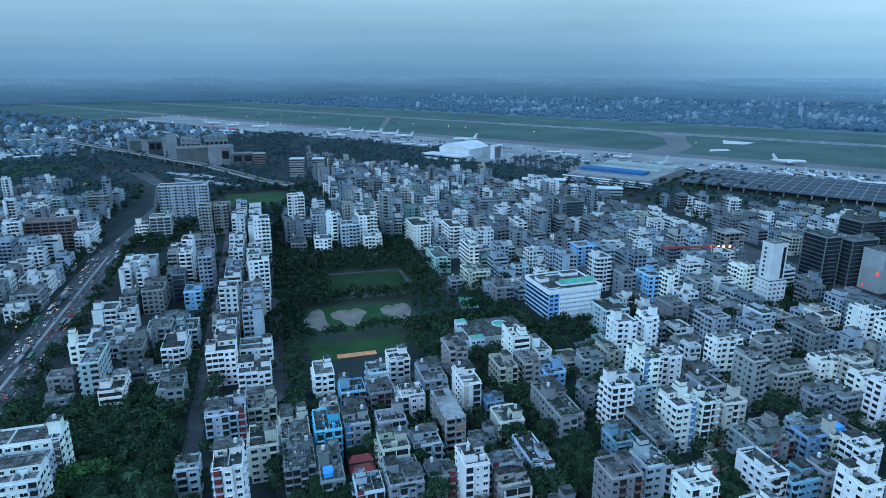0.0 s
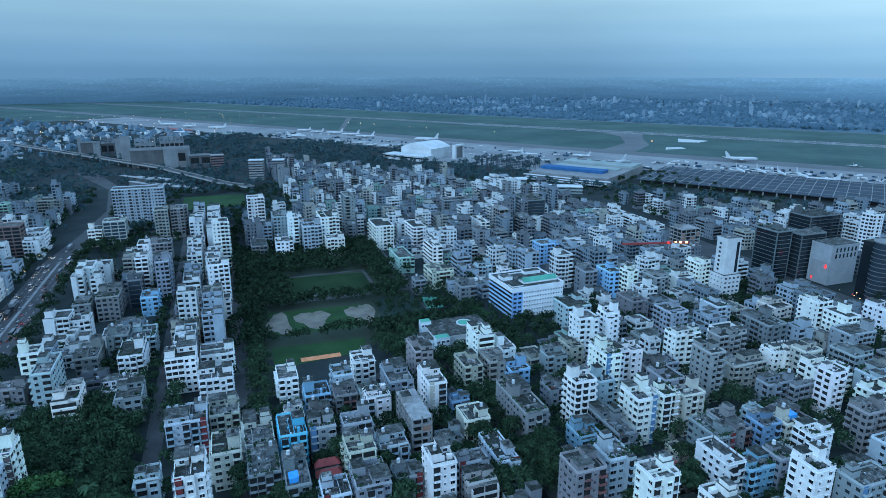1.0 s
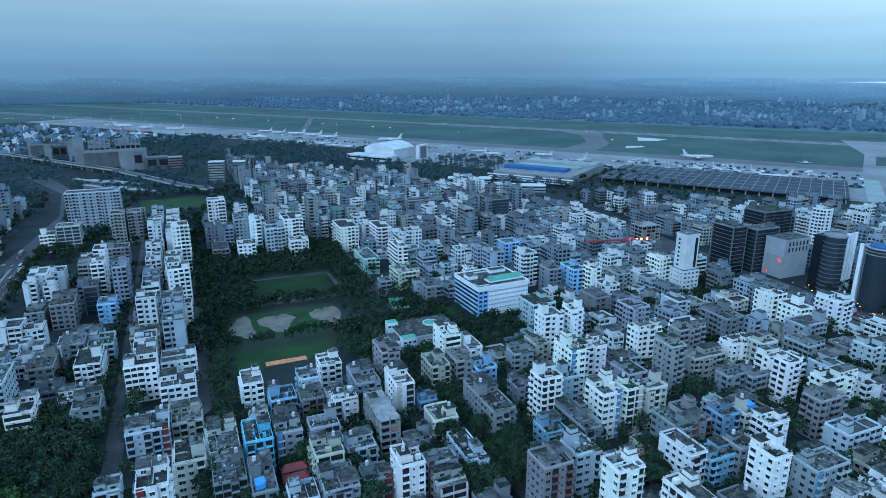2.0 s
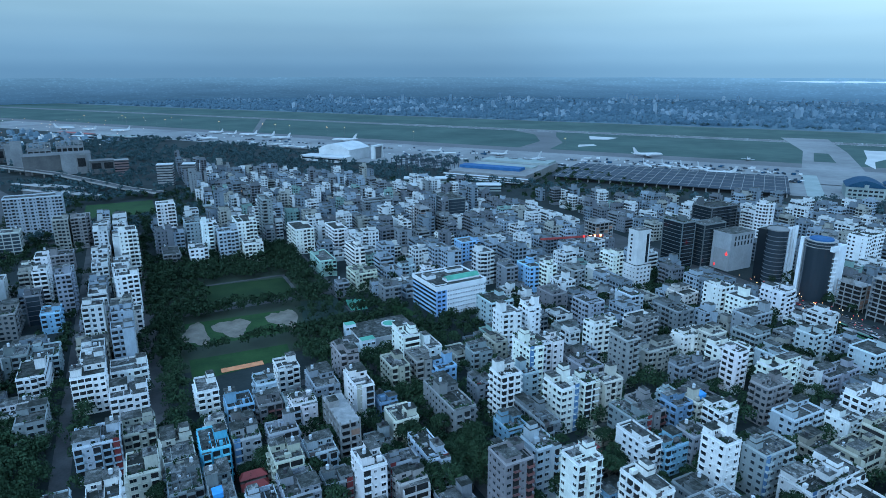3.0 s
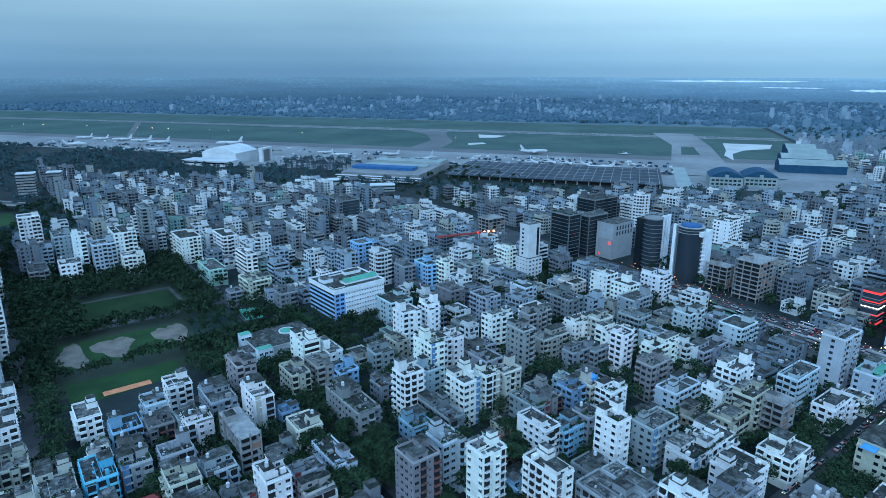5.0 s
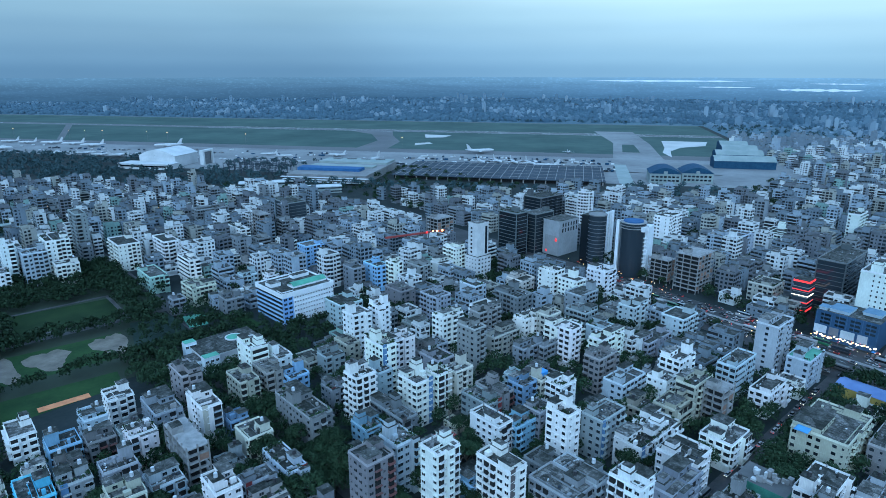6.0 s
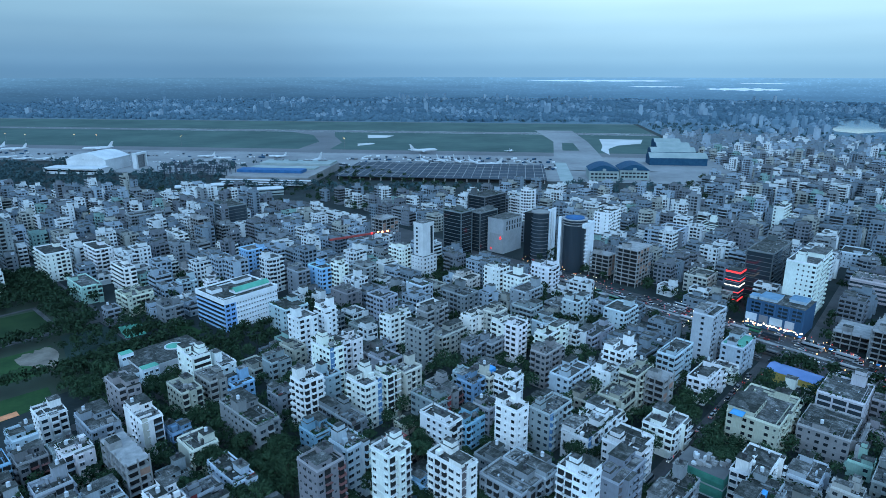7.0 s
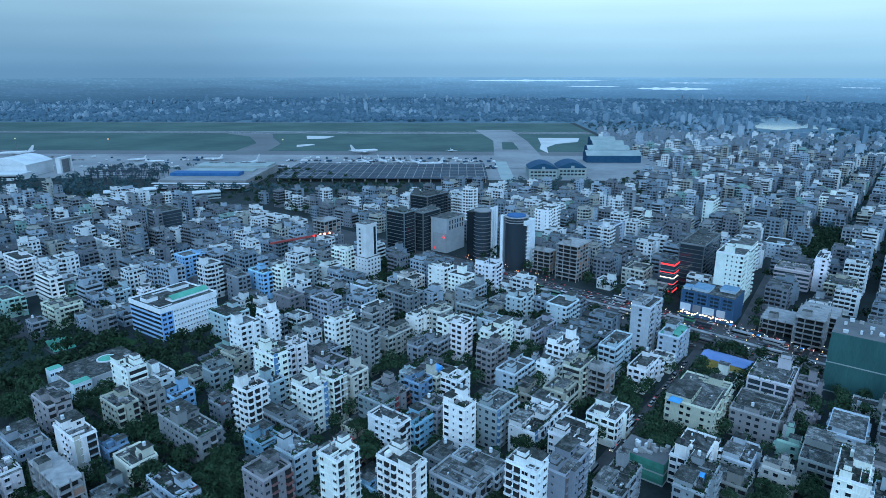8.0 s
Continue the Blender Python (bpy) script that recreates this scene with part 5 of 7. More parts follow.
block(27.2, 222.5, 10.0, 10.0, 5, "g")
block(15.7, 224.2, 10.2, 16.6, 5, "t")
block(125.9, 186.7, 9.3, 10.9, 4, "b")
block(199.5, 107.7, 15.9, 12.2, 4, "w")
block(173.1, 147.3, 11.9, 9.0, 4, "b")
block(221.9, 49.7, 20.9, 11.4, 4, "w")
block(64.5, 218.5, 8.5, 24.3, 6, "n")
block(-94.9, 209.1, 30.0, 11.5, 7, "w")
block(3.2, 230.6, 10.9, 23.4, 4, "c")
block(196.2, 122.1, 16.1, 9.8, 6, "g")
block(89.0, 213.3, 10.4, 12.7, 4, "c")
block(183.8, 145.2, 9.4, 9.0, 5, "g")
block(140.5, 188.9, 8.0, 22.5, 4, "g")
block(171.8, 167.2, 8.5, 16.1, 5, "g")
block(214.6, 108.8, 13.0, 13.8, 4, "w")
block(-95.9, 221.3, 28.0, 11.5, 6, "i")
block(111.8, 214.2, 10.4, 29.6, 5, "p")
block(239.4, 36.1, 16.1, 10.4, 2, "i")
block(227.3, 86.4, 15.7, 12.8, 4, "w")
block(53.7, 238.6, 10.0, 10.0, 5, "w")
block(154.3, 190.7, 9.3, 12.7, 7, "w")
block(135.2, 205.5, 10.3, 9.5, 8, "w")
block(-23.9, 246.9, 15.6, 15.0, 5, "i")
block(248.7, 7.6, 22.0, 18.2, 4, "p")
block(89.5, 232.6, 8.0, 9.0, 3, "b")
block(165.8, 188.5, 8.0, 9.0, 7, "w")
block(-94.9, 233.5, 30.0, 11.5, 7, "w")
block(41.5, 249.1, 10.1, 9.0, 4, "r")
block(79.7, 239.9, 8.2, 18.0, 6, "w")
block(-9.5, 253.3, 11.7, 15.0, 4, "c")
block(51.9, 248.1, 8.5, 8.0, 4, "g")
block(185.9, 172.9, 8.0, 16.4, 4, "r")
block(195.2, 164.4, 9.6, 9.0, 5, "b")
block(29.9, 255.0, 11.0, 11.9, 4, "b")
block(208.5, 152.9, 11.2, 8.6, 5, "w")
block(132.5, 223.2, 8.0, 9.0, 4, "g")
block(234.1, 112.6, 13.8, 10.1, 4, "c")
block(178.8, 189.4, 10.9, 8.6, 6, "c")
block(150.7, 212.8, 8.0, 10.1, 6, "i")
block(204.9, 162.1, 8.7, 8.6, 5, "c")
block(175.8, 200.9, 10.0, 13.2, 7, "g")
block(42.8, 263.7, 8.7, 11.5, 5, "i")
block(68.1, 259.0, 11.0, 19.8, 4, "g")
block(261.3, 59.1, 30.0, 19.8, 5, "y")
block(157.3, 220.3, 8.0, 14.2, 9, "w")
block(251.9, 100.5, 11.2, 9.0, 6, "n")
block(249.7, 111.0, 16.4, 9.0, 6, "c")
block(271.1, 36.6, 22.0, 18.8, 4, "p")
block(103.0, 253.8, 9.1, 15.2, 5, "c")
block(125.0, 245.4, 10.2, 9.0, 4, "b")
block(238.9, 139.1, 19.2, 10.5, 4, "i")
block(19.0, 276.5, 9.0, 15.0, 4, "w")
block(115.4, 254.2, 8.0, 14.9, 5, "p")
block(162.8, 227.6, 8.0, 16.8, 8, "w")
block(281.6, 4.6, 22.0, 13.1, 3, "i")
block(253.3, 128.2, 11.3, 9.0, 4, "w")
block(83.7, 272.0, 8.7, 16.5, 6, "p")
block(240.1, 153.5, 14.8, 9.0, 6, "r")
block(-49.1, 282.2, 10.9, 15.0, 4, "g")
block(56.6, 281.1, 10.3, 12.5, 4, "w")
block(-12.7, 287.8, 14.9, 15.0, 4, "w")
block(176.5, 229.7, 10.1, 9.0, 7, "w")
block(149.1, 252.8, 10.2, 9.0, 4, "g")
block(280.8, 90.6, 20.4, 9.1, 4, "w")
block(207.7, 210.1, 8.4, 12.5, 8, "p")
block(267.1, 128.1, 15.1, 10.4, 6, "w")
block(-74.7, 288.8, 10.2, 16.0, 4, "w")
block(129.9, 271.4, 8.0, 14.1, 4, "w")
block(232.5, 192.6, 16.5, 7.4, 4, "g")
block(299.7, 36.8, 22.0, 17.7, 5, "q")
block(119.3, 278.2, 8.8, 15.6, 6, "w")
block(283.9, 107.1, 22.0, 9.0, 6, "i")
block(-28.3, 302.6, 13.9, 15.0, 6, "w")
block(-98.4, 289.3, 10.9, 9.0, 2, "g")
block(243.2, 185.3, 17.8, 3.2, 4, "g")
block(250.0, 179.4, 9.9, 7.3, 7, "w")
block(164.1, 260.5, 8.2, 12.1, 4, "c")
block(262.1, 165.0, 20.0, 8.3, 6, "w")
block(-85.0, 302.9, 8.0, 22.0, 7, "i")
block(-12.1, 314.5, 16.0, 15.0, 4, "w")
block(233.8, 213.2, 20.0, 9.0, 4, "c")
block(253.3, 191.3, 9.8, 7.6, 6, "w")
block(174.2, 265.7, 10.8, 10.7, 8, "w")
block(305.4, 89.5, 11.1, 10.3, 2, "w")
block(214.8, 236.3, 15.1, 9.0, 7, "w")
block(-100.2, 304.3, 11.3, 8.3, 4, "r")
block(264.6, 191.3, 11.7, 10.5, 5, "w")
block(-93.3, 314.2, 8.1, 10.1, 8, "w")
block(276.0, 176.9, 10.3, 14.3, 5, "i")
block(190.7, 267.0, 8.0, 9.0, 8, "w")
block(208.1, 257.0, 12.3, 9.0, 4, "g")
block(263.2, 204.1, 10.9, 9.0, 6, "y")
green_top(block(321.4, 89.2, 19.7, 10.8, 5, "i"), 19.7, 10.8, 5)
block(-53.5, 330.2, 11.5, 21.2, 4, "w")
block(240.7, 232.4, 17.2, 8.2, 6, "r")
block(258.1, 214.3, 16.7, 9.0, 5, "w")
block(296.4, 157.8, 24.0, 9.5, 3, "g")
block(322.6, 105.6, 19.4, 10.5, 9, "i")
block(-73.8, 334.6, 10.6, 21.5, 4, "r")
block(250.5, 242.8, 14.2, 11.3, 5, "w")
block(288.4, 199.7, 12.1, 14.2, 5, "g")
block(-61.6, 348.1, 10.3, 13.4, 5, "g")
block(-49.7, 351.0, 12.0, 17.2, 4, "i")
block(-28.7, 353.6, 14.7, 15.0, 4, "c")
block(236.0, 270.8, 12.2, 14.7, 6, "g")
block(324.0, 157.1, 16.6, 13.7, 5, "i")
block(191.9, 306.2, 15.7, 18.2, 5, "i")
block(273.3, 239.8, 12.8, 18.1, 6, "g")
block(318.6, 184.2, 14.6, 10.9, 5, "i")
block(284.1, 246.7, 8.0, 16.6, 4, "i")
block(231.1, 300.8, 10.8, 17.0, 5, "r")
block(313.8, 218.1, 19.0, 12.0, 5, "g")
block(272.4, 275.5, 9.0, 15.1, 5, "i")
block(386.3, 32.6, 22.0, 15.4, 6, "n")
block(-11.7, 392.2, 15.4, 15.0, 4, "w")
block(146.1, 365.6, 11.7, 12.0, 4, "g")
block(-28.5, 394.5, 14.8, 15.0, 4, "g")
block(322.6, 232.6, 9.6, 15.4, 6, "w")
block(321.0, 248.5, 10.9, 13.6, 7, "w")
block(312.0, 268.1, 13.5, 13.9, 4, "y")
block(122.0, 395.1, 8.0, 9.0, 3, "g")
block(413.6, 30.9, 22.0, 20.1, 4, "n")
block(251.8, 333.3, 8.2, 9.0, 7, "w")
block(-52.4, 415.3, 10.2, 15.0, 4, "b")
block(229.6, 350.7, 9.6, 13.4, 6, "g")
block(-9.8, 422.6, 13.1, 15.0, 9, "w")
block(245.1, 346.3, 9.9, 16.7, 6, "b")
block(355.4, 231.8, 13.4, 14.8, 6, "w")
block(-75.9, 419.1, 13.0, 22.0, 5, "p")
block(-90.3, 416.5, 10.3, 17.0, 4, "g")
block(140.3, 405.0, 16.6, 19.5, 4, "c")
block(273.0, 333.2, 9.3, 17.1, 5, "g")
block(-62.3, 434.4, 8.3, 15.0, 6, "d")
block(190.2, 399.5, 8.4, 9.6, 3, "w")
block(-45.4, 441.7, 8.7, 15.0, 9, "g")
block(295.9, 332.7, 12.3, 11.3, 4, "w")
block(177.9, 411.5, 11.4, 9.0, 3, "i")
block(309.7, 333.6, 9.4, 14.0, 7, "w")
block(429.8, 150.2, 19.5, 16.2, 4, "c")
block(-11.5, 455.4, 15.9, 15.0, 5, "w")
block(412.8, 193.7, 23.4, 17.3, 9, "n")
block(-28.3, 457.0, 11.4, 15.0, 4, "i")
block(-59.1, 454.8, 8.0, 15.0, 9, "w")
block(410.0, 216.8, 11.1, 16.2, 6, "n")
block(-93.6, 455.8, 9.9, 15.0, 8, "w")
block(264.1, 385.1, 12.0, 9.0, 6, "y")
block(-155.2, 440.9, 15.5, 19.6, 4, "g")
block(125.3, 452.5, 12.1, 29.7, 4, "e")
block(435, 86, 38, 17, 12, "w")
block(398, 50, 23, 18, 3, "n")
block(-47.8, 469.7, 11.3, 15.0, 7, "g")
block(471.5, 27.2, 22.0, 17.6, 5, "c")
block(231.4, 413.1, 15.2, 13.5, 7, "b")
block(151.1, 450.8, 8.0, 22.8, 6, "w")
block(191.7, 440.4, 8.0, 9.0, 3, "k")
block(455, 115, 42, 17, 11, "d")
block(486.1, 57.4, 19.2, 22.5, 5, "P")
block(181.1, 455.0, 16.9, 9.3, 4, "w")
block(-159.8, 473.1, 17.5, 18.8, 4, "w")
block(498.0, 42.2, 22.0, 6.6, 8, "w")
block(-70.1, 495.4, 8.0, 15.0, 7, "w")
block(209.3, 461.6, 9.9, 14.5, 4, "r")
block(-7.2, 507.3, 11.6, 15.0, 12, "w")
block(-63.2, 505.1, 8.0, 15.0, 8, "w")
block(383.0, 339.6, 14.2, 20.1, 12, "d")
block(41.2, 512.5, 13.6, 15.0, 5, "w")
block(82.5, 507.6, 14.8, 14.8, 5, "w")
block(21.4, 520.8, 12.3, 24.4, 4, "r")
block(65.2, 519.7, 15.3, 15.8, 8, "i")
block(239.1, 467.8, 11.6, 16.1, 4, "w")
block(408.1, 332.2, 24.0, 12.6, 11, "d")
block(153.2, 505.3, 11.6, 27.6, 7, "w")
block(51.2, 531.8, 8.0, 15.0, 10, "w")
block(125.9, 519.7, 16.0, 29.3, 7, "w")
block(81.0, 529.3, 15.5, 27.5, 10, "w")
block(-27.6, 537.7, 13.3, 15.0, 5, "w")
block(359.6, 406.3, 19.5, 15.0, 8, "n")
block(-54.0, 540.3, 15.1, 15.0, 5, "r")
block(510.1, 207.4, 22.0, 18.1, 7, "i")
block(57.2, 552.1, 8.0, 28.6, 8, "w")
block(482.0, 388.0, 34.0, 22.0, 10, "d")
block(503.0, 352.0, 12.0, 10.0, 12, "w")
block(42.2, 557.0, 12.4, 25.8, 9, "g")
block(218.5, 514.1, 8.0, 26.6, 6, "w")
block(494.4, 260.1, 23.7, 12.5, 10, "w")
block(-9.6, 560.5, 15.1, 15.0, 8, "w")
block(239.9, 515.3, 11.0, 18.7, 9, "n")
block(105.8, 566.3, 8.0, 25.4, 13, "g")
block(571.0, 82.1, 22.0, 18.4, 4, "i")
block(24.0, 582.0, 14.5, 12.0, 13, "w")
block(-202.0, 562.0, 11.6, 13.9, 6, "g")
block(600.9, 27.7, 22.0, 14.1, 4, "w")
block(581.2, 194.9, 30.0, 28.8, 4, "w")
block(-205.6, 579.7, 11.4, 15.9, 10, "w")
block(-96.9, 608.1, 18.1, 15.0, 7, "q")
block(-112.9, 608.2, 11.7, 15.0, 5, "w")
block(-184.0, 588.0, 42.0, 14.0, 9, "R")
block(-58.7, 616.6, 11.9, 15.0, 9, "p")
block(-45.3, 618.2, 11.1, 15.0, 9, "p")
block(-159.1, 603.4, 18.0, 17.3, 6, "w")
block(293.7, 559.7, 19.8, 28.0, 8, "d")
block(-44.9, 636.2, 15.2, 15.0, 8, "r")
block(226.0, 596.8, 30.4, 15.0, 7, "g")
block(625.0, 152.4, 22.0, 9.0, 10, "w")
block(-82.0, 669.0, 46.0, 17.0, 13, "i")
block(-222.1, 711.6, 8.0, 9.0, 6, "w")
block(-212.6, 724.8, 8.0, 12.1, 7, "e")
block(-175.7, 735.1, 22.6, 15.0, 7, "p")
block(771.8, 65.3, 22.0, 23.6, 7, "w")
block(-247.8, 805.7, 8.0, 9.0, 5, "b")

for u, v, w, d, h in ((244.2, 64.3, 4.6, 4.8, 2.1), (258.2, 61.4, 2.6, 4.0, 1.6)):
    s = Solid()
    s.loft(w, d, ((0.1, h - 0.5), (0, h - 0.25), (-0.7, h)), surface("blue_tarpaulin", (0.03, 0.22, 0.50), (0.05, 0.33, 0.62), 0.4, 0.6), None)
    for a, b in ((-1, -1), (1, -1), (1, 1), (-1, 1)):
        s.tube((a * (w / 2 - 0.2), b * (d / 2 - 0.2), 0), (a * (w / 2 - 0.2), b * (d / 2 - 0.2), h - 0.3), 0.06, 0.06, STEEL, 5)
    thing_mesh = new("roof_awning", s.mesh("roof_awning"))
    thing_mesh.matrix_basis = town(u, v, 5 * STOREY + 0.1)
    tagged(thing_mesh, "blue tarpaulin awning on a roof terrace", "awning")

# ---- the rest of the town ----
def taken(u, v, hw, hd, gap=1.2):
    return any(abs(u - a) < hw + c + gap and abs(v - b) < hd + e + gap for a, b, c, e in placed)


def open_ground(u, v, r):
    """True where streets, park, grove or airfield keep the plots free."""
    if -150 - r < u < -118 + r or -45 - r < u < -33 + r or -6.5 - r < u < 3.5 + r:
        return True
    mid = 348 + 34 * (v + 120) / 380 if v < 260 else 381 + 24 * (v - 260) / 360
    if abs(u - mid) < 20 + r or (v < 150 and mid - 32 - r < u < mid) or (95 < u < 386 and 73 - r < v < 83 + r) or (386 <= u < 520 and abs(v - 66 - (u - 386) * 0.063) < 5 + 0.6 * r) or (0 < u < 118 + r and 274 - r < v < 540 + r):
        return True
    if -120 < u < -44 and v > 515 or -60 < u < 25 and 725 < v < 825:
        return True
    if u < -30 and 195 < v < 292:
        return True
    if 100 - r < u < 110 + r and v < 290 or 135 < u < 205 and 300 - r < v < 372:
        return True
    if 545 < u < 680 and 36 < v < 68:
        return True
    if 85 < u < 142 and 275 - r < v < 400:
        return True
    if -14 - r < u < 66 + r and 690 < v < 765:
        return True
    c, s = math.cos(GRID), math.sin(GRID)
    x, y = u * c - v * s, u * s + v * c
    a = radians(-38)
    along, out = x * math.cos(a) + y * math.sin(a), -x * math.sin(a) + y * math.cos(a)
    return (out > (700 if along < -420 else 715 if along < -60 else 770) and along < (330 if out > 900 else 250)) or (u < 55 and v > 640 and not (u < -162 and v < 800) and not (u < -240 and v < 900))


def lattice(r0, r1, step_u, step_v, seed):
    """Plots in rows that back onto one another, inside the sector that the camera sweeps."""
    rng = random.Random(seed)
    n_u, n_v = int(r1 / step_u) + 2, int(r1 / step_v) + 2
    for iv in range(-n_v // 3, n_v):
        for iu in range(-n_u // 2, n_u):
            u = iu * step_u + (4 if iu % 2 else 0) + rng.uniform(-0.8, 0.8)
            v = iv * step_v + (5 if iv % 2 else 0) + rng.uniform(-1, 1)
            r = math.hypot(u, v)
            heading = math.degrees(math.atan2(-u, v)) + 16
            if r0 <= r < r1 and -78 < heading < 39:
                yield u, v, rng


TONES = "wwwwwwwwwwiiiiiigggggggggccpprrrrrekyk"
# house paints scaled darker and bluer, distance haze put into the colour
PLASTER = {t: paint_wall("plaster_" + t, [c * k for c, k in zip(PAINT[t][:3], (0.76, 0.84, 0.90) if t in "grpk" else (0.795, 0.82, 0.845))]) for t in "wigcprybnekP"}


def joined_house(s, u, v, w, d, floors, tone, rng, detail):
    """A house of the joined rest: wall, parapet, stair house, and by distance its windows and balconies."""
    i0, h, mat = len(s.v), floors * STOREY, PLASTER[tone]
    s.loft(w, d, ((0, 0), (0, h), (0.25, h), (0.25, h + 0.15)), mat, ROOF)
    if detail and rng.random() < 0.6:      # a lower wing or a bay that steps out
        q, out = w * rng.uniform(0.3, 0.5), rng.uniform(0.9, 2.2)
        s.loft(q, out, ((0, 0), (0, h + rng.choice((0.9, 1.4, -3.05)))), mat, ROOF, rng.choice((-1, 1)) * (w - q) / 2, -d / 2 - out / 2)
    if detail:
        q = rng.uniform(0.4, 0.6)
        if rng.random() < 0.5:
            s.loft(w * q, d * 0.5, ((0, h + 0.15), (0, h + 2.9)), mat, ROOF, rng.choice((-1, 1)) * w * (1 - q) / 2, d * 0.2)
    if detail:
        s.rim(w, d, 0.2, h + 0.15, h + 1.1, mat)
    x, y = rng.choice((-1, 1)) * (w / 2 - 2.4), rng.uniform(-d / 4, d / 4)
    top = h + rng.choice((2.8, 2.8, 4.6))
    s.loft(4, 5, ((0, h), (0, top), (0.2, top), (0.2, top + 0.15)), mat, ROOF, x, y)
    if detail > 1:
        for k in range(rng.randint(1, 4)):
            a, b = rng.uniform(-w / 2 + 0.6, w / 2 - 2.4), rng.uniform(-d / 2 + 0.6, d / 2 - 2.4)
            s.box(a, a + rng.uniform(0.6, 2.2), b, b + rng.uniform(0.6, 2.2), h + 0.15, h + rng.uniform(0.6, 2.4), rng.choice((mat, CEMENT, TANK_B, TANK_W)))
    if detail:
        for m, length, blank in ((pose(0, -d / 2, 0), w, False), (pose(-w / 2, 0, 0, 0, 0, -90), d, u < 0), (pose(w / 2, 0, 0, 0, 0, 90), d, True)):
            if u > 250 and m.translation.x > 1:      # never seen
                continue
            for kind, key, along, f in face_plan(rng, length, floors, blank, False):
                at = m @ pose(along, 0, f * STOREY + 1.55)
                a, b = (key / 2, 1.05) if kind == "gallery" else (key[0] * 0.52, key[1] * 0.54 if kind == "window" else 1.05)
                # balconies and galleries get a near-black quad painted as their shade
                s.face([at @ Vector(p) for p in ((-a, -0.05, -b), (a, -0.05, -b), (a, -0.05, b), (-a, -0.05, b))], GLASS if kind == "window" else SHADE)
                if kind != "window" and detail > 1:
                    q = len(s.v)
                    s.box(-a, a, -1.1, 0, -1.42, -0.5, mat)
                    s.turned(q, at)
    s.turned(i0, town(u, v, 0, rng.choice((0, 0, 0, 2, -3))))


near_rest, jr = [], random.Random(78)
for u, v, rng in lattice(150, 640, 14.5, 17.5, 3):
    w, d = rng.uniform(9.5, 12.5), rng.uniform(10.5, 14.5)
    r = math.hypot(u, v)
    floors = rng.choice((2, 3, 4, 5, 5, 6, 6, 6, 7, 8)) if r > 430 else rng.choice((1, 2, 2, 3, 3, 4, 5)) if r > 300 else rng.choice((1, 1, 2, 2, 3, 4))
    if 300 < u < 480:
        floors = min(floors, 5)
    if rng.random() < (0.34 if r < 340 else 0.15) or open_ground(u, v, 5.0) or (u < -150 and rng.random() < 0.2):
        continue
    if taken(u, v, w / 2, d / 2):
        w, d = w * 0.68, d * 0.68
        if taken(u, v, w / 2, d / 2, 0.5):
            continue
    near_rest.append((r, u, v, w, d, floors, rng.choice(TONES if u > 0 else "wwwwwwwiiigcprr")))
for j in range(30):      # the close row of white houses beside the park
    for u in (-27.0, -13.0):
        v = 292 + 12.4 * j + (3 if u < -20 else 0)
        if not taken(u, v, 5.2, 5.0, 0.4):
            near_rest.append((math.hypot(u, v), u, v, 10.4, 10.5, jr.choice((5, 6, 6, 7, 8, 9)), jr.choice("wwwwwwic")))
near_rest.sort()
# the nearest are things of their own, the others one joined mass
N_THINGS = 300
joined = Solid()
jr = random.Random(77)
for r, u, v, w, d, floors, tone in near_rest:
    if N_HOUSE[0] < N_THINGS:
        house(u, v, w, d, floors, tone if tone != "n" else "g", near=False)
    else:
        joined_house(joined, u, v, w, d, floors, tone, jr, 2)
        placed.append((u, v, w / 2, d / 2))
for u, v, rng in lattice(640, 1250, 13.2, 15.4, 9):
    if rng.random() < 0.16 or open_ground(u, v, 5):
        continue
    floors = rng.choice((2, 3, 3, 4, 4, 5, 5, 6, 7)) + (rng.randint(2, 5) if rng.random() < 0.05 else 0)
    joined_house(joined, u, v, rng.uniform(7, 10.8), rng.uniform(8.5, 12), floors, rng.choice(TONES), rng, 1)
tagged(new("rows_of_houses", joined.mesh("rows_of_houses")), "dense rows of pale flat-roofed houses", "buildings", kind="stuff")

far_joined = Solid()
for u, v, rng in lattice(1250, 1640, 19.0, 22.0, 19):
    if rng.random() < 0.25 or open_ground(u, v, 7):
        continue
    floors = rng.choice((1, 2, 3, 3, 4, 4, 5)) + (rng.randint(3, 6) if rng.random() < 0.04 else 0)
    joined_house(far_joined, u, v, rng.uniform(8, 13), rng.uniform(9, 14), floors, rng.choice("wiiigggg"), rng, 0)
rng = random.Random(21)
C16, S16 = math.cos(GRID), math.sin(GRID)
A38 = radians(-38)


def airfield_place(x, y):
    return x * math.cos(A38) + y * math.sin(A38), -x * math.sin(A38) + y * math.cos(A38)


# pale bluish walls and roofs: haze is mixed into their colour
FAR_WALL = [surface("hazed_plaster_" + k, [c * 0.85 for c in t], t, 0.02, 0.9, bump=0) for k, t in (("dim", (0.12, 0.20, 0.26)), ("grey", (0.16, 0.24, 0.30)), ("pale", (0.24, 0.32, 0.38)))]
FAR_ROOF = surface("hazed_roof", (0.11, 0.18, 0.23), (0.17, 0.24, 0.29), 0.02, 0.9, bump=0)


def far_house(x, y, w, d, h, mat, turn):
    i0 = len(far_joined.v)
    far_joined.loft(w, d, ((0, 0), (0, h)), mat, FAR_ROOF)
    if h > 9:
        far_joined.loft(w * 0.4, d * 0.4, ((0, h), (0, h + 3)), mat, FAR_ROOF, w * 0.15, 0)
    far_joined.turned(i0, pose(x, y, 0, 0, 0, turn))


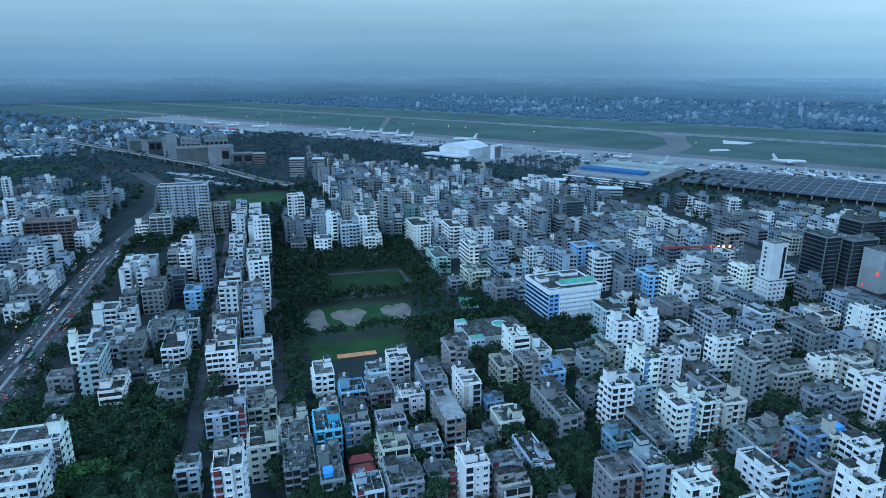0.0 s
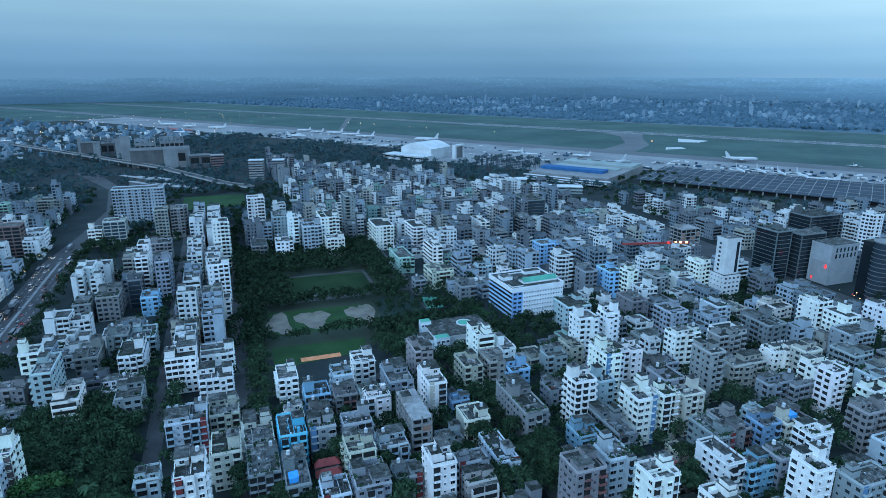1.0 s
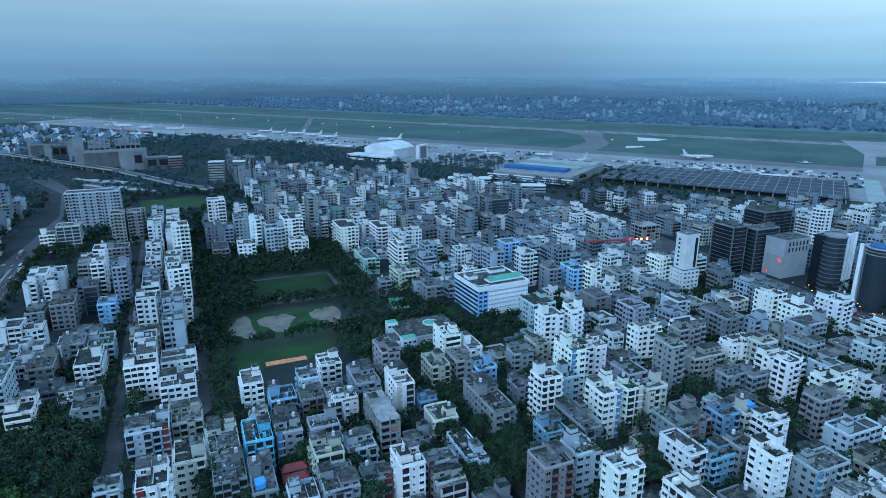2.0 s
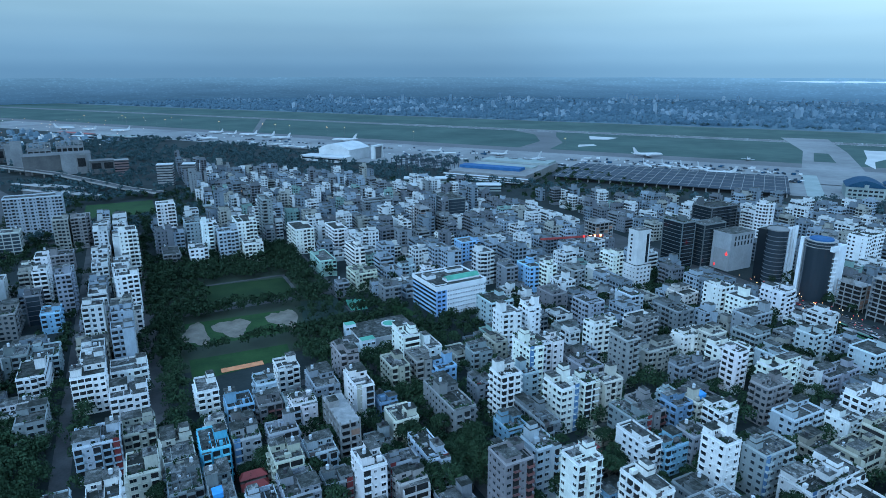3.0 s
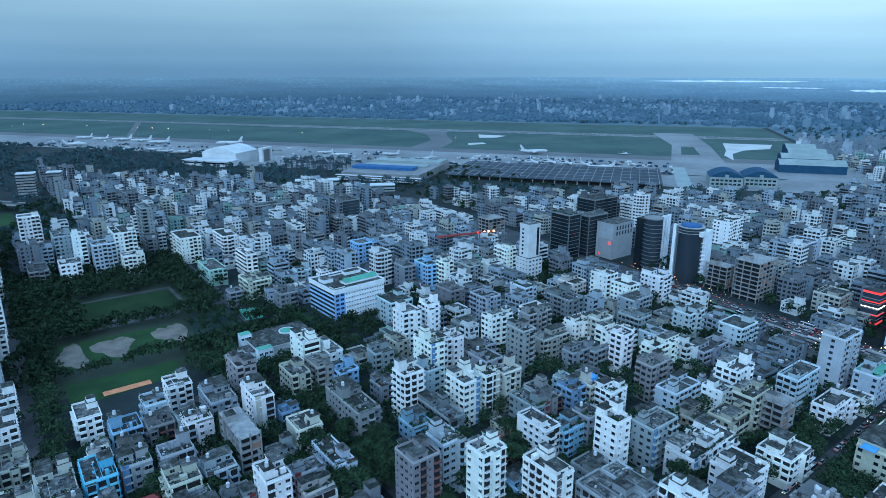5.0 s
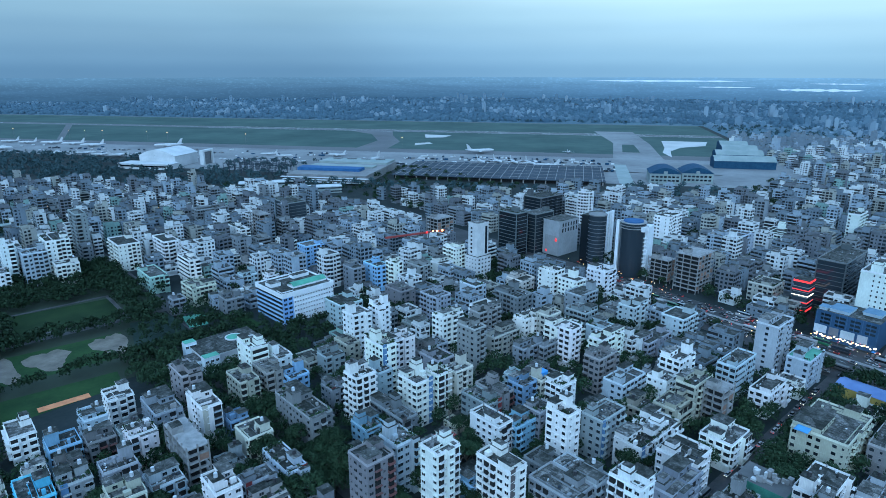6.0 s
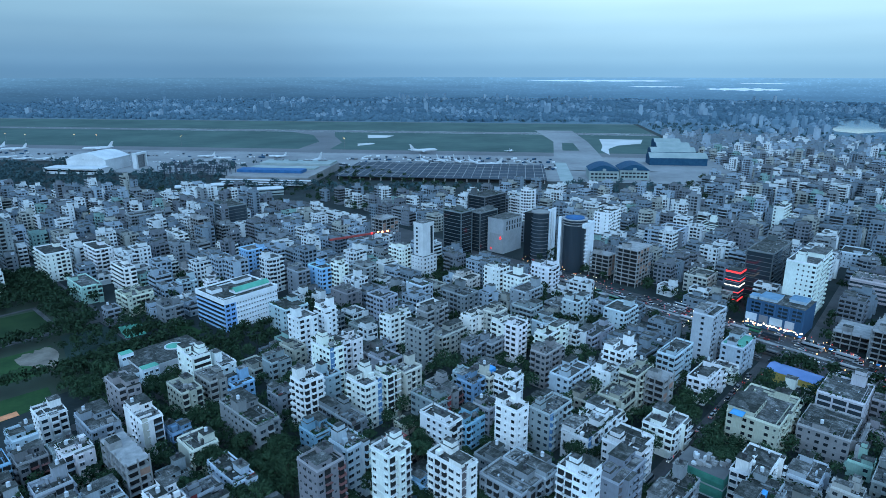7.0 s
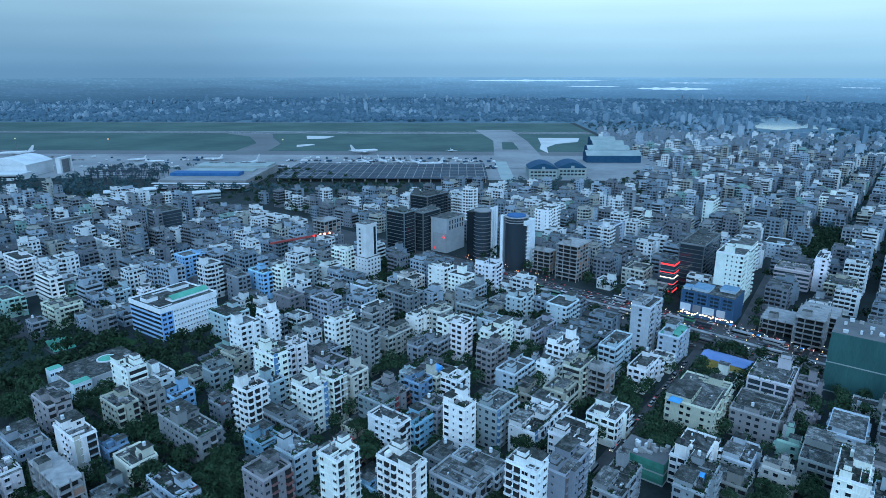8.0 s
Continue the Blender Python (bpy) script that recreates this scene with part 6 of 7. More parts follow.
for k in range(9500):
    r = 1620 + 1960 * rng.random()
    a = radians(rng.uniform(-76, 38))
    x, y = -r * math.sin(a), r * math.cos(a)
    along, out = airfield_place(x, y)
    if (-3500 < along < 360 and out < 2010) or (along <= -2100 and out < 700) or by_pond(x, y):
        continue
    belt = 0.34 if out < 2400 and along < -500 else 0.0      # the dark belt of woods beyond the runway
    clump = noise.noise((x * 0.0035, y * 0.0035, 4)) + 0.5 * noise.noise((x * 0.012, y * 0.012, 2))
    if clump < 0.04 + belt + (0.10 if along > 340 and r > 2300 else 0.0):
        continue
    h = 3.1 * (rng.choice((1, 2, 2, 3, 3, 4, 5)) + (rng.randint(3, 8) if rng.random() < 0.06 else 0))
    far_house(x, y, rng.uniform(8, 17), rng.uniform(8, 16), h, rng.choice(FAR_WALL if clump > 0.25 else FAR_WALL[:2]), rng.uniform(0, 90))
for k in range(900):      # low quarter between the highway and the airfield
    a, r = radians(rng.uniform(14, 38)), rng.uniform(1150, 2100)
    x, y = -r * math.sin(a), r * math.cos(a)
    along, out = airfield_place(x, y)
    if out > 930 or along > -1250:
        continue
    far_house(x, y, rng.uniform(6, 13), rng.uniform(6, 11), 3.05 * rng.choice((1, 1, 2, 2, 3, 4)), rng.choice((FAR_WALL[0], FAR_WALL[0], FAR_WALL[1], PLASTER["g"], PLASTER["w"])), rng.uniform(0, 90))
tagged(new("distant_town", far_joined.mesh("distant_town")), "scattered distant houses beyond the airfield", "buildings", kind="stuff")

# ---- trees where the town keeps room for them ----
wood((-118, -44, 190, 296), 260, 31, gap=3.5, palms=0.13)
wood((4, 114, 296, 536), 430, 32, keep=lawns, gap=4.0)
wood((-7, 4, 180, 620), 60, 33, gap=5.5, label="street tree with a dark crown beside the road")
wood((84, 150, 276, 400), 80, 34, gap=5.0)
wood((100, 112, 150, 280), 26, 35, gap=4.5, label="street tree with a dark crown beside the road")
wood((-160, -112, 280, 620), 90, 36, keep=lambda u, v: not -147 < u < -120, gap=5.5, label="roadside tree with a dark crown")
wood((110, 340, 60, 320), 460, 37, gap=4.8, label="small dark tree squeezed between houses")
wood((2, 110, 170, 300), 130, 41, keep=lambda u, v: not (v > 258 and 10 < u < 74), gap=4.8, label="small dark tree squeezed between houses")
wood((-118, 115, 560, 840), 330, 38, keep=lambda u, v: not (-54 < u < 24 and 722 < v < 820), gap=6.5)
wood((200, 345, -20, 72), 90, 39, gap=5.0)
wood((112, 345, 62, 95), 70, 46, gap=4.5, label="street tree with a dark crown beside the road")
wood((-330, -150, 380, 900), 260, 40, gap=7)
wood((330, 420, -20, 340), 70, 42, keep=lambda u, v: abs(u - 348 - 34 * (v + 120) / 380) > 19, gap=6, label="roadside tree with a dark crown")
wood((115, 620, 300, 800), 420, 43, gap=7, label="small dark tree squeezed between houses")
wood((545, 680, 36, 68), 150, 48, gap=5)
wood((420, 900, -60, 330), 260, 44, gap=8, label="small dark tree squeezed between houses")
wood((-120, -4, 290, 640), 90, 45, gap=6, label="small dark tree squeezed between houses")
wood((-48, -29, 170, 520), 60, 47, gap=4.6, label="street tree with a dark crown beside the road")
for u, v in ((-76, 224), (-68.5, 224)):
    TREES.append((0, town(u, v) @ Matrix.Scale(1.2, 4), BRIGHT, "fresh bright green broad tree", "tree"))
TREES.sort(key=lambda t: t[0])
for _, m, kind, label, name in TREES[:300]:
    tree(m, kind, label, name)
spots = [(m.translation.x, m.translation.y, 9.5 * m.to_scale().z, 4.6 * m.to_scale().x) for _, m, _, _, _ in TREES[300:]]
close = [p for p in spots if math.hypot(p[0], p[1]) < 330]
spots = [p for p in spots if math.hypot(p[0], p[1]) >= 330]
canopy("tree_crowns", close, "dark green crowns of the grove and gardens", 320, 0.42, seed=2, lobes=10)
canopy("tree_canopy", spots, "dark green tree crowns between the houses", 126, 0.66, seed=3, lobes=9)

# far woods: belts round the airfield and copses on the plain
rng = random.Random(50)
belt, spots = [], []
for k in range(21000):
    r = 640 + 2950 * rng.random()
    a = radians(rng.uniform(-76, 38))
    x, y = -r * math.sin(a), r * math.cos(a)
    along, out = airfield_place(x, y)
    u, v = x * C16 + y * S16, -x * S16 + y * C16
    if -3500 < along < 345 and 855 < out < 1915:
        continue
    if along < -1250 and out < 930 and rng.random() < 0.6:
        continue
    if out < 855 and along < 345:
        if not (out > 745 or (u < 60 and v > 640)) or rng.random() < 0.2 or -165 < u < -105 or (out > 800 and -420 < along < 60) or (-60 < u < 25 and 722 < v < 820):
            continue
    elif along >= 345 and out < 1915:
        if r < 1100 and rng.random() < 0.55 or rng.random() < 0.35:
            continue
    if taken(u, v, 3, 3, 0) or by_pond(x, y):
        continue
    if r < 1950:
        belt.append((x, y, rng.uniform(8, 12), rng.uniform(4, 6.5)))
    else:
        s = 1.0 + 0.5 * (r / 4000)
        spots.append((x, y, rng.uniform(7, 12), rng.uniform(4.5, 8) * s))
for k in range(1100):      # the grove between the last houses and the apron
    along, out = rng.uniform(-1300, -430), rng.uniform(705, 975)
    if (-730 < along < -560 and 835 < out) or noise.noise((along * 0.006, out * 0.012, 3)) < -0.22:
        continue
    q = field(along, out).translation
    belt.append((q.x, q.y, rng.uniform(8, 12), rng.uniform(4, 6.5)))
for k in range(1900):      # scrub and trees of the open land by the highway
    u, v = rng.uniform(-430, 70), rng.uniform(640, 1230)
    bend = -125 - max(0.0, v - 840) * 0.36
    if abs(u - bend) < 24 or taken(u, v, 3, 3, 0) or (-56 < u < 26 and 730 < v < 824) or noise.noise((u * 0.012, v * 0.012, 5)) < -0.18 or (-260 < u < 10 and v > 1030) or (-430 < u < -240 and 760 < v < 900 and rng.random() < 0.8):
        continue
    q = town(u, v).translation
    belt.append((q.x, q.y, rng.uniform(5, 9.5), rng.uniform(3.5, 5.5)))
canopy("tree_belt", belt, "dark tree belt by the airfield and the highway", 42, 1.0, LEAF_HAZED, seed=6, lobes=7)
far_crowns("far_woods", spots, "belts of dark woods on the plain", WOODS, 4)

# ---- airfield buildings and aircraft ----
def simple_block(name, m, w, d, h, wall, roof, label, category, storeys=0, ledge=0.4):
    """A large plain building: body with an overhanging roof edge, and window bands where it has them."""
    root = thing(name, m, label, category)
    b = Solid()
    b.loft(w, d, ((0, 0), (0, h)), wall)
    part("wall", b, root)
    r = Solid()
    r.loft(w, d, ((ledge, h), (ledge, h + 0.6)), roof)
    part("roof", r, root)
    if storeys:
        g = Solid()
        g.loft(w + 0.1, d + 0.1, ((0, 0), (0, h / storeys * 0.38)), DARKGLASS)
        g = g.mesh("window_band")
        for f in range(storeys):
            part("window_band", g, root, pose(0, 0, (f + 0.4) * h / storeys))
    return root


# the great white hangar
hangar = thing("hangar", field(-668, 918), "large white aircraft hangar with a low arched roof", "hangar")
b = Solid()
b.loft(66, 62, ((0, 0), (0, 18)), WHITE)
part("wall", b, hangar)
part("roof", arched_roof(67.5, 63.5, 18, 27.5, WHITE, WHITE, 16), hangar)
b = Solid()
b.loft(90, 30, ((0, 0), (0, 8), (0.8, 8), (0.8, 9)), WHITE, WHITE, -4, -47)
part("annex", b, hangar)
b = Solid()
b.loft(84, 0.4, ((0, 4.0), (0, 6.4)), GLASS, GLASS, -4, -62.1)
part("window_band", b, hangar)
b = Solid()
b.box(-5.2, -2.6, -31.25, -31.0, 17.5, 21.5, DECK)
part("emblem", b, hangar, label="small dark emblem on the gable")
b = Solid()
for y in (2, 28):
    b.box(56, 63, y, y + 4, 0, 21, WHITE)
b.box(56, 63, 2, 32, 21, 24, WHITE)
part("door_frame", b, hangar, label="tall white door portal")
b = Solid()
b.box(58, 60, 6, 28, 0, 21, STEEL)
part("door", b, hangar, label="grey steel hangar door")

# passenger terminal: blue front roof, pale hall roof, skylights
terminal = thing("terminal", field(-342, 0), "airport terminal with a blue front roof and pale hall roof", "terminal")
b = Solid()
b.loft(118, 150, ((0, 0), (0, 11)), GREY, GREY, 0, 880)
part("wall", b, terminal)
b = Solid()
b.loft(112, 40, ((0, 11), (0, 14)), PALE, PALE, 0, 935)
part("hall_roof", b, terminal)
b = Solid()
b.loft(100, 22, ((0, 11), (0, 13)), PALE, PALE, -4, 885)
part("middle_roof", b, terminal)
b = Solid()
b.loft(96, 22, ((0, 11), (0, 15)), BLUE, BLUE, -10, 850)
part("front_roof", b, terminal, label="blue sheet roof")
for k in range(4):
    b = Solid()
    b.box(-44 + 24 * k, -30 + 24 * k, 944, 949, 14, 15.5, STEEL)
    part("skylight", b, terminal)
for k in range(3):
    b = Solid()
    b.loft(130 - 10 * k, 5, ((0, 7.2 - 2.4 * k), (0, 8.0 - 2.4 * k)), WHITE, WHITE, 0, 800 - 4 * k)
    part("canopy", b, terminal)

# wide new terminal roof, half built, with pale beams
new_roof = thing("new_terminal", field(-110, 935), "unfinished terminal with a wide grey roof and pale beams", "terminal")
b = Solid()
b.box(-152, 150, -78, 66, 5, 6, DECK)
part("roof", b, new_roof)
b = Solid()
b.box(-0.35, 0.35, -78, 68, 6, 6.4, GREY)
b = b.mesh("beam")
for k in range(24):
    part("beam", b, new_roof, pose(-146 + 12.7 * k, 0, 0, 0, 0, 0))
b = Solid()
b.box(-152, 150, -0.3, 0.3, 6, 6.35, GREY)
b = b.mesh("purlin")
for k in range(5):
    part("purlin", b, new_roof, pose(0, -60 + 28 * k, 0))
b = Solid()
b.box(-0.8, 0.8, -0.8, 0.8, 0, 5, CEMENT)
b = b.mesh("column")
for k in range(20):
    part("column", b, new_roof, pose(-146 + 15.4 * k, -76, 0))
b = Solid()
# box in the near-black shade tone under the deck
b.box(-150, 148, -72, 60, 0, 4.9, SHADE)
part("wall", b, new_roof)

# arched blue hangars and long barrel sheds at the end of the apron
for s0, n0 in ((121, 916), (165, 928)):
    root = thing("hangar", field(s0, n0), "hangar with a dull teal-blue arched roof and grey front", "hangar", "blue hangars")
    b = Solid()
    b.loft(41, 44, ((0, 0), (0, 14)), PALE)
    part("wall", b, root)
    part("roof", arched_roof(42.5, 45.5, 14, 22, TEAL, TEAL), root)
    b = Solid()
    b.box(-2.4, 2.4, -22.9, -22.6, 12.0, 17.5, PALE)
    part("vent", b, root)
    for k in range(7):
        for z in (3.4, 8.4):
            b = Solid()
            b.box(-18.2 + 5.4 * k, -14.4 + 5.4 * k, -22.12, -21.95, z, z + 2.4, GLASS)
            part("window", b, root)
for s0, n0, length in ((262, 1078, 92), (272, 1160, 76), (290, 1240, 60), (296, 1315, 50)):
    root = thing("hangar", field(s0, n0, 0, 90), "long shed with a pale barrel roof and blue walls", "hangar", "barrel sheds")
    b = Solid()
    b.loft(34, length, ((0, 0), (0, 12)), TEAL)
    part("wall", b, root)
    part("roof", arched_roof(35.0, length + 1, 12, 19, PALE, TEAL), root)

# concrete blocks of the station quarter by the highway
CONCRETE = surface("pale_concrete", (0.17, 0.18, 0.19), (0.27, 0.28, 0.285), 0.05, 0.9, fine=0.4)


def station_block(u, v, w, d, h, mat, openings=0, frame_top=0.0, turn=4):
    """A heavy concrete block: plain walls with dark sheets painted as deep shaded openings high up, and an open frame
    on the roof where it is unfinished.
    """
    root = thing("station_block", town(u, v + d / 2, 0, turn), "large plain concrete block of an unfinished station quarter", "building", "station blocks")
    b = Solid()
    b.loft(w, d, ((0, 0), (0, h - 1.2), (0.4, h - 1.2), (0.4, h)), mat, RAW)
    part("wall", b, root)
    for k in range(openings):
        x = (k + 0.5) * w / openings - w / 2
        b = Solid()
        # near-black sheet on the wall, painted for a deep recess in shade
        b.box(x - w / openings * 0.38, x + w / openings * 0.38, -d / 2 - 0.15, -d / 2 + 0.1, h * 0.38, h * 0.84, SHADE)
        part("opening", b, root)
    if frame_top:
        n = max(2, int(w / 7))
        post, beam = Solid(), Solid()
        post.box(-0.6, 0.6, -0.6, 0.6, h, h + frame_top, mat)
        post = post.mesh("post")
        beam.box(-w / 2, w / 2, -0.7, 0.7, -0.8, 0.0, mat)
        beam = beam.mesh("beam")
        for k in range(n + 1):
            for y in (-d / 2 + 0.8, d / 2 - 0.8):
                part("post", post, root, pose(-w / 2 + 0.7 + k * (w - 1.4) / n, y, 0))
        for y in (-d / 2 + 0.8, d / 2 - 0.8):
            for z in (h + frame_top * 0.5, h + frame_top):
                part("beam", beam, root, pose(0, y, z))


for u, v, w, d, h, mat, openings, frame_top in (
        (-246, 1295, 6, 8, 34, CONCRETE, 0, 0), (-231, 1284, 24, 26, 25, RAW, 0, 0), (-212, 1252, 10, 10, 28, CONCRETE, 0, 0), (-192, 1272, 34, 30, 24, RAW, 3, 9),
        (-175, 1242, 10, 10, 34, CONCRETE, 0, 0), (-152, 1150, 14.5, 14, 46, CONCRETE, 0, 0), (-132, 1240, 34, 24, 24, CONCRETE, 4, 9), (-115.5, 1099, 51, 44, 28, RAW, 0, 0),
        (-71, 1086, 40, 34, 31, CONCRETE, 0, 0), (-63, 1085, 14, 3, 28, GREY, 1, 0), (-36, 1069, 33, 26, 20, RAW, 2, 0), (-90, 1288, 42, 20, 22, CONCRETE, 5, 8), (-18, 1110, 30, 20, 14, GREY, 4, 0)):
    station_block(u, v, w, d, h, mat, openings, frame_top)
simple_block("tower_block", town(-9, 1042, 0, 0), 19, 16, 23, surface("red_brown_cladding", (0.13, 0.085, 0.085), (0.20, 0.13, 0.12), 0.1, 0.85), CEMENT, "slim red-brown tower block", "building", 6)
for u, v, w in ((44, 924, 20), (74, 916, 16)):
    simple_block("tower_block", town(u, v, 0, -12), w, 16, 28, GREY if w < 20 else CEMENT, WHITE, "grey tower block with a pale crown", "building", 8)
for u, v, w, h in ((340, 715, 44, 9), (362, 765, 58, 9), (300, 742, 40, 7), (410, 690, 46, 8)):
    placed.append((u, v, w / 2, 12))
    simple_block("storage_shed", town(u, v, 0, -26), w, 18, h, PALE, WHITE, "long low shed with a white sheet roof", "shed", 2)
simple_block("pavilion", town(89, 712, 0, 4), 43, 10, 8, CEMENT, PALE, "long open club pavilion with a pale roof", "pavilion", 2)
for u, v, w in ((-470, 1560, 120), (-400, 1240, 40), (-300, 905, 46), (-285, 935, 40)):
    simple_block("storage_shed", town(u, v, 0, 20), w, 14, 7, PALE, WHITE, "low shed with a pale roof by the highway", "shed")
for k in range(6):
    simple_block("platform_roof", town(-118 + 22 * (k % 3) + 18 * (k // 3), 960 - 16 * (k % 3) - 60 * (k // 3), 0, -50), 66, 5, 6, STEEL, CEMENT, "long pale station platform roof", "roof", 0, 1.0)

# the raised road along the station
deck = Solid()
pts = [(-560, 1700), (-349, 1413), (-200, 1197), (-95, 1045), (-2, 862), (30, 820)]
for (ua, va), (ub, vb) in zip(pts, pts[1:]):
    d = Vector((ub - ua, vb - va, 0)).normalized()
    s = Vector((-d.y, d.x, 0)) * 6
    a, b = Vector((ua, va, 0)), Vector((ub, vb, 0))
    for z0, z1, e in ((6.8, 8.0, 1.0),):
        deck.face([a + s + Vector((0, 0, z1)), a - s + Vector((0, 0, z1)), b - s + Vector((0, 0, z1)), b + s + Vector((0, 0, z1))], LANE)
        for q in (-1, 1):
            deck.face([a + s * q + Vector((0, 0, z0)), b + s * q + Vector((0, 0, z0)), b + s * q + Vector((0, 0, z1 + 1)), a + s * q + Vector((0, 0, z1 + 1))], CEMENT)
    n = int((b - a).length / 30)
    for k in range(n):
        c = a + (b - a) * (k / n)
        deck.box(c.x - 1, c.x + 1, c.y - 1, c.y + 1, 0, 7.2, CEMENT)
tagged(new("road_5", deck.mesh("road_5")), "raised concrete road on piers", "road", kind="structure").matrix_basis = TOWN

# steel yard: a thicket of masts and frames
yard = thing("steel_yard", field(-477, 872), "dark lattice of steel masts and frames under construction", "scaffold")
mast = Solid()
mast.box(-0.3, 0.3, -0.3, 0.3, 0, 18, DECK)
mast = mast.mesh("mast")
beam = Solid()
beam.box(-45, 45, -0.25, 0.25, 0, 0.5, DECK)
beam = beam.mesh("beam")
for j in range(5):
    for k in range(10):
        part("mast", mast, yard, pose(-45 + 10 * k, -30 + 15 * j, 0))
    for z in (8, 16):
        part("beam", beam, yard, pose(0, -30 + 15 * j, z))


def airliner():
    """A twin-engined airliner, nose to +x, wheels at 0."""
    root = thing("airliner", pose(0, 0, 0), "white airliner parked on the apron", "aircraft", "airliners")
    f = Solid()
    prof = [(-19, 0.25, 4.6), (-14, 1.2, 4.0), (-8, 1.95, 3.6), (12, 1.95, 3.6), (16, 1.75, 3.5), (18.5, 1.0, 3.3), (19.6, 0.15, 3.2)]
    for (xa, ra, za), (xb, rb, zb) in zip(prof, prof[1:]):
        f.tube((xa, 0, za), (xb, 0, zb), ra, rb, WHITE, 12, False)
    part("fuselage", f, root)
    for sgn in (-1, 1):
        w = Solid()
        for z0, z1 in ((2.7, 3.2),):
            a = [(4.5, sgn * 1.5), (-2.5, sgn * 1.5), (-7.5, sgn * 17), (-5.6, sgn * 17)]
            lo, hi = [(x, y, z0 + abs(y) * 0.06) for x, y in a], [(x, y, z1 - (abs(y) - 1.5) * 0.02 + abs(y) * 0.06) for x, y in a]
            w.face(hi, WHITE)
            w.face(lo[::-1], WHITE)
            for q in range(4):
                w.face([lo[q], lo[(q + 1) % 4], hi[(q + 1) % 4], hi[q]], WHITE)
        part("wing", w, root)
        t = Solid()
        a = [(-14.5, sgn * 0.8), (-17, sgn * 0.8), (-19.3, sgn * 6.4), (-18.0, sgn * 6.4)]
        t.face([(x, y, 4.9) for x, y in a], WHITE)
        t.face([(x, y, 4.65) for x, y in a][::-1], WHITE)
        for q in range(4):
            (xa, ya), (xb, yb) = a[q], a[(q + 1) % 4]
            t.face([(xa, ya, 4.65), (xb, yb, 4.65), (xb, yb, 4.9), (xa, ya, 4.9)], WHITE)
        part("tailplane", t, root)
        e = Solid()
        e.tube((1.2, sgn * 5.6, 2.1), (5.0, sgn * 5.6, 2.1), 0.8, 1.05, GREY, 10)
        part("engine", e, root)
        g = Solid()
        g.tube((-2.2, sgn * 2.8, 0), (-2.2, sgn * 2.8, 2.9), 0.35, 0.3, STEEL, 6)
        part("landing_gear", g, root)
    fin = Solid()
    a = [(-11.5, 5.2), (-17.2, 5.0), (-19.6, 12.2), (-17.4, 12.2)]
    for y in (-0.2, 0.2):
        fin.face([(x, y, z) for x, z in (a if y < 0 else a[::-1])], WHITE)
    for q in range(4):
        (xa, za), (xb, zb) = a[q], a[(q + 1) % 4]
        fin.face([(xa, -0.2, za), (xb, -0.2, zb), (xb, 0.2, zb), (xa, 0.2, za)], WHITE)
    part("fin", fin, root)
    return root


plane = airliner()
first = True
for s0, n0, turn, k in ((-345, 1010, 250, 1.35), (-181, 1172, 30, 1.45), (-160, 1042, 300, 1.0), (-132, 1050, 300, 1.0), (-104, 1046, 295, 1.0), (-76, 1040, 300, 1.0), (-48, 1012, 190, 1.15),
                        (-16, 1207, 80, 0.7), (-979, 1104, 200, 1.25), (-1042, 1123, 205, 1.2), (-1100, 1128, 200, 1.2), (-1160, 1127, 200, 1.0), (-1216, 1136, 205, 1.0), (-1120, 1020, 30, 1.2),
                        (-903, 1000, 60, 0.9), (-859, 985, 60, 0.9), (-820, 985, 60, 1.0), (-780, 985, 60, 1.0), (-960, 985, 60, 0.9), (-1666, 1036, 30, 1.4), (-1568, 1040, 200, 1.1), (-1461, 1053, 210, 1.3),
                        (-819, 1128, 205, 1.45), (-520, 1040, 20, 0.8), (-560, 1060, 200, 0.8), (-430, 1070, 180, 0.9)):
    m = field(s0, n0, 0.2, turn) @ Matrix.Scale(k, 4)
    if first:
        plane.matrix_basis, first = m, False
    else:
        ob = copy_thing(plane, field(s0, n0, 0.2, turn))
        ob.matrix_basis = m
# floodlight masts along the apron
lamp_mast = thing("floodlight_mast", field(-1735, 1262), "tall apron floodlight mast, lit warm", "lamp", "apron floodlights")
b = Solid()
b.tube((0, 0, 0), (0, 0, 20), 0.35, 0.2, STEEL, 6)
part("pole", b, lamp_mast)
b = Solid()
b.box(-0.9, 0.9, -0.4, 0.4, 20, 20.8, LAMP)
part("lamp_head", b, lamp_mast, label="glowing floodlight head")
for s0 in (-1860, -1669, -1590, -1503, -1437, -1297, -1144, -1101, -1055, -940, -889, -700, -350):
    copy_thing(lamp_mast, field(s0, 1225))

# red-roofed hall and low sheds behind the apron
for s0, n0, w, d, m in ((-1466, 938, 120, 16, REDROOF), (-1300, 940, 90, 22, PALE), (-1390, 900, 60, 20, WHITE)):
    simple_block("cargo_hall", field(s0, n0), w, d, 8, GREY, m, "long low cargo hall beside the apron", "shed", 1)
# handling vehicles and trolleys on the apron, past counting
carts = Solid()
rng = random.Random(93)
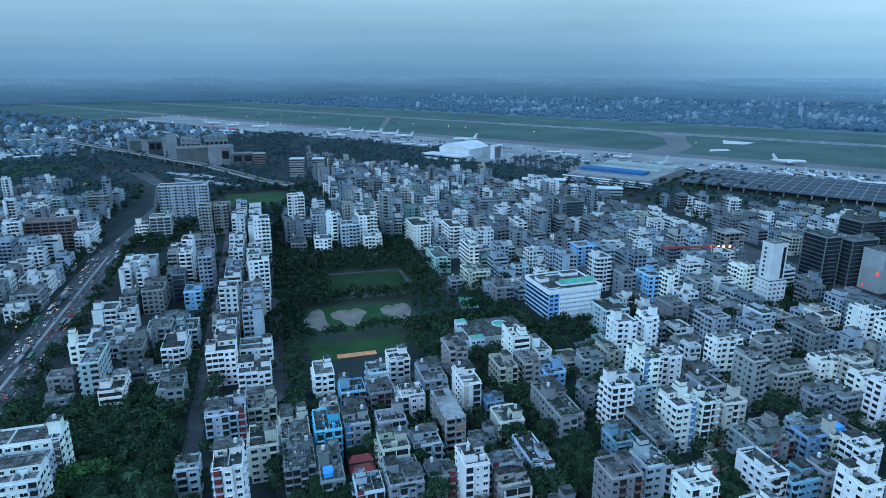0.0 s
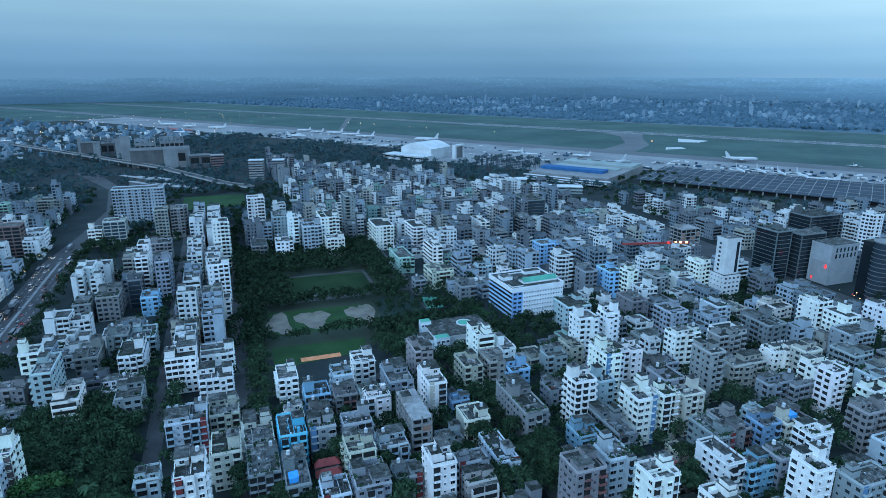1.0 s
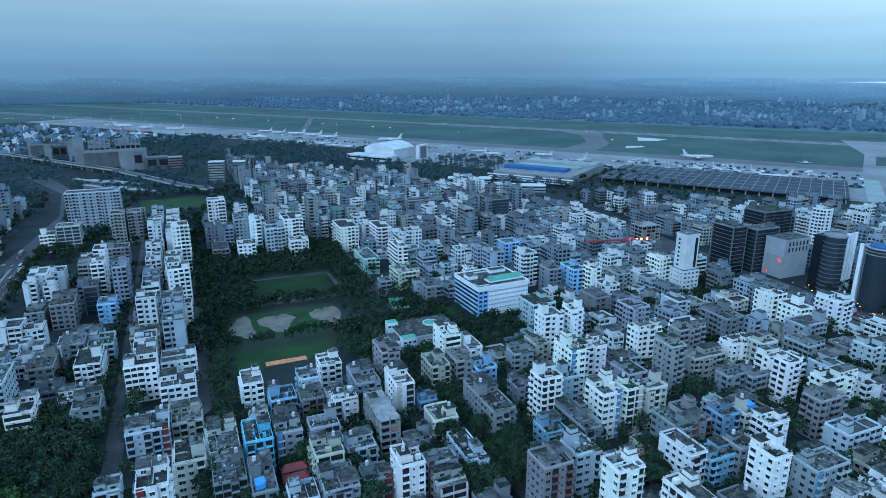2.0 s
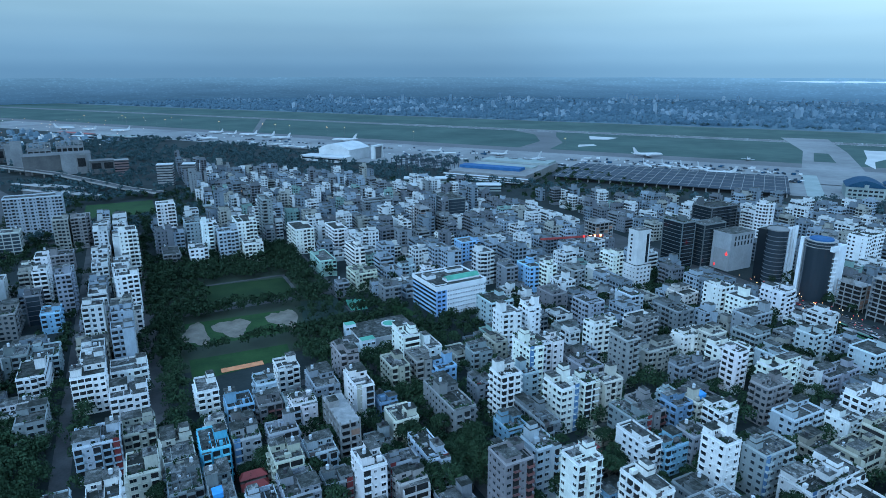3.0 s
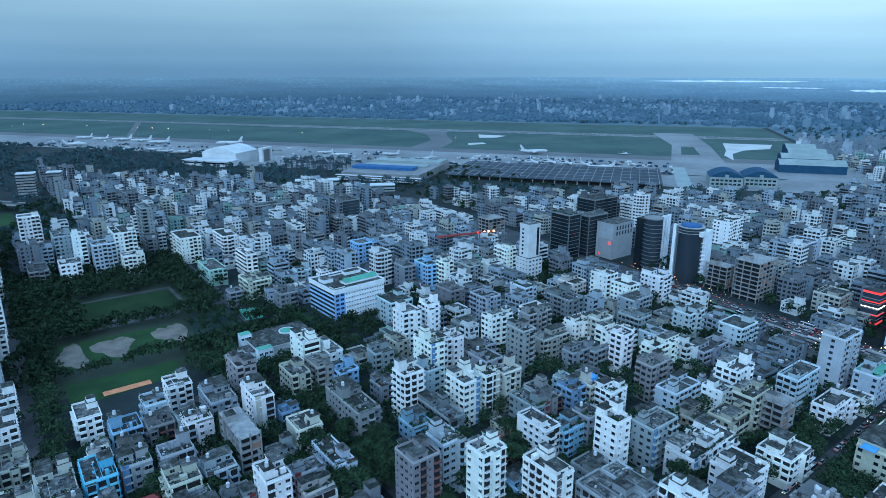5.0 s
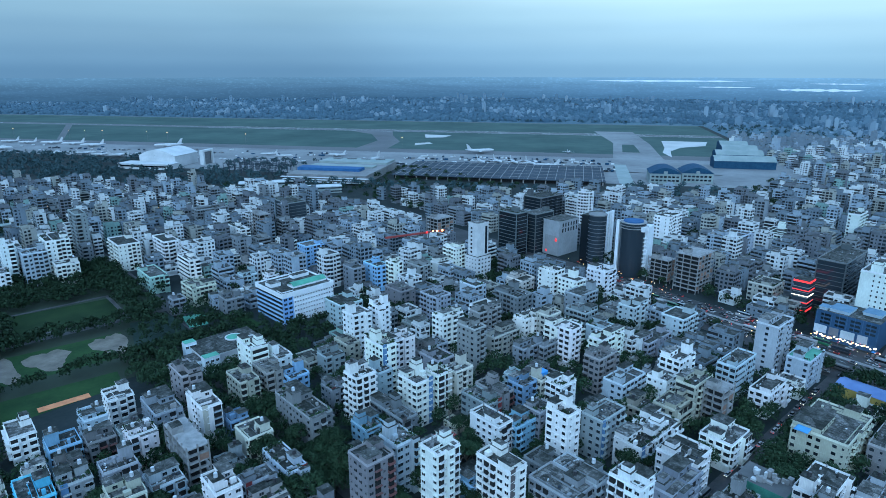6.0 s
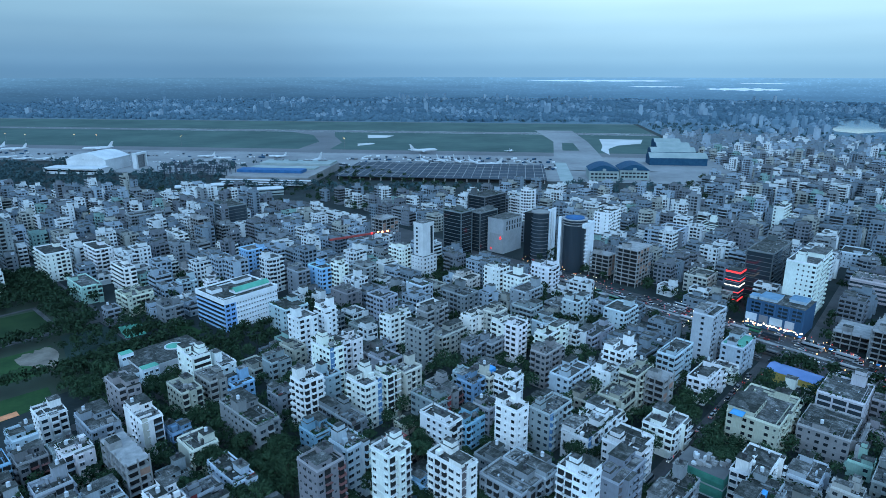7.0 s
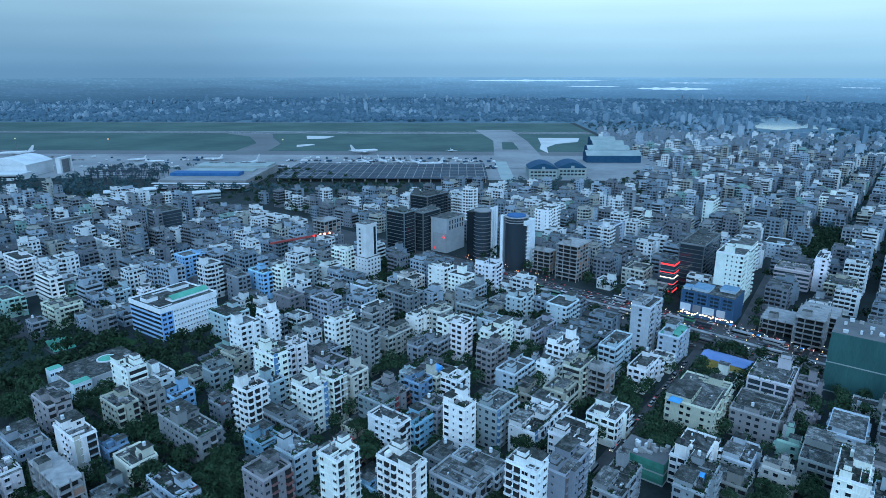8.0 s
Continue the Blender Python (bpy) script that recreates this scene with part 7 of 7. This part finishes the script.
for k in range(420):
    s0 = rng.choice((rng.uniform(-1250, -420), rng.uniform(-300, 60), rng.uniform(-300, 60)))
    n0 = rng.choice((992, 1000, 1028, 1062, 1068, 1100)) + rng.uniform(-5, 5)
    a, b, h = rng.uniform(0.9, 1.4), rng.uniform(1.6, 4.2), rng.uniform(1.4, 3.2)
    i0 = len(carts.v)
    carts.loft(a * 2, b * 2, ((-0.1, 0.3), (0, 0.6), (0, h), (-0.2, h + 0.15)), rng.choice((WHITE, WHITE, GREY, TEAL, DECK, DECK)))
    carts.turned(i0, field(s0, n0, 0.16, rng.choice((0, 90, 20, -30))))
tagged(new("apron_vehicles", carts.mesh("apron_vehicles")), "small white and grey service vehicles on the apron", "vehicles", kind="stuff")

# ---- traffic, lamps ----
def car_kind(length, width, height, bus=False):
    """A car or bus, nose to +y: painted body, dark window band, four wheels."""
    b, g, w = Solid(), Solid(), Solid()
    l, k = length / 2, width / 2
    if bus:
        b.loft(width, length, ((0, 0.45), (0.05, 1.0), (0, 2.9), (-0.15, 3.1)), CARPAINT)
        g.loft(width + 0.06, length - 0.6, ((0, 1.5), (0, 2.4)), GLASS)
    else:
        b.loft(width, length, ((-0.1, 0.3), (0, 0.55), (-0.05, 0.85), (-0.2, 0.92)), CARPAINT)
        g.loft(width - 0.2, length * 0.55, ((0, 0.85), (-0.22, height - 0.1)), GLASS, CARPAINT, 0, -length * 0.05)
    w.tube((-0.11, 0, 0.33), (0.11, 0, 0.33), 0.33, 0.33, TYRE, 8)
    return b.mesh("body"), g.mesh("glazing"), w.mesh("wheel"), l, k


CARS = [car_kind(4.3, 1.75, 1.5), car_kind(4.7, 1.85, 1.85), car_kind(10.5, 2.5, 3.1, True)]


def vehicle(m, kind, label, name, category):
    body, glazing, wheel, l, k = CARS[kind]
    root = thing(name, m, label, category, "traffic")
    part("body", body, root)
    part("window_band", glazing, root)
    for x in (-k + 0.12, k - 0.12):
        for y in (-l * 0.62, l * 0.62):
            part("wheel", wheel, root, pose(x, y, 0))


rng = random.Random(61)
for k in range(30):
    lane = rng.choice((0, 0, 1, 1, 2, 3))
    u, v = -142.5 + 2.2 + 5.6 * lane + rng.uniform(-0.5, 0.5), 255 + 12.0 * k + rng.uniform(-2, 2)
    bus = rng.random() < 0.15
    vehicle(town(u, v, 0.13, 0 if lane > 1 else 180), 2 if bus else rng.randint(0, 1), "city bus on the wide road" if bus else "small car driving on the wide road", "bus" if bus else "car", "bus" if bus else "car")
for k in range(60):
    v = -40 + 5.5 * k + rng.uniform(-2, 2)
    if v > 300:
        break
    mid = 348 + 34 * (v + 120) / 380
    side = rng.choice((-12, -8.5, -5, 5, 8.5, 12) if v > 120 else (-25, -20, -16, -12, -8, -5, 5, 8.5, 12)) + rng.uniform(-0.4, 0.4)
    bus = rng.random() < 0.25
    vehicle(town(mid + side, v, 0.13, -5 if side > 0 else 175), 2 if bus else rng.randint(0, 1), "city bus in the avenue traffic" if bus else "car in the dense avenue traffic", "bus" if bus else "car", "bus" if bus else "car")
for k in range(16):
    u, v = 120 + 13 * k + rng.uniform(-3, 3), 78 + rng.choice((-3.5, -0.8, 2.6)) + rng.uniform(-0.4, 0.4)
    vehicle(town(u, v, 0.11, 90 if v > 78 else -90), rng.randint(0, 1), "car in the narrow side street", "car", "car")

# the denser traffic and parked rows, past counting, with their head and tail lamps
jam = Solid()
rng = random.Random(64)
COATS = [surface("coat_" + k, [0.8 * q for q in c], c, 0.3, 0.4) for k, c in (("white", (0.42, 0.43, 0.44)), ("grey", (0.14, 0.145, 0.15)), ("dark", (0.03, 0.032, 0.036)), ("red", (0.22, 0.03, 0.03)), ("green", (0.03, 0.16, 0.08)))]


def jam_car(u, v, turn):
    i0, bus = len(jam.v), rng.random() < 0.12
    l, k, h = (9.5, 2.4, 2.9) if bus else (rng.uniform(2.6, 4.5), rng.uniform(1.3, 1.8), rng.uniform(1.4, 1.9))
    coat = rng.choice((COATS[0], COATS[0], COATS[1], COATS[1], COATS[2], COATS[3], COATS[4] if bus else COATS[2]))
    jam.loft(k, l, ((-0.1, 0.25), (0, 0.5), (0, h * 0.55), (-0.15, h * 0.6)), coat)
    jam.loft(k - 0.2, l * (0.92 if bus else 0.55), ((0, h * 0.6), (-0.2, h)), GLASS, coat)
    for x in (-k * 0.36, k * 0.36):
        jam.box(x - 0.14, x + 0.14, l / 2 - 0.02, l / 2 + 0.06, 0.55, 0.8, LAMP_W)
        jam.box(x - 0.14, x + 0.14, -l / 2 - 0.06, -l / 2 + 0.02, 0.6, 0.85, LAMP_R)
    jam.turned(i0, town(u, v, 0.12, turn))


for k in range(150):      # the avenue
    v = -60 + 340 * (k / 150) + rng.uniform(-2, 2)
    side = rng.choice((-14.5, -11, -7.5, -3.5, 3.5, 7, 10.5, 14.5))
    jam_car(348 + 34 * (v + 120) / 380 + side + rng.uniform(-0.5, 0.5), v, -5 if side > 0 else 175)
for k in range(110):      # the highway
    v = 250 + 3.0 * k + rng.uniform(-1.5, 1.5)
    lane = rng.choice((-10.2, -7.5, -4.5, 3.5, 6.5, 9.5))
    jam_car(-133.5 + lane + rng.uniform(-0.4, 0.4), v, 0 if lane > 0 else 180)
for k in range(46):       # the side street
    jam_car(106 + 4.9 * k + rng.uniform(-1, 1), 78 + rng.choice((-2.9, 1.9)) + rng.uniform(-0.3, 0.3), rng.choice((90, -90)))
tagged(new("dense_traffic", jam.mesh("dense_traffic")), "dense evening traffic of cars and buses with lit lamps", "vehicles", kind="stuff")

# lane lines and the kerbed middle strip of both wide roads
for name, foot, tip, n, width in (("road_1_line", Vector((-133.5, 60, 0)), Vector((-133.5, 560, 0)), 1, 0.9), ("road_2_line", Vector((351, -90, 0)), Vector((381, 255, 0)), 1, 1.4)):
    s = Solid()
    d = (tip - foot).normalized()
    i0 = len(s.v)
    s.box(-width, width, 0, (tip - foot).length, 0.1, 0.45, CEMENT)
    for off in (-8.6, -4.6, 4.6, 8.6):
        for j in range(int((tip - foot).length / 9)):
            s.box(off - 0.09, off + 0.09, 9 * j, 9 * j + 3.5, 0.1, 0.135, WHITE)
    s.turned(i0, pose(foot.x, foot.y, 0, 0, 0, math.degrees(math.atan2(-d.x, d.y))))
    tagged(new(name, s.mesh(name)), "raised concrete strip and lane dashes", "marking", kind="structure").matrix_basis = TOWN

# street lamps with warm heads
lamp = thing("street_lamp", town(0, 0), "tall street lamp with a warm lit head", "lamp", "street lamps")
b = Solid()
b.tube((0, 0, 0), (0, 0, 8.5), 0.12, 0.08, STEEL, 6)
part("pole", b, lamp)
b = Solid()
b.tube((0, 0, 8.4), (1.6, 0, 8.8), 0.06, 0.05, STEEL, 5)
part("arm", b, lamp)
b = Solid()
b.box(1.3, 2.1, -0.18, 0.18, 8.7, 8.88, LAMP)
part("lamp_head", b, lamp, label="small glowing lamp head")
spots = [(-147, 300 + 42 * k) for k in range(7)] + [(340 + 3.0 * k, -10 + 34 * k) for k in range(8)] + [(95 + 22 * k, 800 - 22 * k) for k in range(6)]
lamp.matrix_basis = town(*spots[0])
for u, v in spots[1:]:
    copy_thing(lamp, town(u, v))

# market stalls with bare bulbs along the avenue
for k in range(26):
    if k < 14:
        u, v = 371 + 0.7 * k + rng.uniform(-3, 3), 30 + 3.4 * k + rng.uniform(-1, 1)
    else:
        u, v = 374 + rng.uniform(-4, 4), 222 + 2.4 * (k - 14) + rng.uniform(-1, 1)
    stall = thing("market_stall", town(u, v, 0.1, rng.uniform(-10, 10)), "small street stall with a lit bulb under its awning", "stall", "street stalls")
    b = Solid()
    b.box(-1.1, 1.1, -0.6, 0.6, 0, 0.9, CEMENT)
    part("counter", b, stall)
    b = Solid()
    b.box(-1.3, 1.3, -0.9, 0.9, 2.3, 2.38, rng.choice((TARP, REDROOF, PALE)))
    for x in (-1.2, 1.2):
        b.box(x - 0.05, x + 0.05, -0.8, -0.7, 0, 2.3, STEEL)
    part("awning", b, stall)
    b = Solid()
    b.box(-0.9, 0.9, -1.0, -0.92, 1.9, 2.2, LAMP if k % 2 else LAMP_W)
    part("lamp", b, stall, label="bright bare lamp strip")

# red gantry and restaurant lights among the houses
gantry = thing("sign_gantry", town(322, 392, 9, -14), "long red lit sign beam above a restaurant roof", "sign")
b = Solid()
b.box(-30, 26, -0.6, 0.6, 8, 9.6, REDROOF)
part("beam", b, gantry)
for x in (-28, -8, 10, 24):
    b = Solid()
    b.box(x - 0.3, x + 0.3, -0.3, 0.3, -9, 8, STEEL)
    part("post", b, gantry)
for x, c in ((14, LAMP), (18, LAMP), (23, LAMP), (8, LAMP_R)):
    b = Solid()
    b.box(x - 0.8, x + 0.8, -1.0, -0.7, 8.4, 10.0, c)
    part("sign", b, gantry, label="small glowing sign")

# lit shop fronts and tail lamps along the avenue, past counting
s = Solid()
rng = random.Random(72)
for k in range(170):
    v = rng.choice((rng.uniform(-20, 150), rng.uniform(-20, 90), rng.uniform(200, 300)))
    mid = 348 + 34 * (v + 120) / 380
    u, z = mid + rng.choice((-17.5, 17.5, 18.5, 12, -10)) + rng.uniform(-1.5, 1.5), rng.uniform(0.8, 3.4)
    a = rng.uniform(0.12, 0.45)
    s.box(u - 0.05, u + 0.05, v - 0.05, v + 0.05, 0.1, z, STEEL)
    s.box(u - a, u + a, v - 0.1, v + 0.1, z, z + rng.uniform(0.15, 0.35), rng.choice((LAMP, LAMP, LAMP_W, LAMP_R)))
tagged(new("shop_lights", s.mesh("shop_lights")), "small warm lamps of stalls and shops on posts", "lamps", kind="stuff").matrix_basis = TOWN

# evening lights of the quarter beyond the highway: bulbs on poles, past counting
s = Solid()
rng = random.Random(71)
for k in range(230):
    x, y = rng.uniform(-1250, -420), rng.uniform(1150, 2150)
    if y < 1150 + (x + 1250) * 0.2:
        continue
    h = rng.uniform(6, 12)
    s.tube((x, y, 0), (x, y, h), 0.12, 0.08, STEEL, 4)
    s.box(x - 0.33, x + 0.33, y - 0.33, y + 0.33, h, h + 0.4, LAMP if rng.random() < 0.5 else LAMP_W)
tagged(new("far_street_lights", s.mesh("far_street_lights")), "many small warm lights on poles in the dusk", "lamps", kind="stuff")
